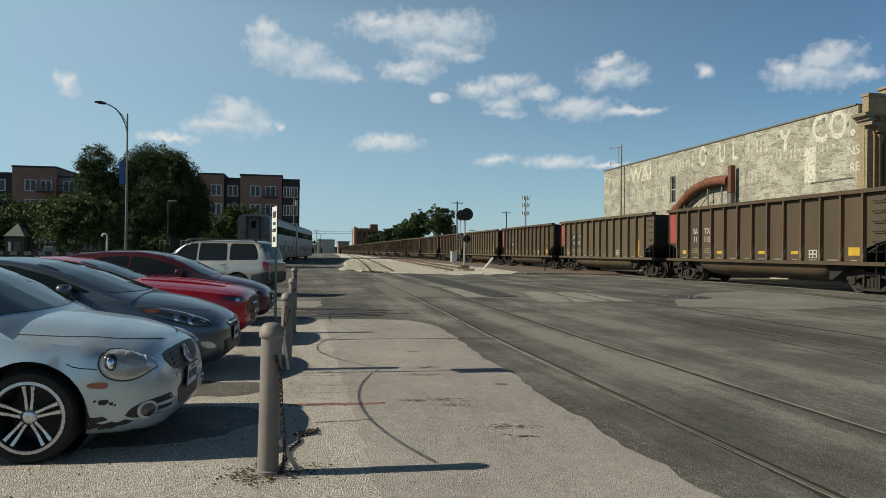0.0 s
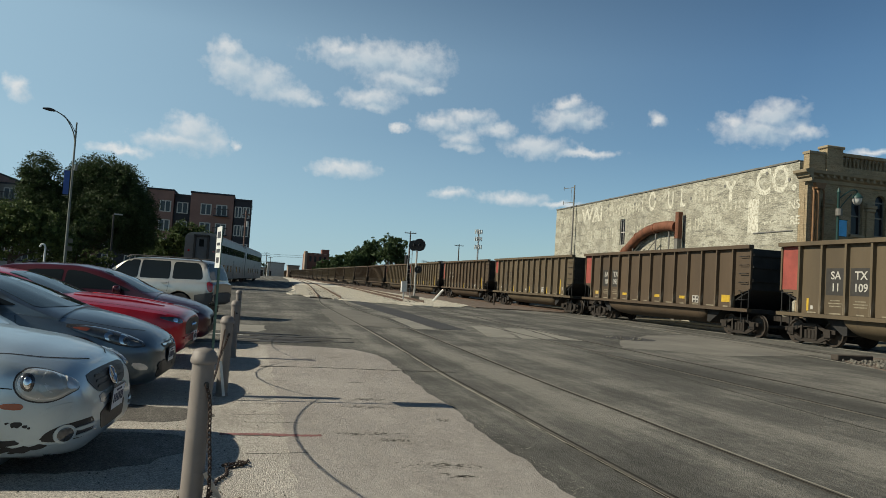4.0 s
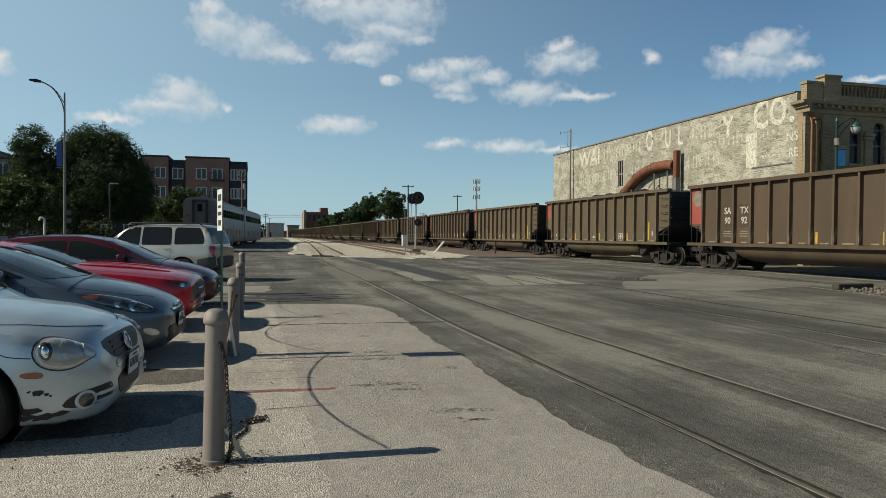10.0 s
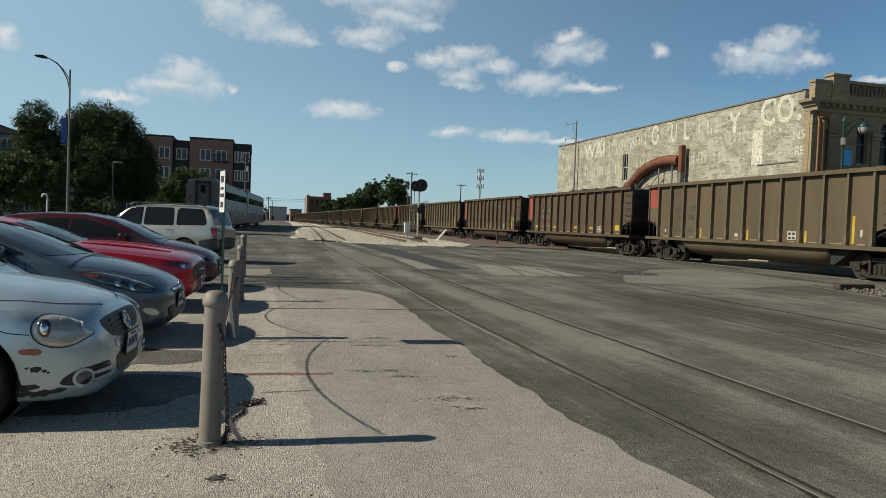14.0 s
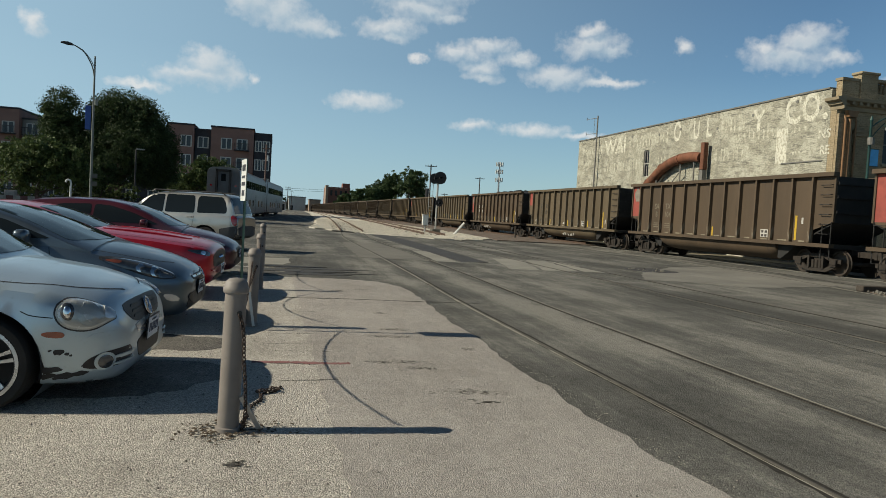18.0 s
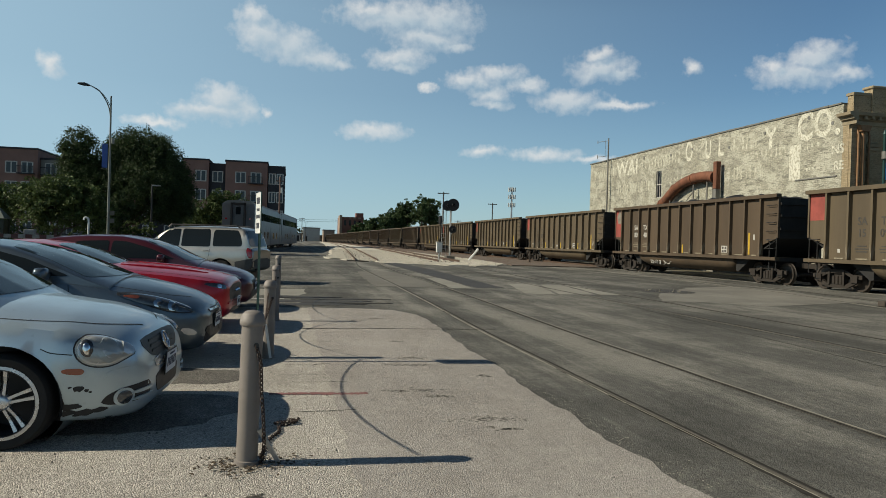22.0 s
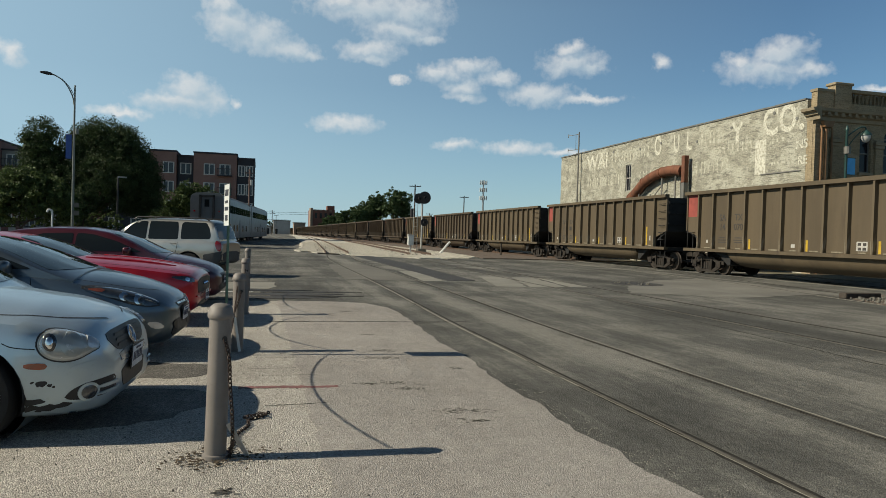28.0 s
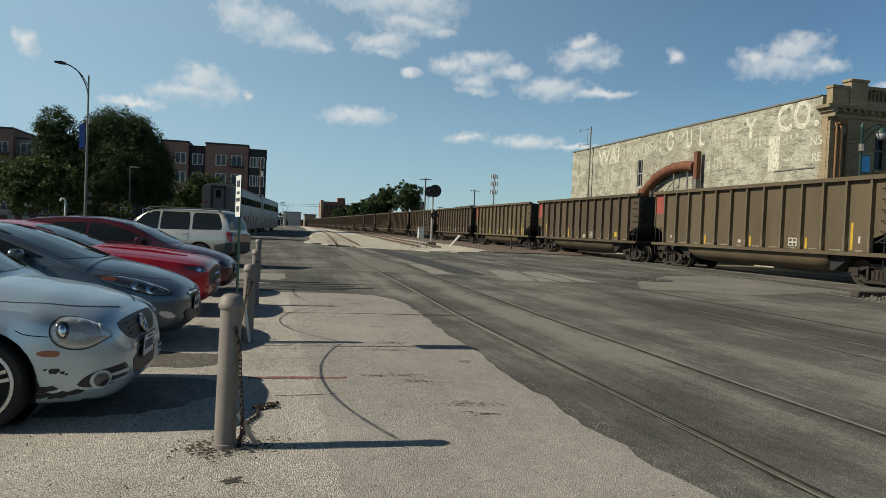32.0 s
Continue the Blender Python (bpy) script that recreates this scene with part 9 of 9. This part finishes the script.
# overhead wires at the end of the yard
for z, y, x0, x1 in ((9.2, 300, -30, 20), (8.6, 305, -30, 24), (7.4, 380, -20, 15)):
    bm = B()
    tube(bm, smooth_line([(x0, y, z + 0.6), ((x0 + x1) / 2, y, z), (x1, y, z + 0.3)], 12), 0.06, 4)
    tagged(part("overhead_wire", bm, BLACK_METAL), "dark overhead wire across the yard", "wire")

# ---- loose chips shed along the edge of the parking strip and round the posts ----
def chips(name, spots, seed, material, label, base):
    rng = np.random.default_rng(seed)
    verts, faces = [], []
    for x, y, r in spots:
        k = len(verts)
        a = rng.uniform(0, 6.28)
        h = r * rng.uniform(0.5, 1.0)
        for i in range(5):
            q = r * rng.uniform(0.6, 1.1)
            verts.append((x + q * math.cos(a + i * 1.257), y + q * math.sin(a + i * 1.257), base - 0.002))
        for i in range(5):
            q = r * rng.uniform(0.3, 0.75)
            verts.append((x + q * math.cos(a + i * 1.257 + 0.4), y + q * math.sin(a + i * 1.257 + 0.4), base + h * rng.uniform(0.6, 0.9)))
        for i in range(5):
            j = (i + 1) % 5
            faces.append((k + i, k + j, k + 5 + j, k + 5 + i))
        faces.append(tuple(k + 5 + i for i in range(5)))
    me = bpy.data.meshes.new(name)
    me.from_pydata(verts, [], faces)
    me.materials.append(material)
    return tagged(new(name, me), label, "gravel", kind="stuff")


CHIP = mat("limestone_chip", (0.19, 0.177, 0.148), 0.92, var=0.3, scale=25, fine=60)
DARK_CHIP = mat("dark_chip", (0.09, 0.083, 0.07), 0.92, var=0.3, scale=25, fine=60)
rng = np.random.default_rng(41)
edge = [(2.29 + abs(rng.normal(0, 0.11)), 2.2 + 12.0 * rng.random() ** 1.5, rng.uniform(0.003, 0.008)) for _ in range(1100)]
chips("loose_gravel", edge, 1, CHIP, "pale limestone chips shed along the paving edge", 0.0)
specks = [(rng.uniform(-3.2, 2.2), 2.4 + 10 * rng.random() ** 1.6, rng.uniform(0.004, 0.009)) for _ in range(900)]
chips("loose_gravel", specks, 2, DARK_CHIP, "scattered dark chips on the parking strip", 0.0062)

motions()
